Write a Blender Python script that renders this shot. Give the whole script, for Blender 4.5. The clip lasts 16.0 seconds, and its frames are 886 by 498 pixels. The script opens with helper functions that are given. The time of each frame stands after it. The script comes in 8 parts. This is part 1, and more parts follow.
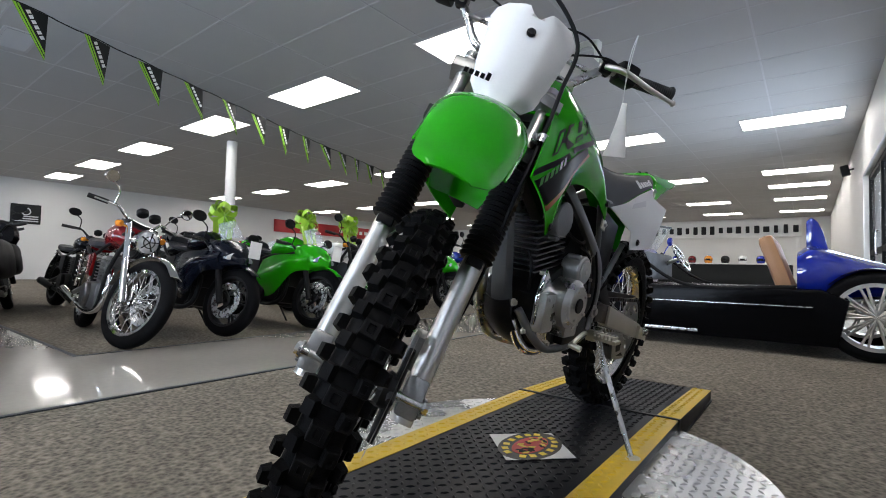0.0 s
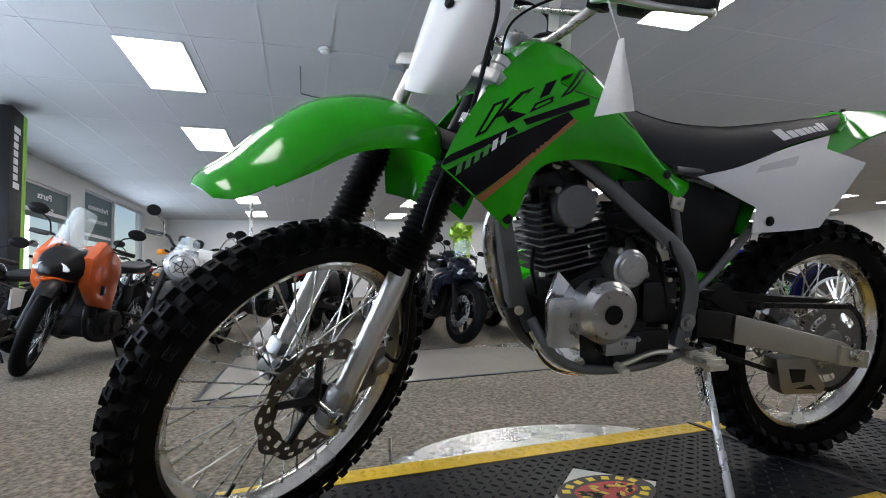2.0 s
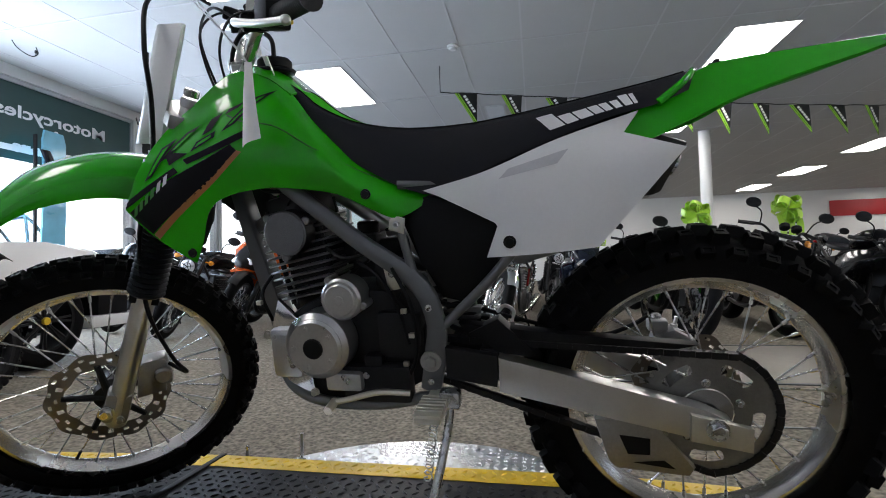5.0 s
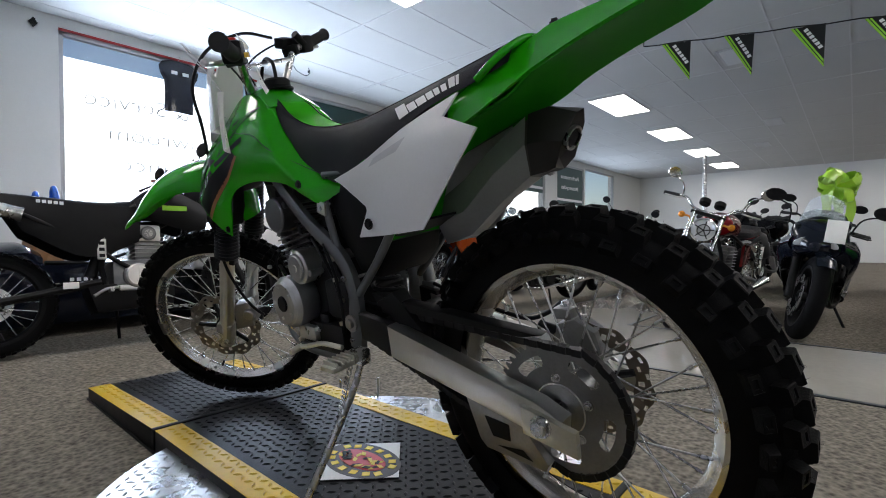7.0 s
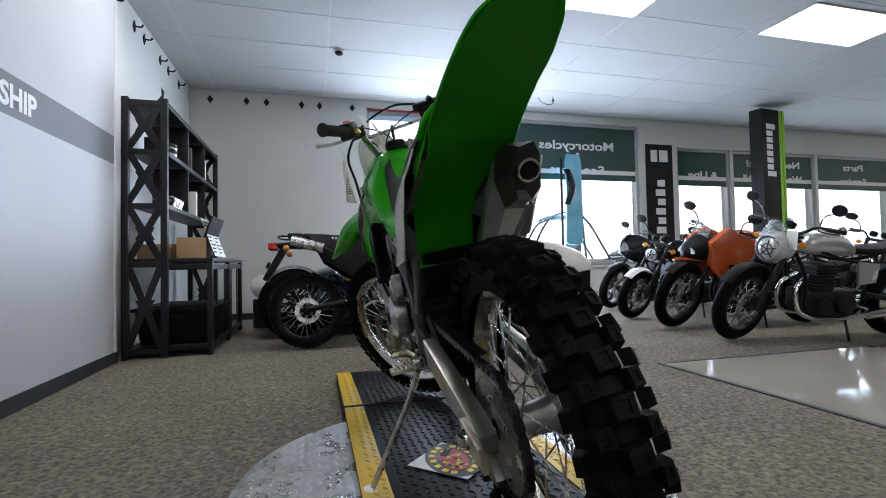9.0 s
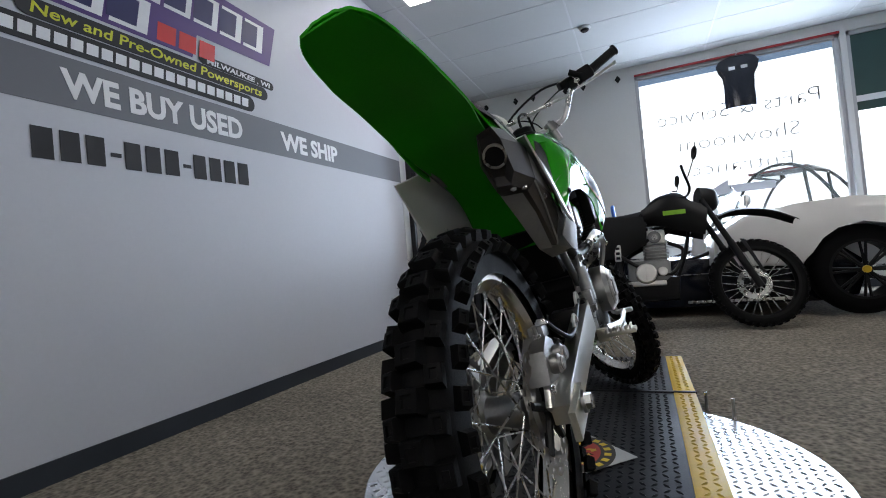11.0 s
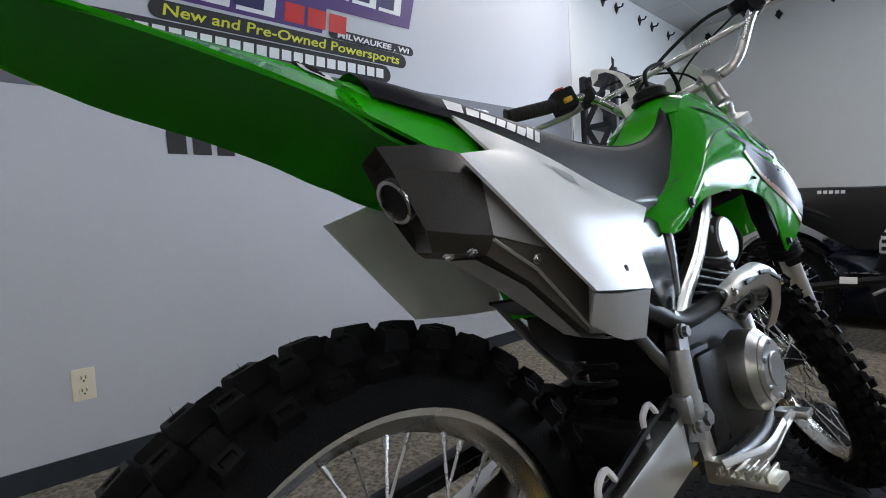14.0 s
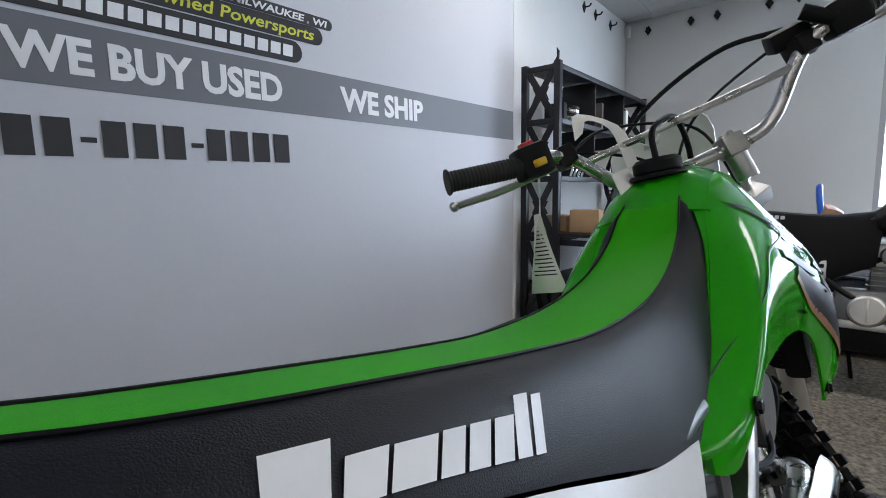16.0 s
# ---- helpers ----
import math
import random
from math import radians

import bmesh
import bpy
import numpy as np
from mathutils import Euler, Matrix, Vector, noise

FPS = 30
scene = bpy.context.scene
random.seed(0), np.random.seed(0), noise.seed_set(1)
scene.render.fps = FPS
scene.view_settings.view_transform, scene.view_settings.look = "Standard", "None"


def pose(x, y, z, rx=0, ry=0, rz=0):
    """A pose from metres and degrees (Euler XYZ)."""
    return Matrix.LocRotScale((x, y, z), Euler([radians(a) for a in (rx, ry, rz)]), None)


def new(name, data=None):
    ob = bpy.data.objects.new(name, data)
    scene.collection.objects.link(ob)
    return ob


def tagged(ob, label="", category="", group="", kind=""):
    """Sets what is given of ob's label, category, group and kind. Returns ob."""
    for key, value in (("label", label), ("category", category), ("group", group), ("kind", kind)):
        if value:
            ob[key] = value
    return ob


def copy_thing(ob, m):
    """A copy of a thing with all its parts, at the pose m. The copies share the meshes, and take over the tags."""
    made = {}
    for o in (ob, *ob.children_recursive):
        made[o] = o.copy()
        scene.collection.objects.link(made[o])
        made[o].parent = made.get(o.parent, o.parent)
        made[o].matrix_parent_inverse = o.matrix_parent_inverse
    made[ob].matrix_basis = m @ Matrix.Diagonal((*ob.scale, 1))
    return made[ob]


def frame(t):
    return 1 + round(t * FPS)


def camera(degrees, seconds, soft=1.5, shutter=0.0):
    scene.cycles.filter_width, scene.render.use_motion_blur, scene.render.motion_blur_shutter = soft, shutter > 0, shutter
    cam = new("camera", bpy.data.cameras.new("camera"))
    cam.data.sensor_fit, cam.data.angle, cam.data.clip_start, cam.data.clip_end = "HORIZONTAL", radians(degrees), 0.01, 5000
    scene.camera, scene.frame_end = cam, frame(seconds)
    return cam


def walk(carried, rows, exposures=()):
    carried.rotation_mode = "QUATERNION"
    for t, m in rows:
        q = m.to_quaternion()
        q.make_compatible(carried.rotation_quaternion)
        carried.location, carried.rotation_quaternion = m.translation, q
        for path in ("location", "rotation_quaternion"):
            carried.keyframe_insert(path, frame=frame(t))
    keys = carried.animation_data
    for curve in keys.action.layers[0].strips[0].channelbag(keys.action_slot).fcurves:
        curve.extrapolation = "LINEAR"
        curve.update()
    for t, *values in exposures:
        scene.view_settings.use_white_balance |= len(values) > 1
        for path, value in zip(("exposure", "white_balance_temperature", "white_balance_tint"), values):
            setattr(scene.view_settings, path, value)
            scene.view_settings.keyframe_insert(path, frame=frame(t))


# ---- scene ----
cam = camera(86.0, 16.0, 1.0)
PATH = [
    (0.0, (-0.719, 1.363, 0.622, 92.38, -1.33, -142.39)),
    (0.5, (-0.846, 1.246, 0.642, 92.82, 0.16, -134.79)),
    (1.0, (-0.975, 1.083, 0.623, 93.07, 1.19, -125.77)),
    (1.5, (-1.046, 0.933, 0.605, 93.02, 1.62, -116.55)),
    (2.0, (-1.076, 0.724, 0.612, 93.70, 1.59, -106.69)),
    (2.5, (-1.092, 0.541, 0.633, 93.79, 1.54, -100.69)),
    (3.0, (-1.096, 0.352, 0.626, 93.01, 1.89, -95.57)),
    (3.5, (-1.096, 0.196, 0.636, 92.68, 1.91, -93.18)),
    (4.0, (-1.118, 0.018, 0.656, 92.70, 1.79, -89.47)),
    (6.5, (-0.957, -0.866, 0.698, 89.76, 0.67, -57.45)),
    (7.0, (-0.872, -1.028, 0.691, 89.01, 0.15, -49.03)),
    (7.5, (-0.773, -1.156, 0.687, 88.99, -0.50, -41.80)),
    (8.0, (-0.681, -1.265, 0.703, 89.25, -0.32, -34.11)),
    (8.5, (-0.564, -1.353, 0.701, 90.71, -0.07, -25.73)),
    (9.0, (-0.447, -1.467, 0.705, 91.70, 1.10, -15.02)),
    (9.5, (-0.307, -1.538, 0.700, 92.52, 1.53, -6.71)),
    (10.0, (-0.140, -1.561, 0.695, 91.95, 2.77, 2.96)),
    (12.5, (0.435, -1.195, 0.693, 90.33, 5.04, 43.75)),
    (13.0, (0.425, -1.092, 0.704, 89.29, 4.23, 46.44)),
    (13.5, (0.378, -0.990, 0.756, 88.28, 3.76, 47.72)),
    (14.0, (0.329, -0.910, 0.852, 87.53, 3.28, 48.20)),
    (14.5, (0.266, -0.844, 0.939, 87.28, 2.84, 47.97)),
    (15.0, (0.193, -0.784, 1.011, 85.70, 1.52, 46.62)),
    (15.5, (0.123, -0.700, 1.061, 84.36, 0.75, 44.04)),
    (16.0, (0.055, -0.600, 1.091, 83.45, 0.79, 39.71)),
]
EXPOSURES = [(0.0, -0.22), (2.0, -0.08), (4.0, -0.14), (6.5, -0.32), (8.0, -0.36), (9.0, -0.46), (10.0, -0.8), (12.5, -0.80), (14.5, -0.48), (16.0, -0.60)]
walk(cam, [(t, pose(*p)) for t, p in PATH], EXPOSURES)

# ---- world and light ----
world = bpy.data.worlds.new("world")
scene.world = world
world.use_nodes = True
sky = world.node_tree.nodes.new("ShaderNodeTexSky")
sky.sky_type, sky.sun_disc = "NISHITA", False
sky.sun_elevation, sky.sun_rotation = radians(40), radians(200)
bg = world.node_tree.nodes["Background"]
bg.inputs["Strength"].default_value = 0.12
world.node_tree.links.new(sky.outputs[0], bg.inputs["Color"])
scene.view_settings.exposure = 0.0


def window_lamp(x, z, w, h, watts, west=False):
    """The sky's light in a window's opening."""
    d = bpy.data.lights.new("window_light", "AREA")
    d.shape, d.size, d.size_y, d.energy, d.color = "RECTANGLE", w, h, watts, (0.66, 0.79, 1.0)
    o = new("window_light", d)
    o.matrix_basis = pose(-1.43, x, z, 0, -90, 0) if west else pose(x, 5.36, z, -90, 0, 0)
    return o


window_lamp(1.40, 1.60, 2.1, 1.9, 310)
window_lamp(3.70, 1.30, 2.1, 1.3, 170)
window_lamp(8.20, 1.40, 5.0, 1.1, 125)
window_lamp(13.6, 1.45, 4.0, 2.2, 160)
window_lamp(-7.0, 1.15, 2.0, 3.0, 150, True)

# ---- small tools ----
def join(*bms):
    """One bmesh out of several."""
    out = bmesh.new()
    for b in bms:
        me = bpy.data.meshes.new("tmp")
        b.to_mesh(me)
        out.from_mesh(me)
        bpy.data.meshes.remove(me)
        b.free()
    return out


def moved(bm, m):
    bmesh.ops.transform(bm, matrix=m, verts=bm.verts)
    return bm


def part(name, bm, material, parent=None, label="", m=None, smooth=True, angle=38):
    """Links a bmesh as one mesh object, under a thing or a part if there is one."""
    me = bpy.data.meshes.new(name)
    bmesh.ops.recalc_face_normals(bm, faces=bm.faces)
    bm.to_mesh(me)
    bm.free()
    for one in (material if isinstance(material, (list, tuple)) else [material]):
        me.materials.append(one)
    if smooth:
        me.polygons.foreach_set("use_smooth", [True] * len(me.polygons))
        me.set_sharp_from_angle(angle=radians(angle))
    ob = new(name, me)
    if parent is not None:
        ob.parent = parent
    if m is not None:
        ob.matrix_basis = m
    return tagged(ob, label)


def again(ob, m, parent=None):
    """Another object on the same mesh."""
    o = new(ob.name.split(".")[0], ob.data)
    o.parent = parent if parent is not None else ob.parent
    o.matrix_basis = m
    return o


def thing(name, m, label, category, group="", kind=""):
    ob = new(name)
    ob.empty_display_size = 0.1
    ob.matrix_basis = m
    return tagged(ob, label, category, group, kind)


def cr(pts, n):
    """n points on a smooth curve through pts."""
    p = [Vector(q) for q in pts]
    if len(p) == 2:
        return [p[0].lerp(p[1], i / (n - 1)) for i in range(n)]
    p = [2 * p[0] - p[1]] + p + [2 * p[-1] - p[-2]]
    k, out = len(p) - 3, []
    for i in range(n):
        u = i / (n - 1) * k
        j = min(int(u), k - 1)
        t = u - j
        a, b, c, d = p[j:j + 4]
        out.append(0.5 * (2 * b + (c - a) * t + (2 * a - 5 * b + 4 * c - d) * t * t + (3 * b - a - 3 * c + d) * t ** 3))
    return out


def loft(rings, cap=True, closed=True):
    bm = bmesh.new()
    vs = [[bm.verts.new(q) for q in r] for r in rings]
    n = len(rings[0])
    for a, b in zip(vs, vs[1:]):
        for i in range(n if closed else n - 1):
            j = (i + 1) % n
            bm.faces.new((a[i], a[j], b[j], b[i]))
    if cap and closed:
        bm.faces.new(vs[0][::-1])
        bm.faces.new(vs[-1])
    return bm


def tube(pts, r, seg=8, n=0, cap=True):
    """A bent tube; r one radius or one for each end."""
    p = cr(pts, n) if n else [Vector(q) for q in pts]
    r0, r1 = r if isinstance(r, (tuple, list)) else (r, r)
    t = (p[1] - p[0]).normalized()
    up = t.orthogonal().normalized()
    rings = []
    for i, q in enumerate(p):
        d = (p[min(i + 1, len(p) - 1)] - p[max(i - 1, 0)]).normalized()
        up = (up - d * up.dot(d)).normalized()
        side = d.cross(up)
        rr = r0 + (r1 - r0) * i / (len(p) - 1)
        rings.append([q + rr * (math.cos(a) * up + math.sin(a) * side) for a in [2 * math.pi * k / seg for k in range(seg)]])
    return loft(rings, cap)


def lathe(profile, seg=32, c=(0, 0, 0), closed=False):
    """Turns a profile of (radius, along x) round the x axis through c."""
    c = Vector(c)
    prof = list(profile) + ([profile[0]] if closed else [])
    bm = bmesh.new()
    rows = []
    for r, a in prof[:len(profile)]:
        if r < 1e-6:
            rows.append([bm.verts.new(c + Vector((a, 0, 0)))])
        else:
            rows.append([bm.verts.new(c + Vector((a, r * math.cos(2 * math.pi * k / seg), r * math.sin(2 * math.pi * k / seg)))) for k in range(seg)])
    if closed:
        rows.append(rows[0])
    for a, b in zip(rows, rows[1:]):
        for k in range(seg):
            j = (k + 1) % seg
            if len(a) == 1 and len(b) == 1:
                continue
            if len(a) == 1:
                bm.faces.new((a[0], b[j], b[k]))
            elif len(b) == 1:
                bm.faces.new((a[k], a[j], b[0]))
            else:
                bm.faces.new((a[k], a[j], b[j], b[k]))
    return bm


def rot_to(axis):
    """The turn that brings x to the given axis."""
    return Vector((1, 0, 0)).rotation_difference(Vector(axis).normalized()).to_matrix().to_4x4()


def disc(c, axis, r, h, seg=24, bev=0.0):
    """A bevelled round block of height h, centred at c along axis."""
    b = min(bev, r * 0.5, h * 0.45)
    prof = [(0, -h / 2), (r - b, -h / 2), (r, -h / 2 + b), (r, h / 2 - b), (r - b, h / 2), (0, h / 2)] if b else [(0, -h / 2), (r, -h / 2), (r, h / 2), (0, h / 2)]
    return moved(lathe(prof, seg), Matrix.Translation(c) @ rot_to(axis))


def ring(c, axis, r0, r1, h, seg=32):
    return moved(lathe([(r0, -h / 2), (r1, -h / 2), (r1, h / 2), (r0, h / 2)], seg, closed=True), Matrix.Translation(c) @ rot_to(axis))


def box(lo, hi, bev=0.0, m=None, seg=2):
    bm = bmesh.new()
    bmesh.ops.create_cube(bm, size=1)
    for v in bm.verts:
        v.co = Vector([(l + h) / 2 + q * (h - l) for l, h, q in zip(lo, hi, v.co)])
    if bev:
        bmesh.ops.bevel(bm, geom=bm.edges[:], offset=bev, segments=seg, affect="EDGES", profile=0.6)
    return moved(bm, m) if m is not None else bm


def prism(outline, x0, x1, bev=0.0, axis="x", seg=2):
    """Extrudes an outline of (y, z) from x0 to x1; axis 'y': outline (x, z); 'z': outline (x, y)."""
    put = {"x": lambda a, b, c: (c, a, b), "y": lambda a, b, c: (a, c, b), "z": lambda a, b, c: (a, b, c)}[axis]
    bm = bmesh.new()
    lo = [bm.verts.new(put(a, b, x0)) for a, b in outline]
    hi = [bm.verts.new(put(a, b, x1)) for a, b in outline]
    n = len(outline)
    for i in range(n):
        bm.faces.new((lo[i], lo[(i + 1) % n], hi[(i + 1) % n], hi[i]))
    a, b = bm.faces.new(lo[::-1]), bm.faces.new(hi)
    if bev:
        bmesh.ops.bevel(bm, geom=list(a.edges) + list(b.edges), offset=bev, segments=seg, affect="EDGES", profile=0.6)
    return bm


def strip(A, B, n=24, nv=8, bulge=(0, 0, 0), thick=0.004, power=1.0, smooth=True):
    """A curved panel between two edges, bulged in the middle, with thickness along its normals."""
    a, b = (cr(A, n), cr(B, n)) if smooth else ([Vector(q) for q in A], [Vector(q) for q in B])
    n = len(a)
    bulges = [Vector(q) for q in bulge] if isinstance(bulge[0], (tuple, list)) else None
    bl = cr(bulges, n) if bulges else [Vector(bulge)] * n
    bm = bmesh.new()
    g = [[bm.verts.new(a[i].lerp(b[i], j / nv) + bl[i] * math.sin(math.pi * j / nv) ** power) for j in range(nv + 1)] for i in range(n)]
    for i in range(n - 1):
        for j in range(nv):
            bm.faces.new((g[i][j], g[i + 1][j], g[i + 1][j + 1], g[i][j + 1]))
    bmesh.ops.recalc_face_normals(bm, faces=bm.faces)
    if thick:
        bmesh.ops.solidify(bm, geom=bm.faces[:], thickness=thick)
    return bm


def mirrored(bm):
    """A copy mirrored across x, joined to the given one."""
    two = bm.copy()
    for v in two.verts:
        v.co.x = -v.co.x
    bmesh.ops.reverse_faces(two, faces=two.faces)
    return join(bm, two)


def flip(bm):
    for v in bm.verts:
        v.co.x = -v.co.x
    bmesh.ops.reverse_faces(bm, faces=bm.faces)
    return bm


def bolt(c, axis, r=0.007, h=0.008):
    return join(disc(c, axis, r * 1.35, h * 0.4, 12), moved(disc((0, 0, 0), (1, 0, 0), r, h, 6, 0.001), Matrix.Translation(Vector(c) + Vector(axis).normalized() * h * 0.4) @ rot_to(axis)))


def lettering(text, size, width=0.0, depth=0.002, bold=0.0, shear=0.0, align="LEFT"):
    """A mesh of words in the built-in font in the x-y plane, its baseline at y = 0, fitted to a width."""
    cu = bpy.data.curves.new("words", "FONT")
    cu.body, cu.size, cu.extrude, cu.offset, cu.shear, cu.align_x = text, size, depth, bold, shear, align
    cu.resolution_u = 3
    ob = bpy.data.objects.new("words", cu)
    scene.collection.objects.link(ob)
    bpy.context.view_layer.update()
    me = bpy.data.meshes.new_from_object(ob.evaluated_get(bpy.context.evaluated_depsgraph_get()))
    bpy.data.objects.remove(ob)
    bm = bmesh.new()
    bm.from_mesh(me)
    bpy.data.meshes.remove(me)
    if width:
        lo, hi = min(v.co.x for v in bm.verts), max(v.co.x for v in bm.verts)
        for v in bm.verts:
            v.co.x = (v.co.x - lo) * width / (hi - lo)
    return bm

# ---- materials ----
def mat(name, col, rough=0.5, metal=0.0, var=0.1, scale=6.0, fine=160.0, bump=0.0, bscale=0.0, coat=0.0, rvar=0.12, spec=0.5, sheen=0.0):
    """Colour that varies at two scales, roughness with wear, and a fine relief."""
    m = bpy.data.materials.new(name)
    m.use_nodes = True
    nt = m.node_tree
    b = nt.nodes["Principled BSDF"]
    N = lambda kind: nt.nodes.new(kind)
    co = N("ShaderNodeTexCoord")
    big, small = N("ShaderNodeTexNoise"), N("ShaderNodeTexNoise")
    big.inputs["Scale"].default_value, small.inputs["Scale"].default_value = scale, fine
    big.inputs["Detail"].default_value, small.inputs["Detail"].default_value = 4, 2
    nt.links.new(co.outputs["Object"], big.inputs["Vector"])
    nt.links.new(co.outputs["Object"], small.inputs["Vector"])
    add = N("ShaderNodeMath")
    add.operation = "MULTIPLY_ADD"
    add.inputs[1].default_value = 0.4
    nt.links.new(small.outputs["Fac"], add.inputs[0])
    nt.links.new(big.outputs["Fac"], add.inputs[2])
    ramp = N("ShaderNodeMapRange")
    ramp.inputs["From Min"].default_value, ramp.inputs["From Max"].default_value = 0.4, 1.0
    nt.links.new(add.outputs[0], ramp.inputs["Value"])
    mix = N("ShaderNodeMix")
    mix.data_type = "RGBA"
    mix.inputs["A"].default_value = (*[c * (1 - var) for c in col], 1)
    mix.inputs["B"].default_value = (*[min(1, c * (1 + var)) for c in col], 1)
    nt.links.new(ramp.outputs[0], mix.inputs["Factor"])
    nt.links.new(mix.outputs["Result"], b.inputs["Base Color"])
    rr = N("ShaderNodeMapRange")
    rr.inputs["From Min"].default_value, rr.inputs["From Max"].default_value = 0.3, 0.75
    rr.inputs["To Min"].default_value, rr.inputs["To Max"].default_value = max(0.02, rough * (1 - rvar)), min(1, rough * (1 + rvar))
    nt.links.new(big.outputs["Fac"], rr.inputs["Value"])
    nt.links.new(rr.outputs[0], b.inputs["Roughness"])
    b.inputs["Metallic"].default_value = metal
    b.inputs["Coat Weight"].default_value = coat
    b.inputs["Coat Roughness"].default_value = 0.06
    b.inputs["Specular IOR Level"].default_value = spec
    b.inputs["Sheen Weight"].default_value = sheen
    if bump:
        bn, bt = N("ShaderNodeBump"), N("ShaderNodeTexNoise")
        bt.inputs["Scale"].default_value, bt.inputs["Detail"].default_value = bscale or fine, 3
        bn.inputs["Strength"].default_value, bn.inputs["Distance"].default_value = bump, 0.002
        nt.links.new(co.outputs["Object"], bt.inputs["Vector"])
        nt.links.new(bt.outputs["Fac"], bn.inputs["Height"])
        nt.links.new(bn.outputs[0], b.inputs["Normal"])
    return m


def glow(name, col, strength):
    m = bpy.data.materials.new(name)
    m.use_nodes = True
    b = m.node_tree.nodes["Principled BSDF"]
    b.inputs["Base Color"].default_value = (*col, 1)
    b.inputs["Emission Color"].default_value = (*col, 1)
    b.inputs["Emission Strength"].default_value = strength
    return m


def glass(name, col=(0.95, 0.98, 0.98), rough=0.02, alpha=0.25):
    m = bpy.data.materials.new(name)
    m.use_nodes = True
    b = m.node_tree.nodes["Principled BSDF"]
    b.inputs["Base Color"].default_value = (*col, 1)
    b.inputs["Roughness"].default_value = rough
    b.inputs["Alpha"].default_value = alpha
    b.inputs["Specular IOR Level"].default_value = 0.6
    return m


GREEN = mat("green_plastic", (0.018, 0.36, 0.003), 0.11, var=0.06, scale=3, bump=0.02, bscale=300, rvar=0.04, spec=0.4)
GREENV = mat("green_vinyl", (0.035, 0.40, 0.006), 0.60, var=0.08, scale=8, bump=0.35, bscale=900, spec=0.10)
WHITE = mat("white_plastic", (0.74, 0.74, 0.73), 0.26, var=0.04, scale=3, rvar=0.06, spec=0.10)
BLACK = mat("black_plastic", (0.005, 0.005, 0.0055), 0.48, var=0.3, bump=0.08, bscale=500, spec=0.16)
GLOSSBLACK = mat("gloss_black", (0.004, 0.004, 0.005), 0.12, var=0.2, spec=0.18)
VINYL = mat("black_vinyl", (0.008, 0.0085, 0.012), 0.52, var=0.2, bump=0.3, bscale=1100, spec=0.22)
RUBBER = mat("tyre_rubber", (0.004, 0.004, 0.0042), 0.6, var=0.35, scale=20, bump=0.4, bscale=420, spec=0.09)
STREETRUBBER = mat("street_rubber", (0.004, 0.004, 0.0045), 0.68, var=0.3, scale=20, bump=0.15, bscale=300, spec=0.07)
FOAMGRIP = mat("grip_rubber", (0.012, 0.012, 0.012), 0.7, var=0.2, bump=0.5, bscale=700)
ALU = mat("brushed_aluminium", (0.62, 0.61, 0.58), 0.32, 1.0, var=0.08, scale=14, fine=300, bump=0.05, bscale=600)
RIMALU = mat("rim_aluminium", (0.68, 0.655, 0.60), 0.27, 1.0, var=0.06, scale=10)
CASTALU = mat("cast_aluminium", (0.33, 0.33, 0.32), 0.34, 0.9, var=0.18, scale=18, bump=0.25, bscale=420)
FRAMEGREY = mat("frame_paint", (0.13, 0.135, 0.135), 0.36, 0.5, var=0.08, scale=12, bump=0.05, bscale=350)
DARKMETAL = mat("dark_metal", (0.010, 0.010, 0.0105), 0.44, 0.15, var=0.3, scale=25, bump=0.2, bscale=350, spec=0.25)
SATIN = mat("satin_cover", (0.48, 0.48, 0.47), 0.30, 0.95, var=0.12, scale=18, bump=0.12, bscale=420)
STEEL = mat("steel", (0.55, 0.55, 0.54), 0.28, 1.0, var=0.12, scale=30)
CHROME = mat("chrome", (0.78, 0.78, 0.78), 0.07, 1.0, var=0.04)
ZINC = mat("zinc_plate", (0.60, 0.58, 0.50), 0.35, 0.9, var=0.12, scale=24, bump=0.1)
GOLD = mat("disc_steel", (0.29, 0.26, 0.22), 0.36, 1.0, var=0.12, scale=40)
HEATSHIELD = mat("muffler_cover", (0.075, 0.068, 0.060), 0.45, 0.1, var=0.14, scale=14, bump=0.15, bscale=400)
LIGHTSHIELD = mat("light_muffler_cover", (0.33, 0.33, 0.32), 0.42, 0.1, var=0.10, scale=14, bump=0.15, bscale=400)
DECAL_BLACK = mat("decal_black", (0.004, 0.004, 0.0045), 0.35, var=0.2, spec=0.12)
DECAL_WHITE = mat("decal_white", (0.75, 0.75, 0.75), 0.4, var=0.04)
DECAL_ORANGE = mat("decal_orange", (0.30, 0.13, 0.03), 0.35, var=0.15)
PAPER = mat("paper_tag", (0.82, 0.81, 0.77), 0.8, var=0.05, scale=20)
INK = mat("ink", (0.03, 0.03, 0.032), 0.8, var=0.1)
YELLOW = mat("yellow_paint", (0.62, 0.40, 0.012), 0.42, var=0.14, scale=9, fine=60, bump=0.15, bscale=200)
DECK = mat("deck_black", (0.010, 0.0105, 0.012), 0.40, 0.0, var=0.35, scale=7, fine=90, bump=0.15, bscale=200, spec=0.12)
PLATE = mat("diamond_plate", (0.60, 0.61, 0.62), 0.28, 1.0, var=0.10, scale=8, fine=120, bump=0.08, bscale=200)
REDPAINT = mat("red_paint", (0.17, 0.006, 0.008), 0.14, var=0.1, coat=0.5)
ORANGEPAINT = mat("orange_paint", (0.52, 0.09, 0.015), 0.2, var=0.1, coat=0.7)
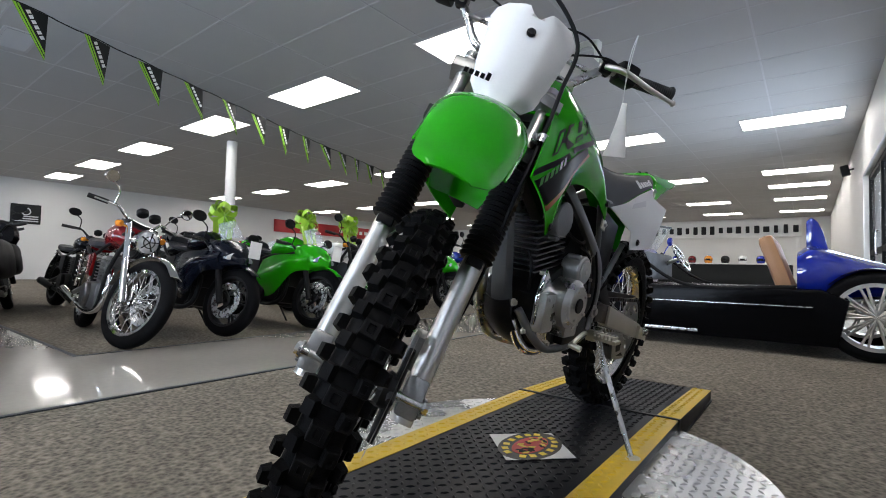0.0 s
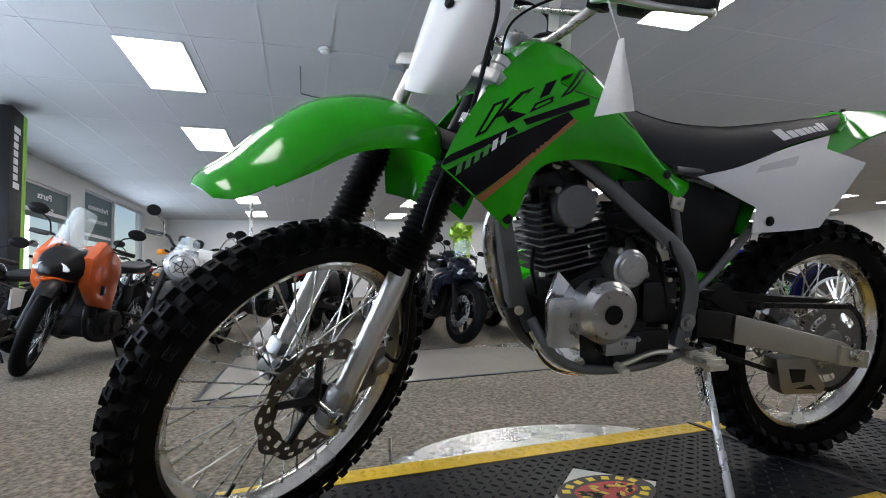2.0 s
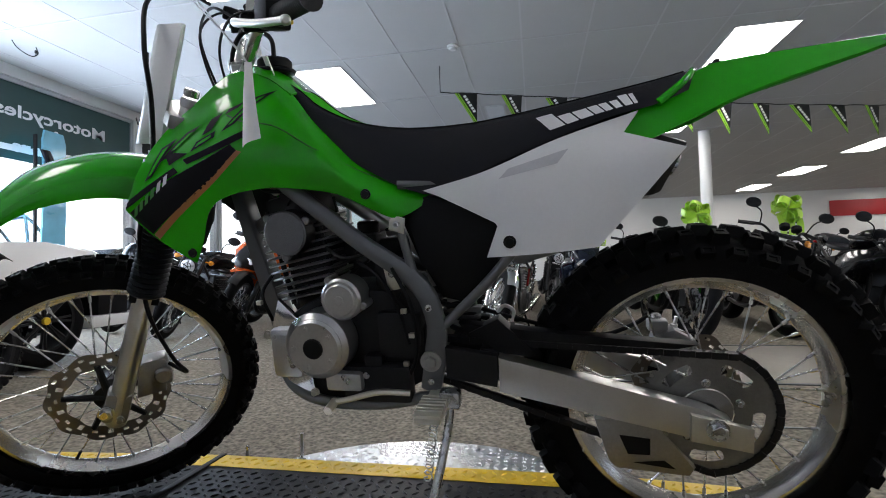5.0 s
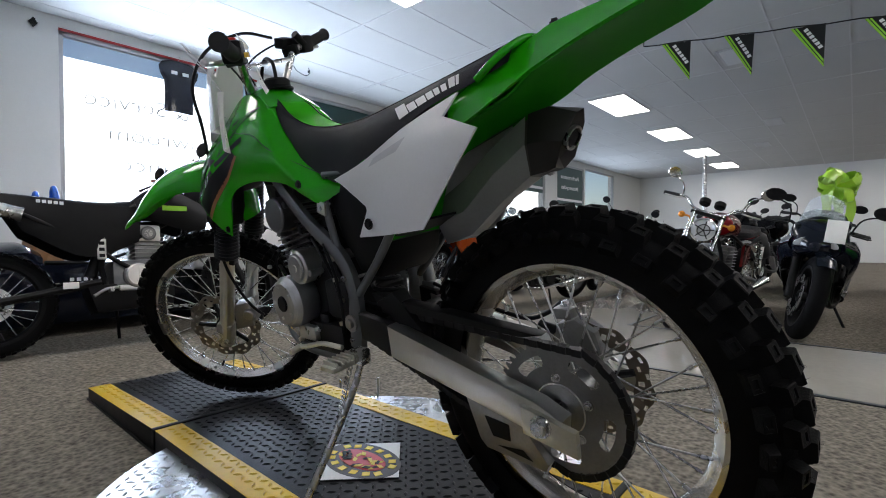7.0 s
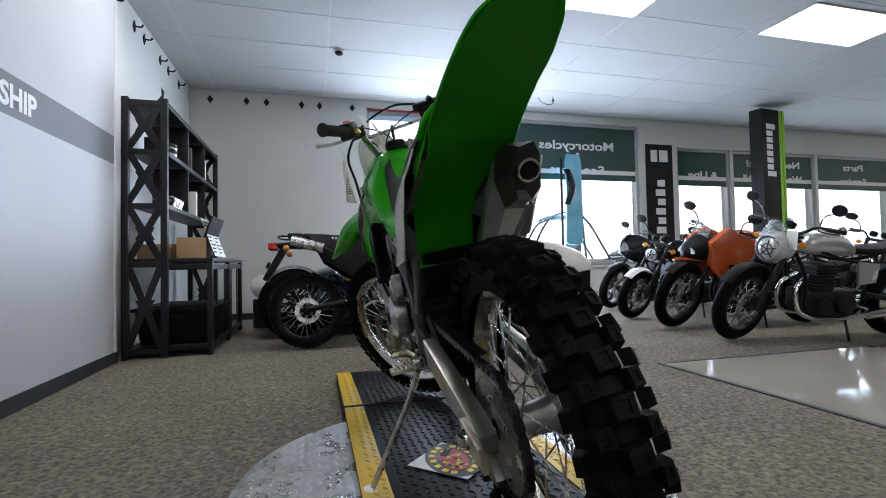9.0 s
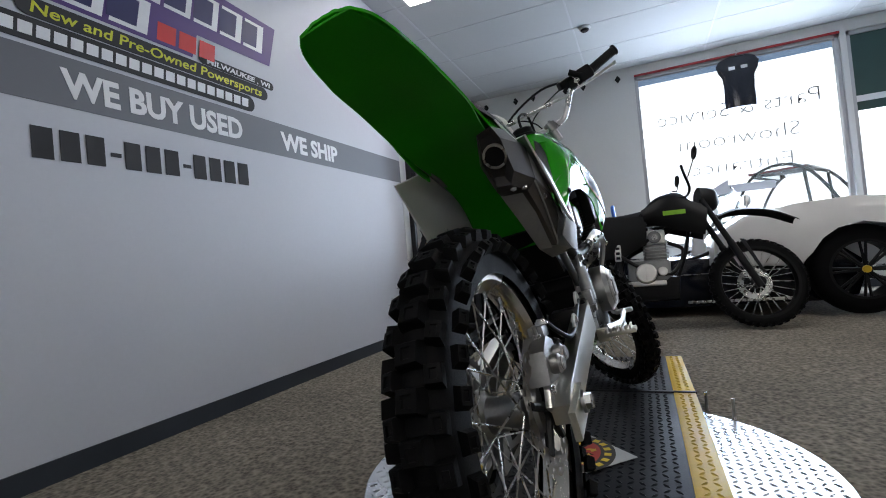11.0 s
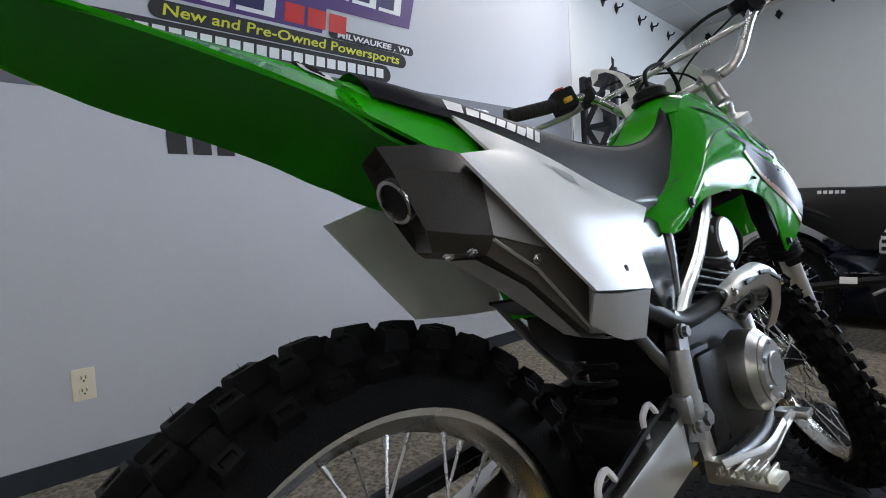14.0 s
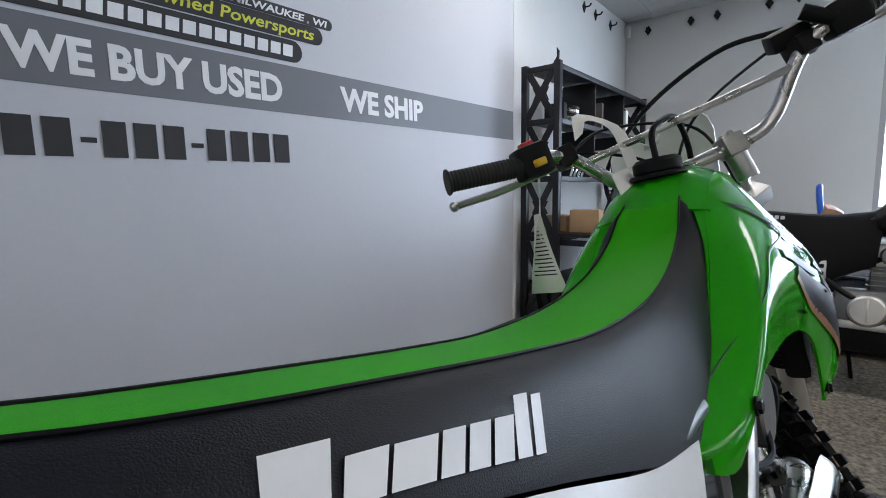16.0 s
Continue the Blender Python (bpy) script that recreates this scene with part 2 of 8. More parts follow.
BLUEPAINT = mat("blue_paint", (0.008, 0.022, 0.30), 0.12, var=0.1, coat=0.9)
NAVY = mat("navy_paint", (0.004, 0.006, 0.013), 0.16, var=0.15, coat=0.12, spec=0.3)
TUBBLACK = mat("tub_black", (0.003, 0.003, 0.0035), 0.22, var=0.2, spec=0.05)
SILVERPAINT = mat("silver_paint", (0.50, 0.51, 0.52), 0.25, 0.5, var=0.06, coat=0.5)
WHITEPAINT = mat("white_paint", (0.72, 0.72, 0.71), 0.2, var=0.04, coat=0.6)
TAN = mat("tan_leather", (0.36, 0.19, 0.09), 0.5, var=0.12, bump=0.2, bscale=500)
BLUEPLASTIC = mat("blue_plastic", (0.02, 0.12, 0.55), 0.3, var=0.08)
LENSRED = mat("red_lens", (0.5, 0.01, 0.01), 0.12, var=0.05, coat=0.6)
LENSAMBER = mat("amber_lens", (0.7, 0.25, 0.02), 0.15, var=0.05, coat=0.6)
LENSCLEAR = mat("headlight_glass", (0.75, 0.77, 0.78), 0.06, 0.5, var=0.05, coat=0.9)
SCREEN = glass("windscreen", (0.8, 0.9, 0.92), 0.03, 0.22)
PANE = glass("window_glass", (0.9, 0.96, 0.97), 0.02, 0.10)
BOWGREEN = mat("bow_ribbon", (0.42, 0.68, 0.06), 0.3, var=0.1, coat=0.4)
SHELFBLACK = mat("shelf_steel", (0.010, 0.0105, 0.013), 0.45, 0.1, var=0.2, scale=12, bump=0.1, spec=0.4)
CARDBOARD = mat("cardboard", (0.40, 0.26, 0.14), 0.85, var=0.1, scale=12, bump=0.2)
CEIL = mat("ceiling_tile", (0.44, 0.44, 0.43), 0.9, var=0.05, scale=1.2, fine=90, bump=0.5, bscale=120)
TBAR = mat("ceiling_bar", (0.47, 0.47, 0.47), 0.5, var=0.05)
WALLGREY = mat("grey_wall_paint", (0.50, 0.51, 0.545), 0.55, var=0.04, scale=1.0, fine=60, bump=0.12, bscale=90)
WALLWHITE = mat("white_wall_paint", (0.66, 0.66, 0.64), 0.65, var=0.04, scale=1.0, fine=60, bump=0.12, bscale=90)
BAND = mat("band_paint", (0.13, 0.135, 0.15), 0.5, var=0.05, scale=2)
BASEB = mat("baseboard_vinyl", (0.022, 0.028, 0.036), 0.45, var=0.2, scale=4)
WALLRED = mat("red_sign", (0.34, 0.012, 0.015), 0.5, var=0.06)
SIGNBLACK = mat("sign_black", (0.007, 0.008, 0.008), 0.6, var=0.15, spec=0.25)
SIGNGREEN = mat("sign_dark_green", (0.012, 0.05, 0.045), 0.4, var=0.1)
FLAGGREEN = mat("flag_green", (0.25, 0.55, 0.03), 0.6, var=0.08)
FRAMEALU = mat("window_frame", (0.45, 0.45, 0.46), 0.4, 0.7, var=0.06)
OUTLET = mat("outlet_plastic", (0.78, 0.72, 0.55), 0.4, var=0.04)
LAMP = glow("lamp_diffuser", (1.0, 0.955, 0.93), 14.5)
TILE = mat("polished_tile", (0.43, 0.40, 0.35), 0.09, var=0.10, scale=1.1, fine=30, coat=0.3, rvar=0.4)
ASPHALT = mat("asphalt", (0.22, 0.22, 0.22), 0.9, var=0.2, scale=1.0, bump=0.3)
FARWALL = mat("far_facade", (0.70, 0.68, 0.66), 0.8, var=0.08, scale=0.5)

CARPET = bpy.data.materials.new("carpet")
CARPET.use_nodes = True
_nt = CARPET.node_tree
_b = _nt.nodes["Principled BSDF"]
_co = _nt.nodes.new("ShaderNodeTexCoord")
_v, _n1, _n2 = _nt.nodes.new("ShaderNodeTexVoronoi"), _nt.nodes.new("ShaderNodeTexNoise"), _nt.nodes.new("ShaderNodeTexNoise")
_v.inputs["Scale"].default_value, _n1.inputs["Scale"].default_value, _n2.inputs["Scale"].default_value = 60, 34, 1.6
_n1.inputs["Detail"].default_value, _n2.inputs["Detail"].default_value = 5, 4
for _q in (_v, _n1, _n2):
    _nt.links.new(_co.outputs["Object"], _q.inputs["Vector"])
_r = _nt.nodes.new("ShaderNodeValToRGB")
_r.color_ramp.elements[0].position, _r.color_ramp.elements[0].color = 0.28, (0.090, 0.079, 0.062, 1)
_r.color_ramp.elements[1].position, _r.color_ramp.elements[1].color = 0.70, (0.345, 0.306, 0.243, 1)
_e = _r.color_ramp.elements.new(0.5)
_e.color = (0.218, 0.192, 0.153, 1)
_m = _nt.nodes.new("ShaderNodeMix")
_m.inputs["Factor"].default_value = 0.4
_nt.links.new(_n1.outputs["Fac"], _m.inputs["A"])
_nt.links.new(_v.outputs["Distance"], _m.inputs["B"])
_nt.links.new(_m.outputs["Result"], _r.inputs["Fac"])
_m2 = _nt.nodes.new("ShaderNodeMix")
_m2.data_type, _m2.blend_type = "RGBA", "MULTIPLY"
_m2.inputs["Factor"].default_value = 0.45
_nt.links.new(_r.outputs["Color"], _m2.inputs["A"])
_nt.links.new(_n2.outputs["Fac"], _m2.inputs["B"])
_nt.links.new(_m2.outputs["Result"], _b.inputs["Base Color"])
_bn = _nt.nodes.new("ShaderNodeBump")
_bn.inputs["Strength"].default_value, _bn.inputs["Distance"].default_value = 0.6, 0.006
_nt.links.new(_m.outputs["Result"], _bn.inputs["Height"])
_nt.links.new(_bn.outputs[0], _b.inputs["Normal"])
_b.inputs["Roughness"].default_value, _b.inputs["Specular IOR Level"].default_value = 0.95, 0.2

# ---- the showroom: floor, walls, ceiling ----
H = 3.08
XE, YS, YN, XW = 18.3, -23.0, 5.376, -1.91


def slab(name, lo, hi, material, label="", bev=0.0, kind="structure", category=""):
    return tagged(part(name, box(lo, hi, bev), material, None, label, smooth=bool(bev)), label, category, kind=kind)


slab("floor", (-2.6, YS - .3, -.12), (XE + .3, YN + .3, 0), CARPET, "worn brown-grey speckled carpet floor")
tile_floor = slab("tile_floor", (1.80, YS, -.02), (3.02, 1.25, .0035), TILE, "polished beige tile walkway")
slab("tile_floor", (3.0201, .37, -.02), (XE, 1.25, .0035), TILE, "polished beige tile walkway")
slab("floor_trim", (1.772, YS, -.01), (1.80, 1.278, .006), BASEB, "thin dark carpet edging")
slab("floor_trim", (1.8001, 1.25, -.01), (XE, 1.278, .006), BASEB, "thin dark carpet edging")
slab("floor_trim", (3.02, .342, -.01), (XE, .37, .006), BASEB, "thin dark carpet edging")
slab("floor_trim", (3.02, YS, -.01), (3.048, .3419, .006), BASEB, "thin dark carpet edging")

# ceiling: one sheet with its bars
TX, TY = 1.42, 0.68
bars = [box((-2.4, YS, H), (XE, YN, H + .1))]
for k in range(-1, 15):
    x = 1.13 + TX * k - TX
    bars.append(box((x - .009, YS, H - .004), (x + .009, YN, H + .001)))
for k in range(-31, 6):
    y = 2.44 + TY * k
    if YS < y < YN:
        bars.append(box((-2.4, y - .009, H - .0035), (XE, y + .009, H + .0015)))
bm = join(*bars)
bm.faces.ensure_lookup_table()
for i, f in enumerate(bm.faces):
    f.material_index = 0 if i < 6 else 1
tagged(part("ceiling", bm, [CEIL, TBAR], smooth=False), "white suspended ceiling tiles in a grid of bars", kind="structure")

# west wall, grey to its end, then white
slab("wall_west", (-2.35, YS, 0), (XW, 2.62, H), WALLGREY, "light grey painted showroom wall")
slab("wall_edge", (-2.35, 2.6201, 0), (XW + .004, 2.66, H), WALLWHITE, "white end of the grey wall")
slab("wall_northwest", (-2.35, 2.6601, 0), (-2.03, YN, H), WALLWHITE, "plain white painted wall")
slab("baseboard", (XW, YS, 0), (XW + .008, 2.665, .085), BASEB, "dark vinyl baseboard")
slab("baseboard", (-2.03, YN - .008, 0), (16, YN, .085), BASEB, "dark vinyl baseboard")
slab("wall_east", (XE, YS, 0), (XE + .3, YN + .3, H), WALLWHITE, "plain white painted wall")
slab("wall_south", (-2.35, YS - .3, 0), (XE + .3, YS, H), WALLWHITE, "plain white painted wall")

# north wall with its windows
WIN = [(.29, 2.50, .62, 2.95), (2.56, 4.86, .62, 2.95), (5.62, 6.76, .80, 2.63), (6.82, 8.76, .80, 2.63), (8.82, 10.76, .80, 2.63), (11.45, 13.22, .30, 2.90), (13.30, 15.65, .04, 2.95)]
T = .22
segs, x0 = [], -2.35
for a, b, lo, hi in WIN:
    segs += [((x0, 0), (a, H)), ((a, 0), (b, lo)), ((a, hi), (b, H))]
    x0 = b
segs.append(((x0, 0), (XE + .3, H)))
tagged(part("wall_north", join(*[box((a[0], YN, a[1]), (b[0], YN + T, b[1])) for a, b in segs if b[0] - a[0] > .001 and b[1] - a[1] > .001]), WALLWHITE, smooth=False), "white wall with a row of shop windows", kind="structure")
for i, (a, b, lo, hi) in enumerate(WIN):
    w = tagged(new(f"window_{i + 1}"), "large shop window in a metal frame", "window", kind="structure")
    w.matrix_basis = pose((a + b) / 2, YN, lo)
    cx, hw, hh = 0, (b - a) / 2, hi - lo
    fr = [box((-hw, .03, 0), (-hw + .045, .10, hh), .004), box((hw - .045, .03, 0), (hw, .10, hh), .004), box((-hw, .03, 0), (hw, .10, .05), .004), box((-hw, .03, hh - .05), (hw, .10, hh), .004)]
    part("window_frame", join(*fr), FRAMEALU, w)
    g = part("pane", box((-hw + .04, .062, .045), (hw - .04, .068, hh - .045)), PANE, w)
    g.visible_shadow = False
    part("window_sill", box((-hw - .02, -.04, -.035), (hw + .02, .03, -.003), .004), WALLWHITE, w)


def sign_m(x, y, z, toward="south"):
    """Words that face the room from the north wall, or are read from outside it."""
    if toward == "south":
        return Matrix(((1, 0, 0, x), (0, 0, -1, y), (0, 1, 0, z), (0, 0, 0, 1)))
    return Matrix(((-1, 0, 0, x), (0, 0, 1, y), (0, 1, 0, z), (0, 0, 0, 1)))


# dark window films with words for the street, seen from behind
FILM = [(2.61, 4.81, 2.02, 2.90, [("Motorcycles", .20, 2.52), ("&", .16, 2.36), ("Scooters", .20, 2.12)]), (5.67, 6.71, 1.98, 2.58, [("& Utvs", .17, 2.12)]), (6.87, 8.71, 1.98, 2.58, [("Need a Part?", .17, 2.36), ("We Have It All", .16, 2.10)]), (8.87, 10.71, 1.98, 2.58, [("Parts", .17, 2.36), ("Service", .16, 2.10)]), (11.50, 13.17, 1.75, 2.85, [("Performance", .17, 2.5), ("Motorcycles", .16, 2.2)])]
for a, b, lo, hi, words in FILM:
    fm = thing("window_film", pose(0, 0, 0), "dark green printed film on a shop window", "sign")
    part("film", box((a, YN + .050, lo), (b, YN + .056, hi)), SIGNGREEN, fm)
    part("film_strip", box((a, YN + .046, lo + .10), (b, YN + .0495, lo + .17)), DECAL_WHITE, fm)
    for text, size, z in words:
        wd = min(b - a - .3, len(text) * size * .62)
        part("lettering", moved(lettering(text, size, wd, .002, .004), sign_m((a + b) / 2 + wd / 2, YN + .043, z, "north")), DECAL_WHITE, fm, smooth=False)
wd = thing("window_lettering", pose(0, 0, 0), "grey outlined words on the shop window", "sign")
for text, size, z, x, w in (("Parts & Service", .26, 2.22, 1.40, 1.75), ("Showroom", .25, 1.86, 1.40, 1.30), ("Entrance", .24, 1.52, 1.40, 1.10)):
    part("lettering", moved(lettering(text, size, w, .002, -.006), sign_m(x + w / 2, YN + .055, z, "north")), mat("vinyl_grey", (.25, .25, .27), .5), wd, smooth=False)
part("arrow", moved(prism([(0, .05), (.5, .05), (.5, .12), (.72, 0), (.5, -.12), (.5, -.05), (0, -.05)], 0, .003, 0, "z"), sign_m(1.75, YN + .055, 1.30, "north")), mat("vinyl_grey_arrow", (.35, .35, .37), .5), wd, smooth=False)
# red and white awning edge seen over the first window
slab("window_trim", (.29, YN - .012, 2.935), (2.50, YN - .002, 2.962), WALLRED, "thin red trim over the window")

# outside: pavement, and a glowing sheet added for the glare of the daylit street
slab("ground", (-60, YN + .31, -.2), (80, 60, -.10), ASPHALT, "sunlit parking lot outside the windows")
back = part("backdrop", box((-70, 42, -1), (90, 42.2, 14)), glow("street_glare", (.93, .97, 1.0), 2.6), None, "glowing backdrop for the bright street beyond the parking lot", smooth=False)
tagged(back, kind="structure")

# ceiling lights
def ceiling_light(x, y):
    t = thing("ceiling_light", pose(x, y, H), "lit rectangular fluorescent troffer in the ceiling", "ceiling light", "ceiling lights")
    w, d = .670, .325
    part("frame", join(box((-w, -d, -.008), (-w + .022, d, .004), .002), box((w - .022, -d, -.008), (w, d, .004), .002), box((-w, -d, -.008), (w, -d + .022, .004), .002), box((-w, d - .022, -.008), (w, d, .004), .002)), TBAR, t)
    part("diffuser", box((-w + .02, -d + .02, -.006), (w - .02, d - .02, -.002)), LAMP, t, smooth=False)
    return t


lamp0 = ceiling_light(1.93, 2.16)
for x in (1.93, 4.78, 7.62, 10.65, 13.60, 16.55):
    for y in (2.16, -2.77, -7.68, -12.4, -17.1, -20.6):
        if (x, y) != (1.93, 2.16):
            copy_thing(lamp0, pose(x + (0 if y > 0 else .10), y, H))
copy_thing(lamp0, pose(-.93, 2.16, H))
for y in (-2.80, -7.72, -12.2, -14.4, -17.1, -20.6):
    copy_thing(lamp0, pose(-.50, y, H))


def vent(x, y, w=.33, d=.16):
    t = thing("ceiling_vent", pose(x, y, H), "white louvred air vent in the ceiling", "vent", "ceiling vents")
    part("vent_frame", join(box((-w, -d, -.010), (w, -d + .03, -.001)), box((-w, d - .03, -.010), (w, d, -.001)), box((-w, -d, -.010), (-w + .03, d, -.001)), box((w - .03, -d, -.010), (w, d, -.001))), TBAR, t)
    part("backing", box((-w + .02, -d + .02, -.003), (w - .02, d - .02, -.001)), SIGNBLACK, t)
    first = None
    for k in range(9):
        m = Matrix.Translation((-w + .065 + k * (2 * w - .13) / 8, 0, -.007)) @ Matrix.Rotation(.5, 4, "Y")
        if first is None:
            first = part("slat", box((-.022, -d + .03, -.0012), (.022, d - .03, .0012)), TBAR, t, m=m)
        else:
            again(first, m, t)
    return t


v0 = vent(6.3, .18)
for x, y in ((10.8, .25), (13.4, .75)):
    copy_thing(v0, pose(x, y, H))
for x, y in ((3.93, .46), (-.17, 3.83)):
    dm = thing("smoke_detector" if y < 1 else "camera_dome", pose(x, y, H), "small white round detector on the ceiling" if y < 1 else "small dark security camera dome on the ceiling", "detector" if y < 1 else "camera")
    part("base", disc((0, 0, -.012), (0, 0, 1), .062, .022, 28, .005), WALLWHITE, dm)
    part("cap", disc((0, 0, -.034), (0, 0, 1), .045, .026, 28, .011), WALLWHITE if y < 1 else GLOSSBLACK, dm)
wire = thing("ceiling_wire", pose(2.9, 4.7, H), "loose thin wire hanging from the ceiling", "wire")
part("wire", join(tube([(0, 0, 0), (.02, 0, -.06), (-.04, .01, -.11), (-.16, .02, -.08), (-.22, .02, -.02)], .005, 6, 24), disc((0, 0, -.05), (0, 0, 1), .012, .03, 10, .003)), INK, wire)

# round column and thin pole
col = thing("column", pose(8.48, -3.52, 0), "white painted round steel column", "column")
part("shaft", disc((0, 0, H / 2), (0, 0, 1), .10, H - .002, 28), WALLWHITE, col)
part("collar", disc((0, 0, .03), (0, 0, 1), .13, .06, 28, .01), WALLWHITE, col)
pl = thing("pole", pose(13.4, 2.05, 0), "thin polished metal pole", "pole")
part("shaft", disc((0, 0, H / 2), (0, 0, 1), .05, H - .002, 16), STEEL, pl)
part("collar", disc((0, 0, .02), (0, 0, 1), .09, .04, 20, .008), STEEL, pl)

# ---- graphics on the grey wall ----
def wall_m(y, z):
    return Matrix.Translation((XW + .003, y, z)) @ Matrix.Rotation(radians(.9), 4, "X") @ Matrix(((0, 0, 1, 0), (1, 0, 0, 0), (0, 1, 0, 0), (0, 0, 0, 1)))


band = thing("wall_band", wall_m(0, 1.565), "dark grey painted band with white words on the wall", "wall graphic")
part("stripe", box((-24, -.106, -.0028), (2.618, .106, -.0012)), BAND, band)
for text, a, b in (("FINANCE", -1.214, -.615), ("WE BUY USED", -.306, .640), ("WE SHIP", .966, 1.585)):
    part("lettering", moved(lettering(text, .160, b - a, .0008, .0056), Matrix.Translation((a, -.058, 0))), DECAL_WHITE, band, smooth=False)
ph = thing("wall_number", wall_m(0, 1.235), "row of plain dark bars where a number is painted", "wall graphic")
x, digits = -.42, []
for ch in "ddd-ddd-dddd":
    w = .098 if ch == "d" else .062
    if ch == "d":
        digits.append(box((x, 0, -.001), (x + .074, .125, .001)))
    else:
        digits.append(box((x, .048, -.001), (x + .046, .066, .001)))
    x += w
for d in digits:
    part("bar", d, INK, ph, smooth=False)
lg = thing("wall_logo", wall_m(0, 0), "dealer logo of plain coloured shapes on the wall", "wall graphic")


def pill(x0, x1, y0, y1, z, lean=.0):
    r = (y1 - y0) / 2
    o = []
    for k in range(9):
        a = -math.pi / 2 + math.pi * k / 8
        o.append((x1 - r + r * math.cos(a), y0 + r + r * math.sin(a)))
    for k in range(9):
        a = math.pi / 2 + math.pi * k / 8
        o.append((x0 + r + r * math.cos(a), y0 + r + r * math.sin(a)))
    return prism([(a + lean * (b - y0), b) for a, b in o], z, z + .0008, 0, "z")


def lettercard(x0, x1, y0, y1, n, z, lean=.12, gap=.22):
    w = (x1 - x0) / n
    return [prism([(a + lean * (b - y0), b) for a, b in ((x0 + k * w, y0), (x0 + (k + 1 - gap) * w, y0), (x0 + (k + 1 - gap) * w, y1), (x0 + k * w, y1))], z, z + .0006, 0, "z") for k in range(n)]


LOGO_W = mat("logo_white", (.75, .75, .76), .5)
LOGO_P = mat("logo_purple", (.07, .03, .16), .5)
LOGO_R = mat("logo_red", (.55, .02, .02), .5)
LOGO_Y = mat("logo_yellow", (.62, .62, .04), .5)
part("address_pill", pill(-.66, .78, 1.688, 1.785, 0), INK, lg, smooth=False)
for q in lettercard(-.60, .74, 1.712, 1.762, 22, .0010, .1):
    part("address_bar", q, LOGO_W, lg, smooth=False)
part("slogan_pill", pill(-.42, .90, 1.790, 1.870, 0), INK, lg, smooth=False)
part("slogan", moved(lettering("New and Pre-Owned Powersports", .068, 1.22, .0004, .001, .15), Matrix.Translation((-.37, 1.810, .0013))), LOGO_Y, lg, smooth=False)
part("town_pill", pill(.40, .96, 1.872, 1.925, 0), INK, lg, smooth=False)
part("town", moved(lettering("MILWAUKEE , WI", .042, .48, .0004, .001, .15), Matrix.Translation((.45, 1.884, .0013))), LOGO_W, lg, smooth=False)
part("logo_shadow", prism([(-.98, 1.885), (.36, 1.885), (.40, 2.02), (.94, 2.03), (1.02, 2.30), (-.30, 2.34), (-.95, 2.12)], 0, .0008, 0, "z"), LOGO_P, lg, smooth=False)
part("logo_card", join(*lettercard(-.90, .14, 1.905, 2.075, 5, .0012, .2, .14), *lettercard(-.30, .90, 2.09, 2.27, 7, .0012, .2, .12)), LOGO_W, lg, smooth=False)
part("logo_fill", join(*lettercard(-.88, .12, 1.925, 2.055, 5, .0022, .2, .30), *lettercard(-.28, .88, 2.11, 2.25, 7, .0022, .2, .28)), mat("logo_blue", (.02, .02, .09), .5), lg, smooth=False)
part("logo_red", join(*lettercard(.16, .52, 1.905, 2.00, 3, .0016, .15, .16)), LOGO_R, lg, smooth=False)

ol = thing("wall_outlet", pose(XW, -.765, .345), "ivory duplex power outlet on the grey wall", "outlet")
part("plate", box((0, -.036, -.060), (.006, .036, .060), .002), OUTLET, ol)
part("socket", join(*[disc((.007, 0, z), (1, 0, 0), .017, .004, 20, .001) for z in (-.024, .024)]), OUTLET, ol)
part("slot", join(*[box((.0085, y - .0015, z - .006), (.0098, y + .0015, z + .006)) for z in (-.021, .027) for y in (-.007, .007)], *[box((.0085, -.003, z - .003), (.0098, .003, z + .003)) for z in (-.034, .014)]), INK, ol)

# black wall hooks
def hook(m, label="small black diamond-shaped wall hook"):
    t = thing("wall_hook", m, label, "hook", "wall hooks")
    part("plate", prism([(-.038, 0), (0, .055), (.038, 0), (0, -.055)], -.010, 0, .002, "y"), SIGNBLACK, t)
    part("peg", tube([(0, -.008, .0), (0, -.06, -.004), (0, -.075, .02)], .008, 8, 10), SIGNBLACK, t)
    return t


h0 = hook(pose(-1.776, YN, 2.945))
for x in (-1.326, -1.07, -.61, -.368, .085):
    copy_thing(h0, pose(x, YN, 2.950))
for y in (2.95, 3.40, 3.66, 4.15, 4.44, 4.86):
    copy_thing(h0, pose(-2.03, y, 2.93, 0, 0, 90))
sn = thing("corner_sensor", pose(-2.0, YN - .03, 2.97), "small white sensor in the wall corner", "sensor")
part("body", box((-.03, -.03, -.06), (.03, .03, .06), .01), WALLWHITE, sn)

# ---- the display deck and its disc ----
DT = .077
Y0, Y1, J0, J1 = -1.33, 1.50, -.600, .690


def ramped(bm):
    """Lets the end sections of the deck slope down from their joints."""
    for v in bm.verts:
        drop = .026 * max(0, (v.co.y - J1) / (Y1 - J1), (v.co.y - J0) / (Y0 - J0))
        v.co.z = max(.001, v.co.z - drop)
    return bm


dk = thing("display_turntable", pose(0, 0, 0), "round bright tread-plate turntable under the deck", "turntable")
part("plate", disc((-.04, 0, .030), (0, 0, 1), .655, .040, 96, .004), PLATE, dk)


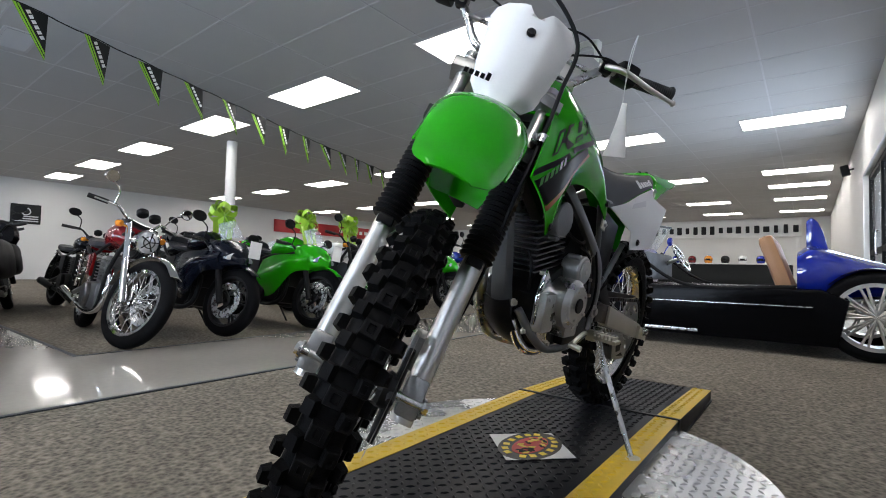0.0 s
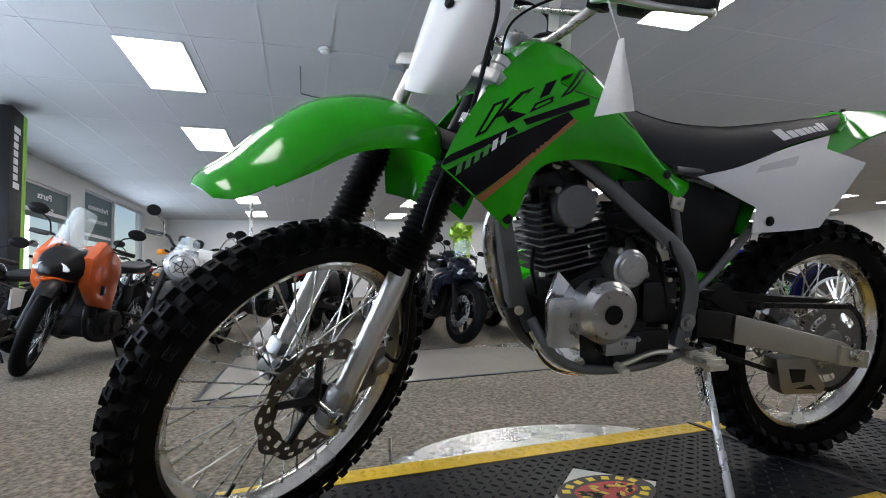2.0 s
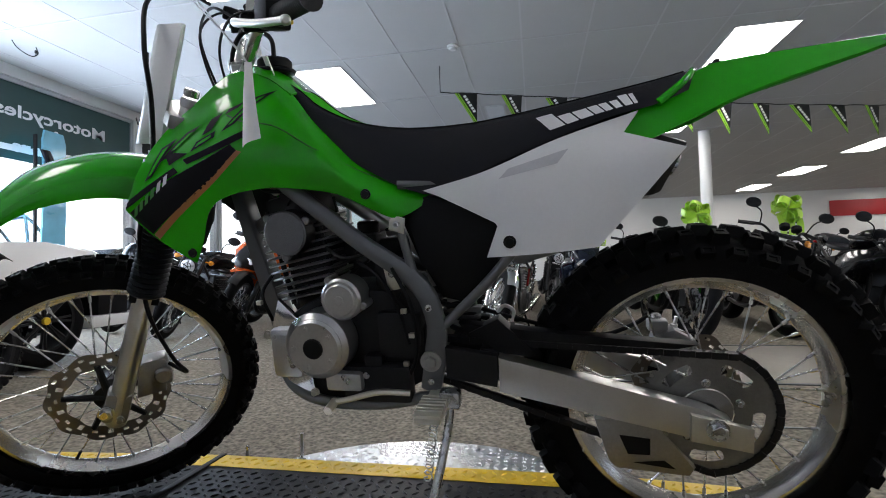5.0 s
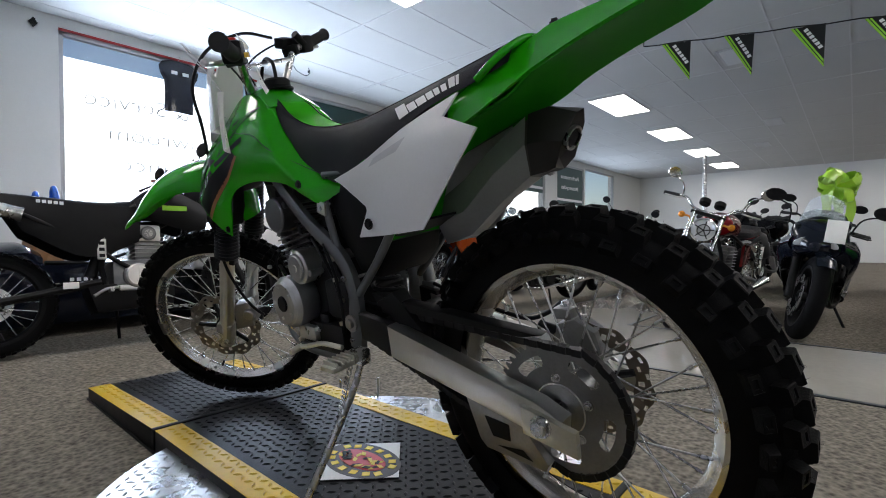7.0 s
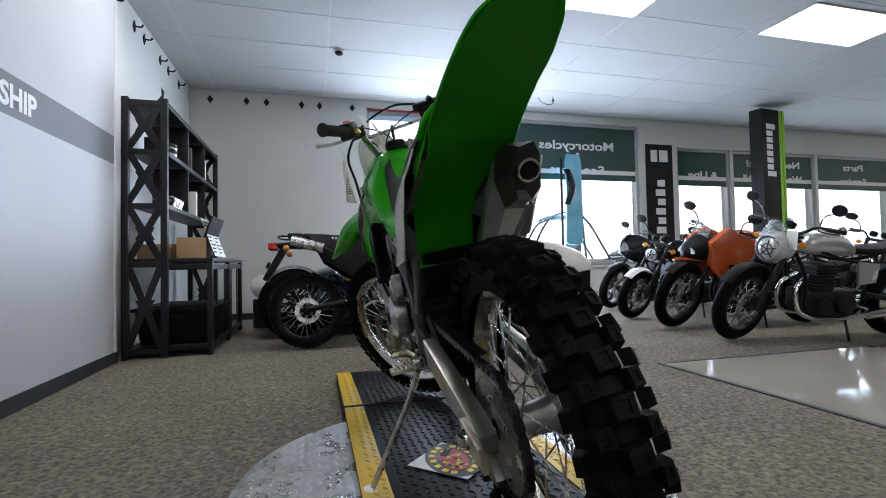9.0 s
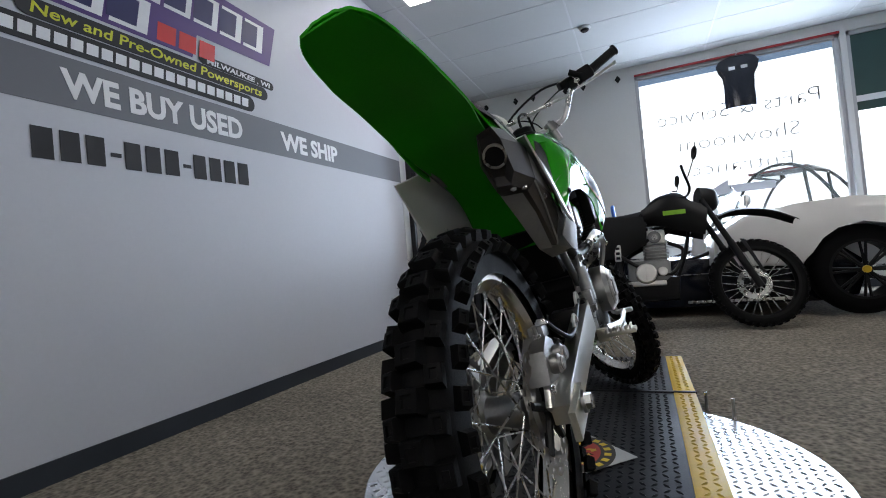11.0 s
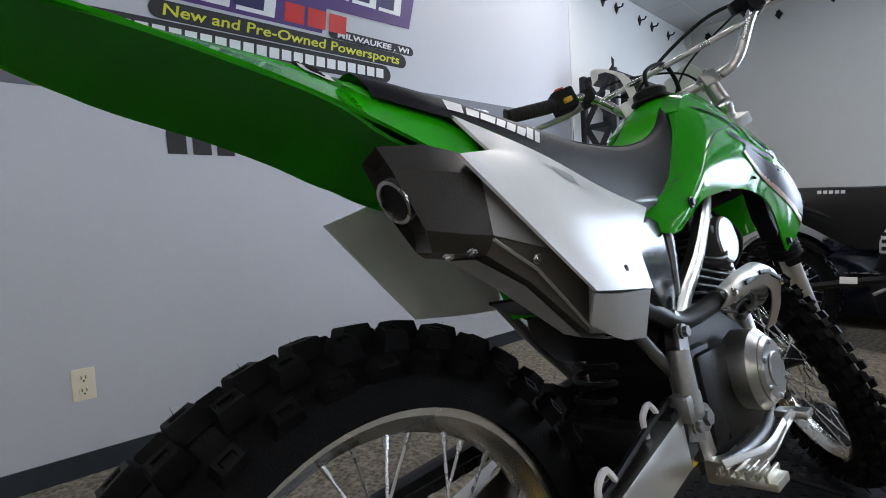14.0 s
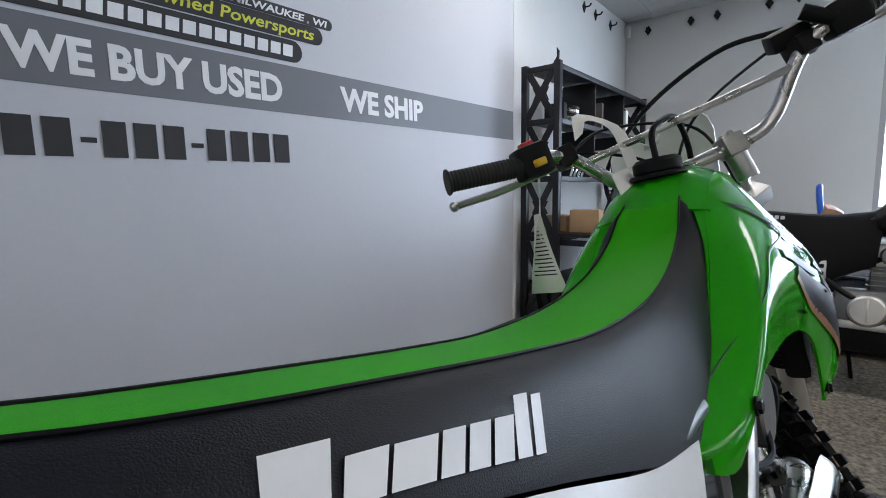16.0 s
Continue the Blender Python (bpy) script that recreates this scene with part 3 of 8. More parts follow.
def lugs(inside, x0, x1, y0, y1, z, step=.0285, ln=.0130, wd=.0055, ht=.0034):
    """Raised lens-shaped treads in turn along two diagonals."""
    vs, fs = [], []
    nx, ny = int((x1 - x0) / step), int((y1 - y0) / step)
    for i in range(nx + 1):
        for j in range(ny + 1):
            x, y = x0 + i * step, y0 + j * step
            if not inside(x, y):
                continue
            a = radians(45 if (i + j) % 2 else -45)
            c, s = math.cos(a), math.sin(a)
            b = len(vs)
            for u, v, w in ((-ln, 0, 0), (0, -wd, 0), (ln, 0, 0), (0, wd, 0), (-ln * .45, 0, ht), (ln * .45, 0, ht)):
                vs.append((x + c * u - s * v, y + s * u + c * v, z + w))
            fs += [(b, b + 1, b + 4), (b + 1, b + 5, b + 4), (b + 1, b + 2, b + 5), (b + 2, b + 3, b + 5), (b + 3, b + 4, b + 5), (b + 3, b, b + 4)]
    bm = bmesh.new()
    me = bpy.data.meshes.new("tmp")
    me.from_pydata(vs, [], fs)
    bm.from_mesh(me)
    bpy.data.meshes.remove(me)
    return bm


tagged(part("tread_lug", lugs(lambda x, y: (x + .04) ** 2 + y * y < .635 ** 2 and abs(x) > .335, -.7, .66, -.66, .66, .0498), PLATE, dk), kind="stuff")
part("pin", join(tube([(.43, .46, .05), (.43, .46, .125)], .006, 10), tube([(.36, .62, .03), (.36, .62, .10)], .006, 10)), STEEL, dk)
deck = thing("display_deck", pose(0, 0, 0), "black tread-plate deck with yellow edge stripes", "platform")
for y0, y1 in ((Y0, J0 - .006), (J0 + .006, J1 - .006), (J1 + .006, Y1)):
    part("deck_section", ramped(box((-.33, y0, .008), (.33, y1, DT), .004)), DECK, deck)
    for s in (-1, 1):
        part("yellow_stripe", ramped(box((s * .29 - .041, y0 + .002, DT + .0004), (s * .29 + .041, y1 - .002, DT + .0022), .0006)), YELLOW, deck, "worn yellow painted edge stripe")
tagged(part("tread_lug", ramped(lugs(lambda x, y: abs(x) < .236 and min(abs(y - J0), abs(y - J1)) > .02, -.24, .24, Y0 + .01, Y1 - .01, DT - .0002)), DECK, deck), kind="stuff")
tagged(part("tread_lug", ramped(lugs(lambda x, y: .258 < abs(x) < .322 and min(abs(y - J0), abs(y - J1)) > .02, -.322, .33, Y0 + .01, Y1 - .01, DT + .002)), YELLOW, deck), kind="stuff")
for y in (J0, J1):
    part("joint_strap", box((-.335, y - .010, .03), (.335, y + .010, DT + .006), .003), BLACK, deck)
part("foot_strip", join(box((-.335, Y0 - .006, 0), (-.30, Y1 + .006, .0085)), box((.30, Y0 - .006, 0), (.335, Y1 + .006, .0085))), BLACK, deck)
stk = thing("deck_sticker", pose(-.030, .005, DT + .0036, 0, 0, 45), "round black, red and yellow badge sticker on silver paper", "sticker")
part("sheet", box((-.105, -.105, 0), (.105, .105, .0012)), mat("silver_paper", (.55, .55, .53), .5, .2, var=.1), stk, smooth=False)
part("badge", moved(disc((0, 0, 0), (0, 0, 1), 1, .0006, 40), Matrix.Translation((0, 0, .0016)) @ Matrix.Rotation(radians(45), 4, "Z") @ Matrix.Diagonal((.128, .088, 1, 1))), mat("badge_black", (.02, .015, .01), .5), stk)
part("badge_field", moved(disc((0, 0, 0), (0, 0, 1), 1, .0006, 40), Matrix.Translation((0, 0, .0023)) @ Matrix.Rotation(radians(45), 4, "Z") @ Matrix.Diagonal((.085, .045, 1, 1))), mat("badge_red", (.45, .03, .02), .5), stk)
bl = []
for k in range(16):
    a = 2 * math.pi * k / 16
    if abs(math.sin(a)) > .3:
        bl.append(box((-.010, -.010, 0), (.010, .010, .0006), 0, Matrix.Rotation(radians(45), 4, "Z") @ Matrix.Translation((.104 * math.cos(a), .066 * math.sin(a), .0024)) @ Matrix.Rotation(a + math.pi / 2, 4, "Z")))
rngs = random.Random(12)
for k in range(26):
    a, q = rngs.uniform(0, 6.28), rngs.uniform(.1, 1) ** .5
    part("flame", prism([(-.012, -.004), (.010, -.006), (.016, .004), (-.002, .007)], 0, .0004, 0, "z"), YELLOW if k % 2 else SIGNBLACK, stk, m=Matrix.Translation((0, 0, .0028)) @ Matrix.Rotation(radians(45), 4, "Z") @ Matrix.Translation((.078 * q * math.cos(a), .040 * q * math.sin(a), .0001 * k)) @ Matrix.Rotation(rngs.uniform(0, 6), 4, "Z"), smooth=False)
part("badge_letters", join(*bl), mat("badge_yellow", (.75, .55, .03), .5), stk, smooth=False)

# ---- the green dirt bike on its stand ----
BIKE_M = pose(0.006, -0.6436, DT, 0, 0, -1.95) @ Matrix.Translation((0, 0.667, 0)) @ pose(0, 0, 0, 0, -10.9, 0)
bike = thing("dirt_bike", BIKE_M, "lime green off-road motorcycle leaning on its side stand", "motorcycle")
RAKE = radians(25)
AXIS = Vector((0, -math.sin(RAKE), math.cos(RAKE)))
PIVOT = Vector((0, 0.62, 0.36))
STEER = Matrix.Translation((.019, .007, .010)) @ Matrix.Translation(PIVOT) @ Matrix.Rotation(radians(40), 4, AXIS) @ Matrix.Translation(-PIVOT)
FA, RA = Vector((0, 0.716, 0.344)), Vector((0, -0.676, 0.344))


def many(name, bms, material, parent, label="", m=None):
    """Several pieces of one kind, each an object of its own."""
    return [part(name, b, material, parent, label, m) for b in bms]


def knobby(c, R, w, rim_r, n, rows, body=True):
    """A knobby tyre: a rounded carcass and rows of blocks."""
    h = R - rim_r - 0.012
    prof = []
    for k in range(13):
        a = math.pi * (k / 12)
        prof.append((rim_r - 0.006 + h * math.sin(a) ** 0.8, -w / 2 * math.cos(a) * (0.72 + 0.28 * math.sin(a))))
    bms = [lathe(prof, 72, c)] if body else []
    blk = bmesh.new()
    rng = random.Random(4)
    for k in range(n):
        for off, ln, wd, ht, ph, tilt in rows:
            a = 2 * math.pi * (k + ph) / n
            u = off / (w / 2)
            rr = rim_r - 0.006 + h * math.sqrt(max(0.0, 1 - (u * 0.93) ** 2)) ** 0.8
            m = Matrix.Translation(c) @ Matrix.Rotation(a, 4, "X") @ Matrix.Translation((off, 0, rr - 0.004)) @ Matrix.Rotation(tilt, 4, "Y") @ Matrix.Rotation(rng.uniform(-0.05, 0.05), 4, "Z")
            v = []
            for z, s in ((0, 1.15), (ht * rng.uniform(0.93, 1.05), 0.86)):
                for sx, sy in ((-1, -1), (1, -1), (1, 1), (-1, 1)):
                    v.append(blk.verts.new(m @ Vector((sx * wd / 2 * s, sy * ln / 2 * s, z))))
            blk.faces.new(v[4:8])
            for i in range(4):
                blk.faces.new((v[i], v[(i + 1) % 4], v[4 + (i + 1) % 4], v[4 + i]))
            if rng.random() < 0.35:
                p = m @ Vector((rng.uniform(-0.3, 0.3) * wd, 0, ht))
                q = m @ Vector((rng.uniform(-0.5, 0.5) * wd, rng.uniform(-0.3, 0.3) * ln, ht + 0.008))
                e = [blk.verts.new(p + Vector(d)) for d in ((0.0007, 0, 0), (-0.0004, 0.0006, 0), (-0.0004, -0.0006, 0))] + [blk.verts.new(q)]
                for i in range(3):
                    blk.faces.new((e[i], e[(i + 1) % 3], e[3]))
    return join(*bms, blk)


def carcass(c, R, w, rim_r):
    """The rounded body of a knobby tyre."""
    h = R - rim_r - 0.012
    return lathe([(rim_r - 0.006 + h * math.sin(math.pi * k / 12) ** 0.8, -w / 2 * math.cos(math.pi * k / 12) * (0.72 + 0.28 * math.sin(math.pi * k / 12))) for k in range(13)], 72, c)


def block_bm(ln, wd, ht, rng):
    """One worn rubber block with a sipe across it and now and then a moulding whisker."""
    bm = bmesh.new()
    ring_ = [(-1, -1), (1, -1), (1, 1), (-1, 1)]
    rows = []
    for z, k in ((0, 1.15), (ht * .90, .92), (ht, .84)):
        rows.append([bm.verts.new((sx * wd / 2 * k + rng.uniform(-.0006, .0006), sy * ln / 2 * k + rng.uniform(-.0006, .0006), z)) for sx, sy in ring_])
    dish = [bm.verts.new((sx * wd * .20, sy * ln * .26, ht)) for sx, sy in ring_]
    sunk = [bm.verts.new((sx * wd * .17, sy * ln * .22, ht - .0025)) for sx, sy in ring_]
    rows += [dish, sunk]
    for a, b in zip(rows, rows[1:]):
        for i in range(4):
            bm.faces.new((a[i], a[(i + 1) % 4], b[(i + 1) % 4], b[i]))
    bm.faces.new(sunk)
    for _ in range(rng.choice((0, 0, 1, 1, 2))):
        p = Vector((rng.uniform(-.34, .34) * wd, rng.uniform(-.34, .34) * ln, ht - .001))
        q = p + Vector((rng.uniform(-.003, .003), rng.uniform(-.003, .003), rng.uniform(.006, .011)))
        e = [bm.verts.new(p + Vector(d)) for d in ((.0006, 0, 0), (-.0003, .0005, 0), (-.0003, -.0005, 0))] + [bm.verts.new(q)]
        for i in range(3):
            bm.faces.new((e[i], e[(i + 1) % 3], e[3]))
    return bm


def tread(wheel, c, R, w, rim_r, n, rows, m=None):
    """Rubber blocks round a tyre, each an object on one of a few meshes."""
    h = R - rim_r - 0.012
    rng = random.Random(4)
    for off, ln, wd, ht, ph, tilt in rows:
        kinds = []
        for k in range(n):
            u = off / (w / 2)
            rr = rim_r - 0.006 + h * math.sqrt(max(0.0, 1 - (u * 0.93) ** 2)) ** 0.8
            at = Matrix.Translation(c) @ Matrix.Rotation(2 * math.pi * (k + ph) / n, 4, "X") @ Matrix.Translation((off, 0, rr - 0.004)) @ Matrix.Rotation(tilt, 4, "Y") @ Matrix.Rotation(rng.uniform(-0.05, 0.05), 4, "Z")
            if m is not None:
                at = m @ at
            if len(kinds) < 5:
                kinds.append(part("tread_block", block_bm(ln, wd, ht, rng), RUBBER, wheel, m=at, smooth=False))
            else:
                again(kinds[k % 5], at)


def rim_bm(c, r, w):
    prof = [(r, -w / 2), (r + 0.004, -w / 2 + 0.003), (r - 0.006, -w / 2 + 0.007), (r - 0.012, -w * 0.25), (r - 0.024, -w * 0.12), (r - 0.027, 0),
            (r - 0.024, w * 0.12), (r - 0.012, w * 0.25), (r - 0.006, w / 2 - 0.007), (r + 0.004, w / 2 - 0.003), (r, w / 2), (r - 0.017, w / 2 - 0.002),
            (r - 0.024, w * 0.3), (r - 0.034, w * 0.13), (r - 0.037, 0), (r - 0.034, -w * 0.13), (r - 0.024, -w * 0.3), (r - 0.017, -w / 2 + 0.002)]
    return lathe(prof, 72, c, closed=True)


def spokes(parent, c, r_hub, r_rim, hub_w, m, n=32):
    """Crossed spokes with their nipples, each an object on one of four meshes."""
    c = Vector(c)
    kinds = []
    for k in range(4):
        side, cross = (1 if k % 2 else -1), (1 if k < 2 else -1)
        a0 = cross * radians(48)
        p = Vector((side * hub_w / 2, r_hub * math.sin(a0), r_hub * math.cos(a0)))
        q = Vector((side * 0.004, 0, r_rim))
        d = (q - p).normalized()
        bm = join(tube([p, q], 0.0019, 6), tube([q - d * 0.02, q - d * 0.002], 0.0034, 6))
        kinds.append(bm)
    first = {}
    for i in range(n):
        k = i % 4
        mm = Matrix.Translation(c) @ Matrix.Rotation(2 * math.pi * (i + 0.5) / n, 4, "X")
        if k not in first:
            first[k] = part("spoke", kinds[k], STEEL, parent, m=mm)
        else:
            again(first[k], mm, parent)


def brake_disc(c, r, x, petals=10):
    """A wavy brake disc with two rows of open holes and its carrier arms."""
    bm = bmesh.new()
    seg, c = 120, Vector(c) + Vector((x - .002, 0, 0))
    fr = (.70, .755, .81, .86, .91, .96, 1.0)
    grid = []
    for q, f in enumerate(fr):
        row = []
        for k in range(seg):
            a = 2 * math.pi * k / seg
            rr = r * f + (.004 * math.sin(petals * a) if q == 6 else -.003 * math.sin(petals * a) if q == 0 else 0)
            row.append(bm.verts.new(c + Vector((0, rr * math.sin(a), rr * math.cos(a)))))
        grid.append(row)
    for q in range(6):
        for k in range(seg):
            if (q == 2 and k % 6 in (0, 1)) or (q == 4 and k % 6 in (3, 4)) or (q == 1 and k % 12 in (6, 7)):
                continue
            j = (k + 1) % seg
            bm.faces.new((grid[q][k], grid[q][j], grid[q + 1][j], grid[q + 1][k]))
    bmesh.ops.solidify(bm, geom=bm.faces[:], thickness=.004)
    arms = [tube([c, c + Vector((0, r * .75 * math.sin(2 * math.pi * k / 5), r * .75 * math.cos(2 * math.pi * k / 5)))], (.010, .007), 8) for k in range(5)]
    return bm, arms


# rear wheel
R_ROWS = [(0, .032, .036, .020, 0.0, 0), (-.028, .028, .024, .020, 0.5, -0.35), (.028, .028, .024, .020, 0.5, 0.35), (-.049, .027, .017, .019, 0.0, -0.9), (.049, .027, .017, .019, 0.0, 0.9)]
F_ROWS = [(0, .024, .026, .015, 0.0, 0), (-.021, .022, .018, .015, 0.5, -0.4), (.021, .022, .018, .015, 0.5, 0.4), (-.036, .020, .013, .014, 0.0, -0.95), (.036, .020, .013, .014, 0.0, 0.95)]
rw = part("rear_wheel", rim_bm(RA, 0.257, 0.058), RIMALU, bike, "spoked wheel with polished aluminium rim")
part("tyre", carcass(RA, 0.346, 0.108, 0.255), RUBBER, rw, "black knobby off-road tyre")
tread(rw, RA, 0.346, 0.108, 0.255, 36, R_ROWS)
part("hub", join(lathe([(0.02, -.075), (.045, -.072), (.050, -.050), (.034, -.035), (.030, 0), (.034, .035), (.050, .050), (.045, .066), (.02, .068)], 32, RA)), CASTALU, rw)
spokes(rw, RA, 0.046, 0.228, 0.082, Matrix.Identity(4), 36)
bd, arms = brake_disc(RA, 0.108, 0.070)
bdo = part("brake_disc", bd, GOLD, rw, "drilled steel brake disc")
many("carrier_arm", arms, DARKMETAL, rw)


def sprocket(c, r, teeth, x):
    """A toothed ring with five long windows and a hub ring."""
    bm = bmesh.new()
    c = Vector(c) + Vector((x - .003, 0, 0))
    n = teeth * 4
    radii = [r * .40, r * .66, r * .69, r * .80, r * .83, r * .93, r]
    grid = []
    for q, rr in enumerate(radii):
        row = []
        for k in range(n):
            e = (.005 if k % 4 in (1, 2) else -.004) if q == 6 else 0
            row.append(bm.verts.new(c + Vector((0, (rr + e) * math.sin(2 * math.pi * k / n), (rr + e) * math.cos(2 * math.pi * k / n)))))
        grid.append(row)
    for q in range(6):
        for k in range(n):
            u = (k * 5 / n) % 1
            gap = .24 if q == 2 else .27
            if 1 <= q <= 3 and gap < u < 1 - gap:
                continue
            bm.faces.new((grid[q][k], grid[q][(k + 1) % n], grid[q + 1][(k + 1) % n], grid[q + 1][k]))
    bmesh.ops.solidify(bm, geom=bm.faces[:], thickness=.006)
    return bm


SPX = -0.068
spk = part("rear_sprocket", sprocket(RA, 0.118, 46, SPX), CASTALU, rw, "grey toothed rear sprocket")
many("sprocket_bolt", [bolt(RA + Vector((SPX - .004, .058 * math.sin(a), .058 * math.cos(a))), (-1, 0, 0), .006, .008) for a in [2 * math.pi * (k + .03) / 5 for k in range(5)]], STEEL, spk)

# chain: links round both sprockets
F_SP = Vector((0, -0.105, 0.455))
links, path = [], []
r1, r2 = 0.122, 0.036
d0 = (F_SP - RA)
base = math.atan2(d0.z, d0.y)
for k in range(13):
    a = base + math.pi / 2 + 0.28 + (math.pi - 0.56) * k / 12
    path.append(RA + Vector((0, r1 * math.cos(a), r1 * math.sin(a))))
for k in range(7):
    a = base - math.pi / 2 - 0.28 + (math.pi + 0.56) * k / 6
    path.append(F_SP + Vector((0, r2 * math.cos(a), r2 * math.sin(a))))
path.append(path[0])
seg_l, pos = 0.0135, []
for a, b in zip(path, path[1:]):
    nn = max(1, round((b - a).length / seg_l))
    pos += [(a.lerp(b, i / nn), (b - a).normalized()) for i in range(nn)]
for i, (p, d) in enumerate(pos):
    w = 0.0075 if i % 2 else 0.0055
    links.append(box((-w, -0.0085, -0.0062), (w, 0.0085, 0.0062), 0, Matrix.Translation(p + Vector((SPX, 0, 0))) @ Matrix.Rotation(math.atan2(d.z, d.y), 4, "X")))
tagged(part("chain", join(*links), DARKMETAL, bike, "dark drive chain"), kind="")

# swingarm
sw = part("swingarm", join(
    prism([(-.30, .462), (-.30, .392), (-.66, .312), (-.70, .318), (-.705, .350), (-.66, .372)], -.118, -.082, .004),
    prism([(-.24, .475), (-.24, .400), (-.66, .312), (-.70, .318), (-.705, .350), (-.66, .372)], .082, .118, .004)), ALU, bike, "brushed aluminium swingarm")
part("pivot_plate", join(prism([(-.195, .478), (-.195, .415), (-.295, .398), (-.298, .462)], -.112, -.09, .004), box((-.09, -.32, .40), (.09, -.26, .47), .01), prism([(-.20, .49), (-.20, .41), (-.26, .40), (-.26, .48)], .085, .112, .004)), DARKMETAL, sw)
many("chain_adjuster", [prism([(-.635, .367), (-.635, .317), (-.735, .300), (-.735, .345)], e, e + .013, .003) for e in (-.130, .117)], ZINC, sw)
part("axle", join(tube([(-.145, RA.y, RA.z), (.145, RA.y, RA.z)], .0085, 12), bolt((-.136, RA.y, RA.z), (-1, 0, 0), .014, .014), bolt((.136, RA.y, RA.z), (1, 0, 0), .014, .014), tube([(-.124, -.735, .322), (-.124, -.69, .33)], .005, 8)), STEEL, sw)
part("chain_guard", join(prism([(-.22, .520), (-.24, .490), (-.62, .470), (-.66, .478), (-.40, .500)], -.085, -.055, .003), prism([(-.24, .50), (-.30, .46), (-.38, .45), (-.30, .53)], -.09, -.05, .004)), BLACK, sw, "black plastic chain guard")
part("chain_guide", prism([(-.475, .330), (-.50, .245), (-.515, .230), (-.645, .222), (-.655, .24), (-.60, .30), (-.585, .328)], -.088, -.050, .004), CASTALU, sw, "bare metal chain guide")
many("guide_window", [prism([(-.52, .300), (-.535, .262), (-.575, .262), (-.575, .295)], -.0895, -.0485, 0), prism([(-.545, .245), (-.62, .236), (-.60, .252)], -.0895, -.0485, 0)], BLACK, sw)
# right brake caliper on the swingarm
rc = part("rear_caliper", join(prism([(-.705, .385), (-.690, .440), (-.650, .462), (-.610, .448), (-.600, .405), (-.640, .380)], .052, .096, .006), box((.060, -.640, .455), (.090, -.600, .478), .005)), CASTALU, bike, "cast brake caliper with hose")
for y_, z_, r_ in ((-.668, .412, .017), (-.630, .422, .017)):
    part("piston_housing", join(disc((.104, y_, z_), (1, 0, 0), r_, .022, 24, .004), disc((.116, y_, z_), (1, 0, 0), r_ * .72, .006, 24, .002)), CASTALU, rc)
part("slide_pin", join(tube([(.085, -.600, .420), (.085, -.560, .428)], .011, 12), disc((.085, -.556, .429), (0, 1, .2), .013, .008, 16, .003)), DARKMETAL, rc)
part("caliper_bracket", prism([(-.715, .352), (-.690, .392), (-.620, .392), (-.585, .372), (-.600, .345), (-.670, .322)], .078, .090, .003), ALU, rc)
part("bleed_nipple", join(tube([(.080, -.655, .458), (.080, -.660, .482)], .004, 8), disc((.080, -.655, .462), (0, 0, 1), .008, .008, 6, .001)), STEEL, rc)
part("banjo_bolt", join(disc((.085, -.618, .482), (0, .2, 1), .010, .012, 6, .002), ring((.085, -.618, .480), (0, .2, 1), .006, .013, .006, 16)), STEEL, rc)
many("bracket_bolt", [bolt((.091, y_, z_), (1, 0, 0), .007, .007) for y_, z_ in ((-.690, .375), (-.606, .362))], STEEL, rc)
part("brake_line", tube([(.088, -.606, .482), (.098, -.570, .455), (.106, -.515, .432), (.108, -.45, .438), (.104, -.37, .458), (.101, -.30, .478), (.102, -.24, .495)], .0050, 8, 26), BLACK, rc)
many("cable_hook", [tube([(.106, -.448, .425), (.110, -.453, .452), (.110, -.433, .465), (.110, -.417, .448)], .0045, 6, 12), tube([(.098, -.309, .462), (.101, -.315, .490), (.101, -.294, .503), (.101, -.277, .486)], .0045, 6, 12)], WHITE, bike)

# frame: spars, down tube, cradle, subframe
for s in (-1, 1):
    x = .098 * s
    spar = []
    for (y, z), (w, d) in zip(((.215, .875), (.10, .795), (-.03, .695), (-.145, .608), (-.178, .530), (-.173, .46), (-.160, .388)), ((.030, .020), (.032, .022), (.032, .024), (.036, .026), (.036, .027), (.042, .028), (.040, .028))):
        spar.append(((y, z), w, d))
    pts = [Vector((x * (0.55 if i == 0 else 0.85 if i == 1 else 1.0), q[0][0], q[0][1])) for i, q in enumerate(spar)]
    rings = []
    cc, ww, dd = cr(pts, 26), cr([(q[1], 0, 0) for q in spar], 26), cr([(q[2], 0, 0) for q in spar], 26)
    for i in range(26):
        t = (cc[min(i + 1, 25)] - cc[max(i - 1, 0)]).normalized()
        side = Vector((1, 0, 0))
        up = t.cross(side).normalized()
        w, d = ww[i].x / 2, dd[i].x / 2
        rings.append([cc[i] + side * (d * a) + up * (w * b) for a, b in ((-1, -.6), (-.6, -1), (.6, -1), (1, -.6), (1, .6), (.6, 1), (-.6, 1), (-1, .6))])
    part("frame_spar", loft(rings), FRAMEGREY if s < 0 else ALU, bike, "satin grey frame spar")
    part("subframe_tube", join(tube([(x, -.345, .672), (x, -.28, .60), (x, -.195, .520)], .0095, 10, 12), tube([(x * .95, -.105, .78), (x, -.125, .69), (x, -.140, .625)], .009, 10, 10), tube([(x * .9, -.12, .80), (x * .9, -.34, .80), (x * .85, -.60, .87)], .010, 10, 10)), FRAMEGREY, bike)
    part("cradle_tube", tube([(x * .5, .20, .46), (x * .9, .165, .392), (x, .09, .352), (x, -.05, .348), (x, -.165, .372)], .012, 10, 24), FRAMEGREY, bike)
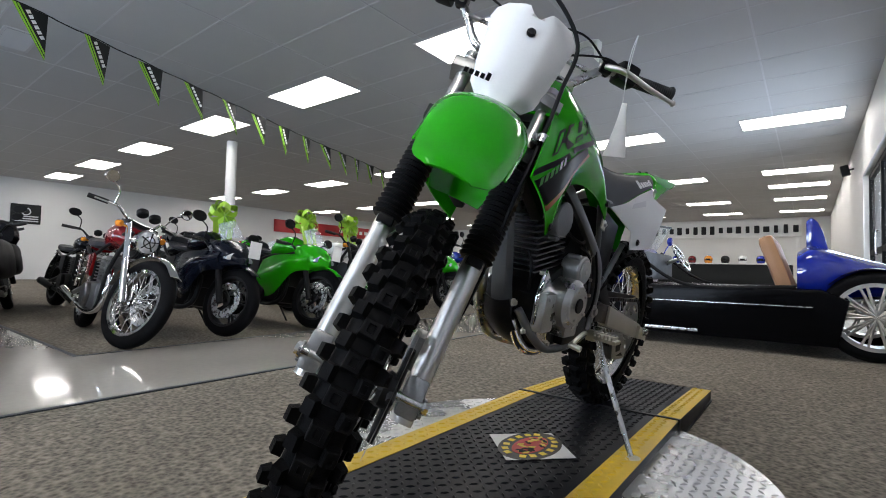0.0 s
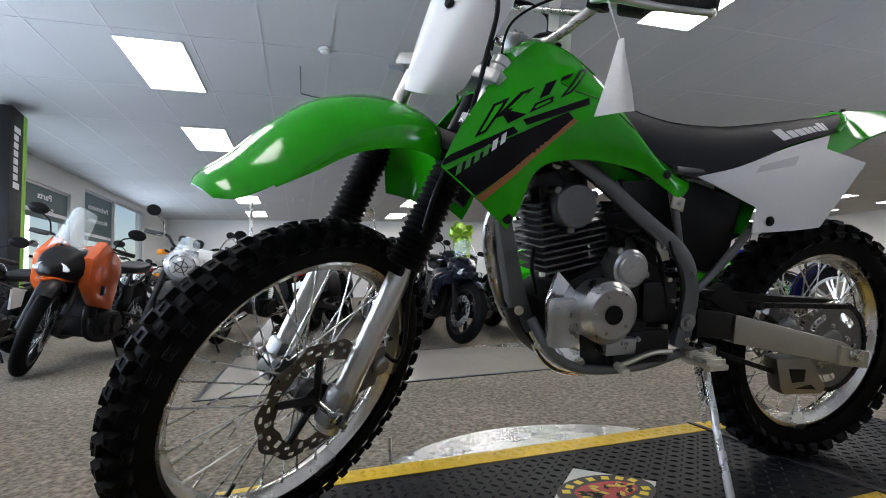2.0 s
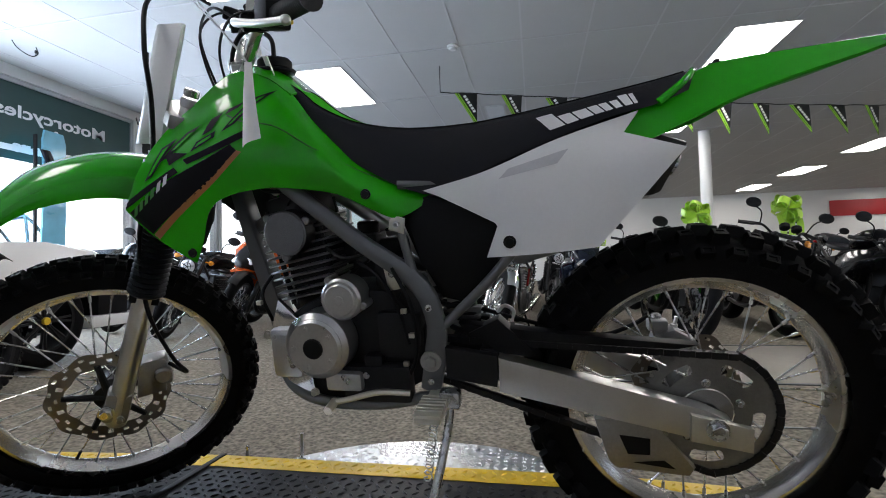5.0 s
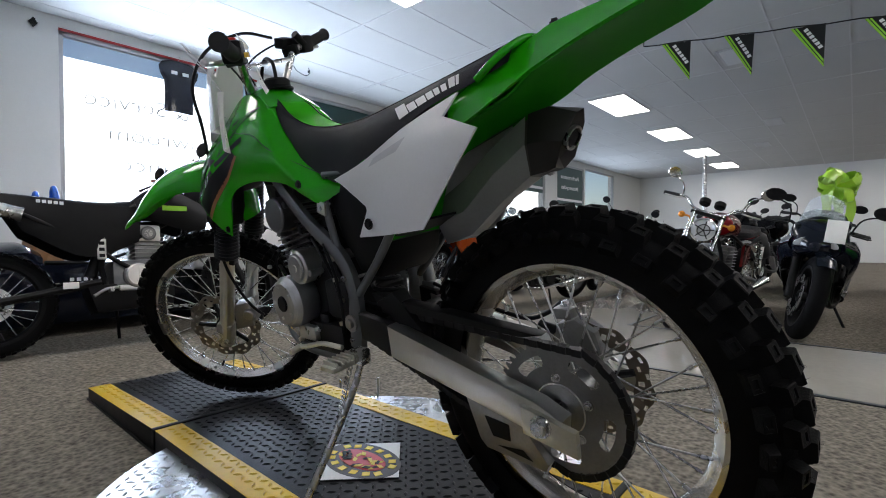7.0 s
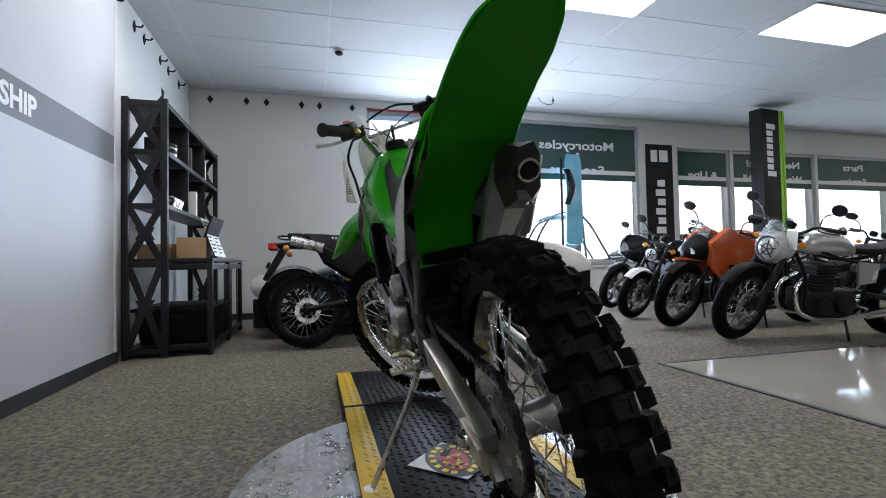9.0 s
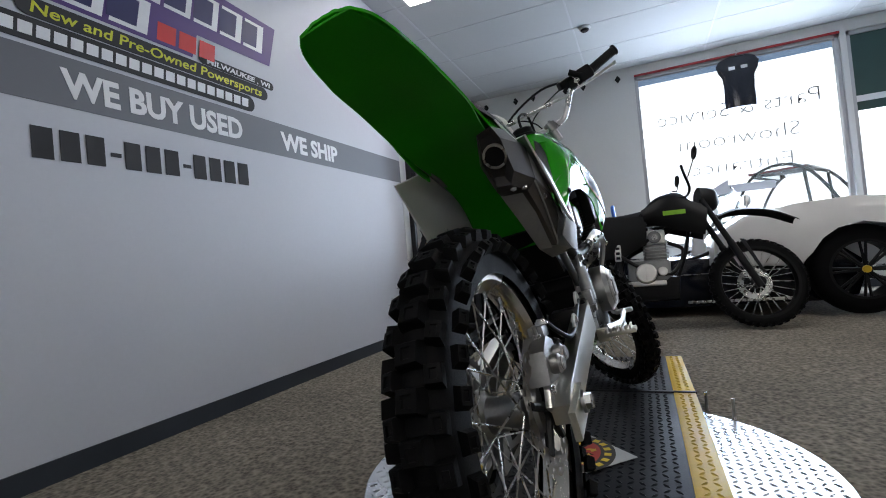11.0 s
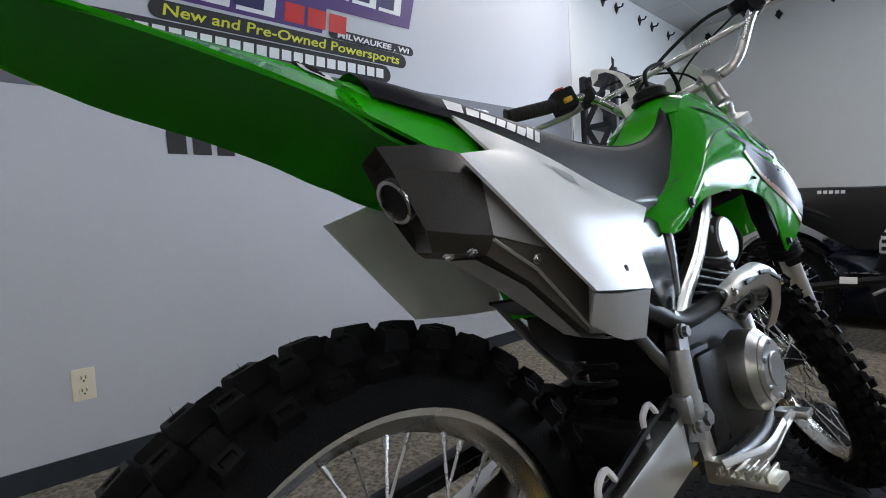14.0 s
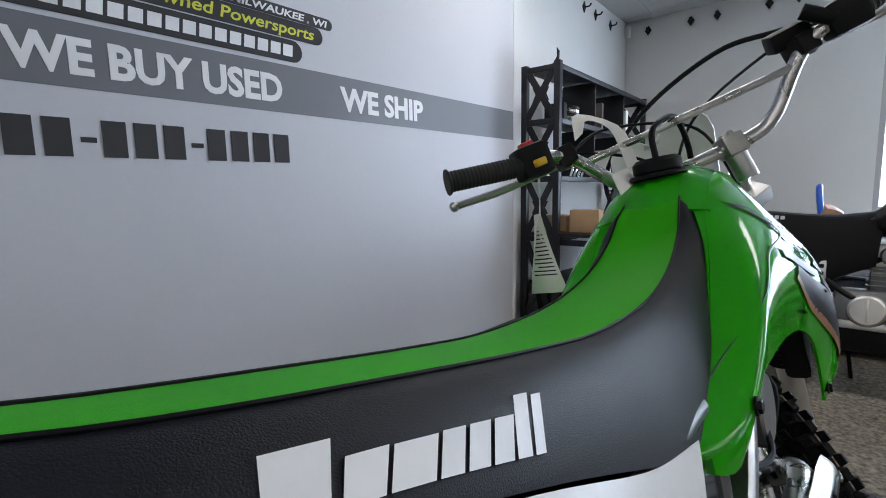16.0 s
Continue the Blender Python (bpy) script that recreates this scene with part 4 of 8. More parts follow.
part("down_tube", prism([(.305, .815), (.275, .82), (.205, .52), (.170, .43), (.200, .415), (.238, .49)], -.022, .022, .006), FRAMEGREY, bike)
part("skid_plate", strip([(-.040, .235, .485), (-.045, .215, .43), (-.05, .165, .380), (-.05, .10, .352)], [(.040, .235, .485), (.045, .215, .43), (.05, .165, .380), (.05, .10, .352)], 14, 6, (0, .010, -.010), .004), DARKMETAL, bike, "dark pressed metal engine guard")
part("head_tube", tube([(0, PIVOT.y - .255, .86), (0, PIVOT.y - .335, 1.015)], .03, 16), DARKMETAL, bike)
many("pivot_bolt", [join(bolt((q * .113, -.166, .450), (q, 0, 0), .013, .012), ring((q * .110, -.166, .450), (1, 0, 0), .012, .021, .012, 24)) for q in (-1, 1)], CASTALU, bike)

# engine
EC = Vector((0, .085, .488))
CYL = Vector((0, .05, .257)).normalized()
eng = part("engine", prism([(.19, .52), (.175, .42), (.10, .365), (-.06, .362), (-.145, .41), (-.15, .52), (-.085, .60), (.03, .61), (.12, .57)], -.085, .085, .012), DARKMETAL, bike, "air-cooled single-cylinder engine")
many("crankcase_boss", [box((-.115, -.12, .37), (-.08, .03, .45), .012), box((-.10, -.145, .46), (.10, -.05, .56), .015), box((-.108, -.06, .40), (-.08, -.02, .47), .006), box((.07, -.13, .40), (.11, .02, .55), .015)], DARKMETAL, eng)
fins = []
for k in range(11):
    z0 = .105 + .0155 * k
    w = .070 if k < 8 else .064
    c = EC + CYL * z0
    m = Matrix.Translation(c) @ Matrix.Rotation(math.atan2(-CYL.y, CYL.z), 4, "X")
    fins.append(box((-w, -.084 + (.012 if k > 8 else 0), -.0026), (w, .078, .0026), .002, m, 1))
mc = Matrix.Translation(EC) @ Matrix.Rotation(math.atan2(-CYL.y, CYL.z), 4, "X")
part("cylinder", join(box((-.045, -.050, .06), (.045, .050, .285), .01, mc), box((-.052, -.058, .26), (.052, .058, .325), .012, mc), *[tube([mc @ Vector((a, b, .09)), mc @ Vector((a, b, .30))], .006, 8) for a in (-.05, .05) for b in (-.055, .055)]), DARKMETAL, eng)
many("cooling_fin", fins, mat("fin_metal", (.16, .16, .16), .34, .85, var=.15, scale=30), eng, "thin metal cooling fin")
for s, mm in ((-1, CASTALU), (1, CASTALU)):
    part("head_cover", join(disc((s * .078, .131, .728), (1, 0, 0), .048, .05, 40, .004), *[disc((s * .075, .131 + .052 * math.sin(a), .728 + .052 * math.cos(a)), (1, 0, 0), .009, .04, 12, .002) for a in (.9, 3.0, 5.2)]), mat("cam_cover_metal", (.15, .15, .15), .40, .8, var=.15, scale=18, bump=.2, bscale=420) if s < 0 else mm, eng, "round cam cover")
eng.matrix_basis = Matrix.Translation((0, -.002, -.013))
part("magneto_cover", join(disc((-.115, .064, .502), (1, 0, 0), .069, .070, 48, .010), disc((-.150, .064, .502), (1, 0, 0), .058, .012, 40, .005), *[bolt((-.156, .064 + .042 * math.sin(a), .502 + .042 * math.cos(a)), (-1, 0, 0), .0045, .005) for a in [2 * math.pi * k / 5 + .3 for k in range(5)]], box((-.13, -.02, .40), (-.08, .06, .44), .01), box((-.12, .115, .42), (-.08, .185, .53), .015)), SATIN, eng, "satin silver flywheel cover")
part("cover_plug", disc((-.157, .064, .502), (1, 0, 0), .021, .008, 28, .002), BLACK, eng)
part("starter_motor", join(disc((-.102, .008, .594), (1, 0, 0), .043, .06, 40, .005), disc((-.134, .008, .594), (1, 0, 0), .033, .006, 30, .003), disc((-.138, .008, .594), (1, 0, 0), .010, .004, 16, .001), *[disc((-.105, .008 + .046 * math.sin(a), .594 + .046 * math.cos(a)), (1, 0, 0), .008, .04, 12, .002) for a in (.6, 2.6, 4.4)]), SATIN, eng, "round starter cover")
part("clutch_cover", join(disc((.122, .03, .492), (1, 0, 0), .070, .06, 44, .012), disc((.153, .03, .492), (1, 0, 0), .056, .014, 36, .006), disc((.162, .03, .492), (1, 0, 0), .030, .005, 28, .002), *[bolt((.160, .03 + .046 * math.sin(a), .492 + .046 * math.cos(a)), (1, 0, 0), .0045, .004) for a in [2 * math.pi * k / 6 for k in range(6)]]), SATIN, eng, "satin clutch cover with raised disc")
part("side_case", prism([(.10, .54), (.16, .50), (.15, .42), (.05, .385), (-.08, .40), (-.10, .52)], .085, .112, .010), DARKMETAL, eng)
part("engine_guard", prism([(.166, .590), (.118, .540), (.100, .385), (.135, .372), (.185, .440), (.190, .520)], -.100, -.086, .005), CHROME, eng, "polished guard plate before the engine")
part("carburettor", join(tube([(0, .07, .665), (0, -.03, .66), (0, -.10, .668)], .026, 14, 8), box((-.035, -.045, .605), (.035, .015, .70), .008), disc((-.036, -.015, .655), (1, 0, 0), .018, .03, 16, .004), disc((0, -.015, .71), (0, 0, 1), .024, .03, 18, .004), tube([(-.04, .0, .63), (-.06, .03, .60), (-.05, .06, .56)], .004, 6, 10)), DARKMETAL, bike)
part("engine_mount", join(prism([(-.055, .665), (-.125, .62), (-.10, .57), (-.055, .60)], -.085, -.078, .002), prism([(.19, .83), (.10, .82), (.14, .77)], -.06, -.052, .002), prism([(.19, .83), (.10, .82), (.14, .77)], .052, .06, .002)), DARKMETAL, bike)
many("mount_bolt", [bolt(c, (-1, 0, 0), r, .01) for c, r in (((-.064, .16, .805), .009), ((-.064, .125, .80), .007), ((-.05, .23, .48), .008), ((-.07, .19, .405), .007), ((-.1, .1, .37), .007))], ZINC, bike)
hoses = [[(-.05, .20, .62), (-.075, .215, .58), (-.07, .20, .52)], [(-.06, .20, .82), (-.085, .17, .805), (-.07, .13, .80)], [(-.09, -.02, .65), (-.105, -.07, .62), (-.10, -.10, .56), (-.10, -.12, .48)], [(-.11, -.10, .64), (-.115, -.135, .56), (-.115, -.14, .47), (-.10, -.11, .40)], [(-.08, .05, .68), (-.10, .0, .66), (-.09, -.06, .67)], [(.06, .19, .78), (.10, .20, .72), (.09, .16, .66), (.06, .12, .66)], [(.08, -.05, .70), (.11, .05, .68), (.09, .14, .70)]]
many("hose", [tube(h, .0042, 7, 16) for h in hoses], BLACK, bike)
many("wire_clip", [box((-.108, y - .006, z - .005), (-.098, y + .006, z + .005), .002) for y, z in ((-.115, .55), (-.128, .50), (-.112, .44), (.205, .57))], ZINC, bike)
many("bracket", [prism([(-.075, .655), (-.105, .64), (-.118, .595), (-.085, .59)], -.098, -.092, .002), prism([(-.105, .745), (-.135, .735), (-.13, .705), (-.10, .715)], -.112, -.106, .002)], ZINC, bike)
many("small_bolt", [bolt(c, (-1, 0, 0), .005, .006) for c in ((-.1, -.095, .625), (-.115, -.118, .725), (-.118, -.17, .56), (-.118, -.165, .41), (-.125, .13, .44), (-.12, -.03, .42), (-.12, .17, .50))], STEEL, bike)
part("air_box", prism([(-.10, .775), (-.19, .775), (-.325, .735), (-.30, .60), (-.25, .555), (-.19, .57), (-.155, .64)], -.085, .085, .015), BLACK, bike, "black air filter box")
part("mud_guard", strip([(-.075, -.255, .60), (-.08, -.30, .64), (-.085, -.38, .68)], [(.075, -.255, .60), (.08, -.30, .64), (.085, -.38, .68)], 10, 4, (0, 0, 0), .005), BLACK, bike)
sh = part("shock_absorber", join(tube([(-.055, -.142, .735), (-.055, -.150, .70)], .012, 12), tube([(-.055, -.149, .705), (-.055, -.168, .605)], .021, 18), disc((-.055, -.140, .742), (1, 0, 0), .014, .03, 16, .003)), ALU, bike, "silver shock reservoir", Matrix.Translation((0, -.014, -.010)))
part("spring", tube([Vector((-.03 + .034 * math.cos(k * .62), -.175 - .0011 * k + .034 * math.sin(k * .62), .60 - .0026 * k)) for k in range(60)], .0055, 6), DARKMETAL, sh)
part("linkage", join(prism([(-.19, .43), (-.17, .39), (-.27, .37), (-.30, .40)], -.03, .03, .006), prism([(-.21, .50), (-.19, .46), (-.26, .42), (-.28, .46)], -.06, -.045, .004)), DARKMETAL, bike)

# exhaust
ex = part("exhaust_pipe", join(tube([(.0, .195, .735), (.01, .255, .72), (.03, .275, .65), (.05, .25, .54), (.07, .205, .44), (.07, .14, .365), (.03, .06, .338), (.075, -.02, .338)], .0175, 14, 40), tube([(.055, .24, .56), (.10, .22, .59), (.13, .10, .625), (.122, -.05, .612)], .0175, 14, 30)), STEEL, bike, "bent steel exhaust pipe")
part("mid_pipe", tube([(.122, -.045, .612), (.105, -.16, .597), (.103, -.25, .630), (.108, -.33, .652)], .0165, 12, 24), DARKMETAL, ex, "dark pipe into the muffler")
part("lower_pipe", tube([(-.03, .19, .43), (-.045, .15, .362), (-.05, .09, .335), (-.045, .0, .333)], .017, 14, 24), CHROME, ex)
part("heat_guard", strip([(.135, -.065, .636), (.146, -.01, .655), (.150, .08, .664), (.146, .17, .640), (.125, .226, .58), (.105, .235, .53)], [(.135, -.065, .598), (.150, -.01, .612), (.154, .08, .620), (.148, .145, .602), (.128, .188, .56), (.108, .195, .52)], 26, 6, (.014, .004, .004), .003), ALU, ex, "slotted aluminium heat guard")
many("guard_slot", [box((-.002, -.028, -.0045), (.002, .028, .0045), .002, Matrix.Translation(p) @ Matrix.Rotation(r, 4, "X")) for p, r in (((.163, .01, .637), .12), ((.167, .075, .644), -.03), ((.163, .135, .63), -.3))], DARKMETAL, ex)
many("guard_screw", [bolt((.152, -.045, .624), (1, 0, 0), .006, .006), bolt((.160, .165, .615), (1, .3, 0), .006, .006)], STEEL, ex)


MUF = [[(.078, -.61, .850), (.128, -.61, .842), (.146, -.606, .812), (.147, -.602, .752), (.128, -.598, .738), (.078, -.605, .742), (.065, -.61, .80)],
       [(.080, -.51, .800), (.125, -.51, .800), (.146, -.51, .765), (.149, -.505, .729), (.126, -.53, .700), (.080, -.53, .700), (.066, -.52, .75)],
       [(.085, -.43, .745), (.125, -.43, .740), (.145, -.44, .710), (.147, -.452, .686), (.122, -.435, .624), (.085, -.43, .630), (.070, -.43, .68)],
       [(.090, -.335, .700), (.122, -.335, .695), (.141, -.338, .682), (.145, -.338, .668), (.140, -.350, .612), (.090, -.345, .608), (.075, -.34, .65)],
       [(.100, -.318, .675), (.115, -.318, .673), (.124, -.32, .668), (.126, -.32, .660), (.122, -.327, .630), (.100, -.325, .628), (.092, -.32, .65)]]
CAP = [[(.075, -.608, .855), (.130, -.608, .846), (.150, -.603, .815), (.150, -.597, .752), (.130, -.594, .735), (.075, -.602, .740), (.060, -.608, .80)],
       [(.080, -.65, .862), (.128, -.650, .852), (.147, -.640, .818), (.143, -.625, .756), (.122, -.618, .739), (.078, -.635, .744), (.064, -.65, .80)],
       [(.088, -.700, .843), (.118, -.700, .850), (.128, -.694, .825), (.130, -.668, .765), (.114, -.652, .745), (.085, -.650, .750), (.076, -.672, .795)]]
RIM = [[Vector((.103, -.682, .799)).lerp(Vector(q), .72) + Vector((-.006, .012, .006)) for q in CAP[-1]]]
mf = part("muffler", loft(MUF[:3]), HEATSHIELD, bike, "brown-grey angular muffler", Matrix.Translation((-.008, .022, 0)), angle=20)
part("muffler_front", loft([[(a + .002, b, c) for a, b, c in MUF[2]], MUF[3], MUF[4]]), LIGHTSHIELD, mf, "light grey front block", angle=20)
part("upper_shield", loft([[(.134, -.600, .836), (.1495, -.600, .810), (.1505, -.600, .752)], [(.130, -.51, .803), (.1495, -.51, .765), (.1525, -.505, .729)], [(.130, -.44, .745), (.1485, -.445, .710), (.1505, -.456, .688)]], False, False), LIGHTSHIELD, mf, "light grey upper facet", smooth=False)
part("inner_shield", loft([[(.118, -.60, .733), (.074, -.60, .739), (.060, -.603, .80), (.073, -.603, .852)], [(.118, -.53, .696), (.076, -.53, .696), (.061, -.52, .75), (.076, -.51, .803)], [(.112, -.437, .620), (.081, -.432, .625), (.065, -.43, .68), (.081, -.43, .748)], [(.128, -.352, .606), (.087, -.348, .602), (.071, -.342, .65), (.087, -.337, .704)]], False, False), LIGHTSHIELD, mf, "light grey inner shield", smooth=False)
cp = part("muffler_cap", loft(CAP + RIM), mat("cap_cover", (.030, .027, .024), .42, .1, var=.18, scale=14, bump=.2, bscale=400), mf, "dark brown faceted muffler end cap", angle=20)
ON = (-.05, -.9, -.43)
part("outlet", join(ring((.106, -.679, .800), ON, .0195, .0235, .008, 28)), STEEL, mf)
part("outlet_bore", disc((.105, -.676, .801), ON, .019, .006, 24), BLACK, mf)
part("muffler_seam", tube([(.148, -.598, .748), (.140, -.53, .712), (.128, -.437, .630)], .0022, 5), LIGHTSHIELD, mf)
many("muffler_screw", [bolt((.146, -.535, .723), (1, 0, -.3), .0045, .004), bolt((.128, -.612, .740), (.5, 0, -1), .005, .005), bolt((.110, -.628, .741), (.2, 0, -1), .005, .005)], STEEL, mf)

# bodywork: tank cover with shrouds, one piece a side
TOPE = [(-.062, -.182, .775), (-.084, -.05, .838), (-.081, .038, .922), (-.073, .094, .995), (-.070, .152, 1.034), (-.077, .222, 1.045), (-.100, .288, .995), (-.135, .352, .932), (-.156, .406, .862), (-.162, .446, .785)]
BOTE = [(-.075, -.180, .765), (-.110, -.122, .737), (-.118, -.072, .756), (-.122, -.01, .788), (-.128, .06, .803), (-.135, .135, .810), (-.142, .217, .800), (-.150, .258, .772), (-.150, .283, .710), (-.147, .308, .668)]
BULG = [(-.005, 0, 0), (-.020, 0, 0), (-.030, 0, 0), (-.036, 0, 0), (-.040, 0, 0), (-.040, 0, 0), (-.034, 0, 0), (-.026, 0, 0), (-.020, 0, 0), (-.014, 0, 0)]


class lay_on:
    """Lays thin skins on a mesh from the side: outlines of (y, z)."""
    def __init__(self, me, side):
        from mathutils.bvhtree import BVHTree
        b = bmesh.new()
        b.from_mesh(me)
        self.tree, self.side = BVHTree.FromBMesh(b), side
        b.free()

    def at(self, y, z, off=.0025):
        hit = self.tree.ray_cast(Vector((self.side, y, z)), Vector((-self.side, 0, 0)))[0]
        if hit is None:
            hit = self.tree.find_nearest(Vector((self.side * .16, y, z)))[0]
        return hit + Vector((self.side * off, 0, 0))

    def __call__(self, quad, n=6, off=.0025):
        a, b, c, d = [Vector((q[0], q[1])) for q in quad]
        bm = bmesh.new()
        g = [[bm.verts.new(self.at(*a.lerp(b, j / n).lerp(d.lerp(c, j / n), i / n), off)) for j in range(n + 1)] for i in range(n + 1)]
        for i in range(n):
            for j in range(n):
                bm.faces.new((g[i][j], g[i + 1][j], g[i + 1][j + 1], g[i][j + 1]))
        return bm


def along(u, v):
    """A place in the slanted band of the model mark."""
    return .385 - .215 * u - .028 * v, .838 + .095 * u + .060 * v


MARKS = [((0, 0), (.10, .03), (.22, 1.0), (.06, .98)), ((.13, .42), (.32, 1.02), (.47, 1.0), (.24, .36)), ((.20, .44), (.27, .46), (.48, .06), (.30, .0)),
         ((.50, .06), (.74, .10), (.72, .34), (.53, .34)), ((.56, .46), (.66, .46), (.70, .95), (.58, .95)), ((.80, .14), (.93, .16), (1.14, .92), (.98, .95)), ((.74, .80), (.86, .80), (.90, .95), (.76, .95))]
INLAYS = [((.035, .12), (.075, .13), (.16, .88), (.09, .87)), ((.24, .55), (.30, .54), (.41, .88), (.36, .90)), ((.54, .14), (.70, .17), (.69, .26), (.56, .26)), ((.86, .24), (.90, .25), (1.07, .84), (1.02, .85))]
for s in (-1, 1):
    bm = strip(TOPE, BOTE, 44, 14, BULG, .004)
    sd = part("shroud", bm if s < 0 else flip(bm), GREEN, bike, "glossy green tank shroud")

    # black slanted shapes of the model mark, a stripe, a pinstripe and small bars, laid on from the side
    fl = strip([(-.060, -.170, .778), (-.083, -.05, .839), (-.080, .038, .923), (-.072, .094, .996)], [(-.040, -.165, .770), (-.055, -.045, .832), (-.050, .042, .915), (-.045, .096, .990)], 16, 3, (0, 0, 0), .003)
    part("shroud_flange", fl if s < 0 else flip(fl), GREEN, sd)
    lay = lay_on(sd.data, s)
    part("mark", join(*[lay([along(u, v) for u, v in q], 6) for q in MARKS]), DECAL_BLACK, sd, "black angular model mark")
    part("mark_inlay", join(*[lay([along(u, v) for u, v in q], 4, .0034) for q in INLAYS]), GREEN, sd)
    part("stripe", join(lay(((.440, .775), (.32, .840), (.262, .816), (.388, .728)), 12), lay(((.32, .840), (.190, .898), (.178, .886), (.262, .816)), 10)), DECAL_BLACK, sd, "broad black side stripe")
    part("thin_stripe", join(lay(((.442, .800), (.31, .862), (.30, .852), (.443, .786)), 10), lay(((.29, .876), (.14, .930), (.14, .916), (.282, .866)), 8)), DECAL_BLACK, sd)
    part("pinstripe", join(lay(((.385, .726), (.262, .820), (.255, .812), (.375, .715)), 12), lay(((.262, .820), (.178, .886), (.168, .882), (.255, .812)), 10)), DECAL_ORANGE, sd, "thin bronze line")
    for k in range(6):
        y, z = .420 - .0165 * k, .768 + .0115 * k
        part("number_bar", lay(((y, z), (y - .010, z + .007), (y - .014, z + .026), (y - .004, z + .019)), 3, .0036), DECAL_WHITE if k > 3 else mat("bar_green", (.05, .25, .04), .4) if k == 0 else bpy.data.materials["bar_green"], sd)
    many("shroud_bolt", [bolt(lay.at(y, z, .001), (s, 0, 0), .0075, .006) for y, z in ((-.067, .786), (.309, .690))], BLACK, sd)
    part("crease", tube([lay.at(y, z, .0002) for y, z in ((-.15, .785), (-.05, .83), (.03, .88), (.10, .925), (.165, .94), (.20, .955))], .0015, 5, 30), mat("crease_shadow", (.01, .12, .005), .4), sd)
# tank top between the shrouds
tk = part("tank", strip([(-.080, .090, .992), (-.072, .152, 1.035), (-.077, .222, 1.046), (-.100, .288, .996), (-.13, .345, .936)], [(.080, .090, .992), (.072, .152, 1.035), (.077, .222, 1.046), (.100, .288, .996), (.13, .345, .936)], 20, 12, [(0, 0, .012), (0, 0, .024), (0, 0, .026), (0, .01, .018), (0, .01, .01)], .004), GREEN, bike, "green fuel tank top")
part("fuel_cap", join(disc((0, .165, 1.072), (0, -.05, 1), .036, .026, 36, .006), disc((0, .165, 1.058), (0, -.05, 1), .043, .008, 36, .002)), BLACK, tk)
part("breather_hose", tube([(0, .165, 1.08), (0, .17, 1.13), (.015, .235, 1.155), (.02, .275, 1.12), (.02, .29, 1.05)], .005, 8, 24), BLACK, tk)
part("inner_tank", prism([(.07, .96), (.18, 1.01), (.28, .955), (.34, .885), (.32, .82), (.10, .84), (-.05, .86)], -.07, .07, .02), BLACK, bike)
for x_ in (-.135, .10):
    part("radiator_scoop", prism([(.425, .785), (.36, .885), (.30, .935), (.26, .85), (.29, .75), (.315, .70)], x_, x_ + .035, .008), BLACK, bike)

# seat: green top, black sides
prof = [(.185, 1.040), (.145, 1.034), (.095, 1.008), (.045, .966), (-.03, .930), (-.13, .909), (-.25, .905), (-.347, .914), (-.47, .931), (-.58, .948), (-.655, .964)]
lowp = [(.105, .995), (.094, .980), (.062, .938), (.01, .886), (-.055, .834), (-.185, .776), (-.28, .812), (-.40, .856), (-.51, .890), (-.585, .905), (-.642, .926)]
half = [.030, .050, .066, .074, .082, .090, .093, .092, .088, .080, .060]
N = 48
pt, pl, ph = cr([(0, a, b) for a, b in prof], N), cr([(0, a, b) for a, b in lowp], N), cr([(h, 0, 0) for h in half], N)
rings = []
for i in range(N):
    h = max(.012, ph[i].x)
    t, l = pt[i], pl[i]
    ring_pts = []
    for a, b in ((-1.10, 0), (-1.06, .3), (-.95, .62), (-.80, .88), (-.64, .985), (-.33, 1.01), (0, 1.02), (.33, 1.01), (.64, .985), (.80, .88), (.95, .62), (1.06, .3), (1.10, 0)):
        ring_pts.append((a * h, l.y + (t.y - l.y) * b, l.z + (t.z - l.z) * b))
    rings.append(ring_pts)
bm = loft(rings, False, False)
bm.faces.ensure_lookup_table()
nf = 12
for k, f in enumerate(bm.faces):
    f.material_index = 1 if 4 <= (k % nf) <= 7 else 0
seat = part("seat", bm, [VINYL, GREENV], bike, "long seat with green top and black vinyl sides", angle=60)
part("seat_seam", mirrored(tube([Vector((rings[i][8][0], rings[i][8][1], rings[i][8][2] + .0008)) for i in range(3, N - 1)], .0014, 5)), BLACK, seat)


def seat_on(u, b, s):
    """A place on the seat's flank: u along it from the front, b from its lower edge up."""
    i = min(N - 1, max(0, u * (N - 1)))
    j, f = int(i), i - int(i)
    j2 = min(N - 1, j + 1)
    t, l, h = pt[j].lerp(pt[j2], f), pl[j].lerp(pl[j2], f), ph[j].x + (ph[j2].x - ph[j].x) * f
    tab = ((0, 1.10), (.3, 1.06), (.62, .95), (.88, .80), (.985, .64))
    w = next(p[1] + (q[1] - p[1]) * (b - p[0]) / (q[0] - p[0]) for p, q in zip(tab, tab[1:]) if b <= q[0])
    return Vector((s * (h * w + .0018), l.y + (t.y - l.y) * b, l.z + (t.z - l.z) * b))


def u_at(y):
    return min((abs(seat_on(k / 400, .5, 1).y - y), k / 400) for k in range(401))[1]


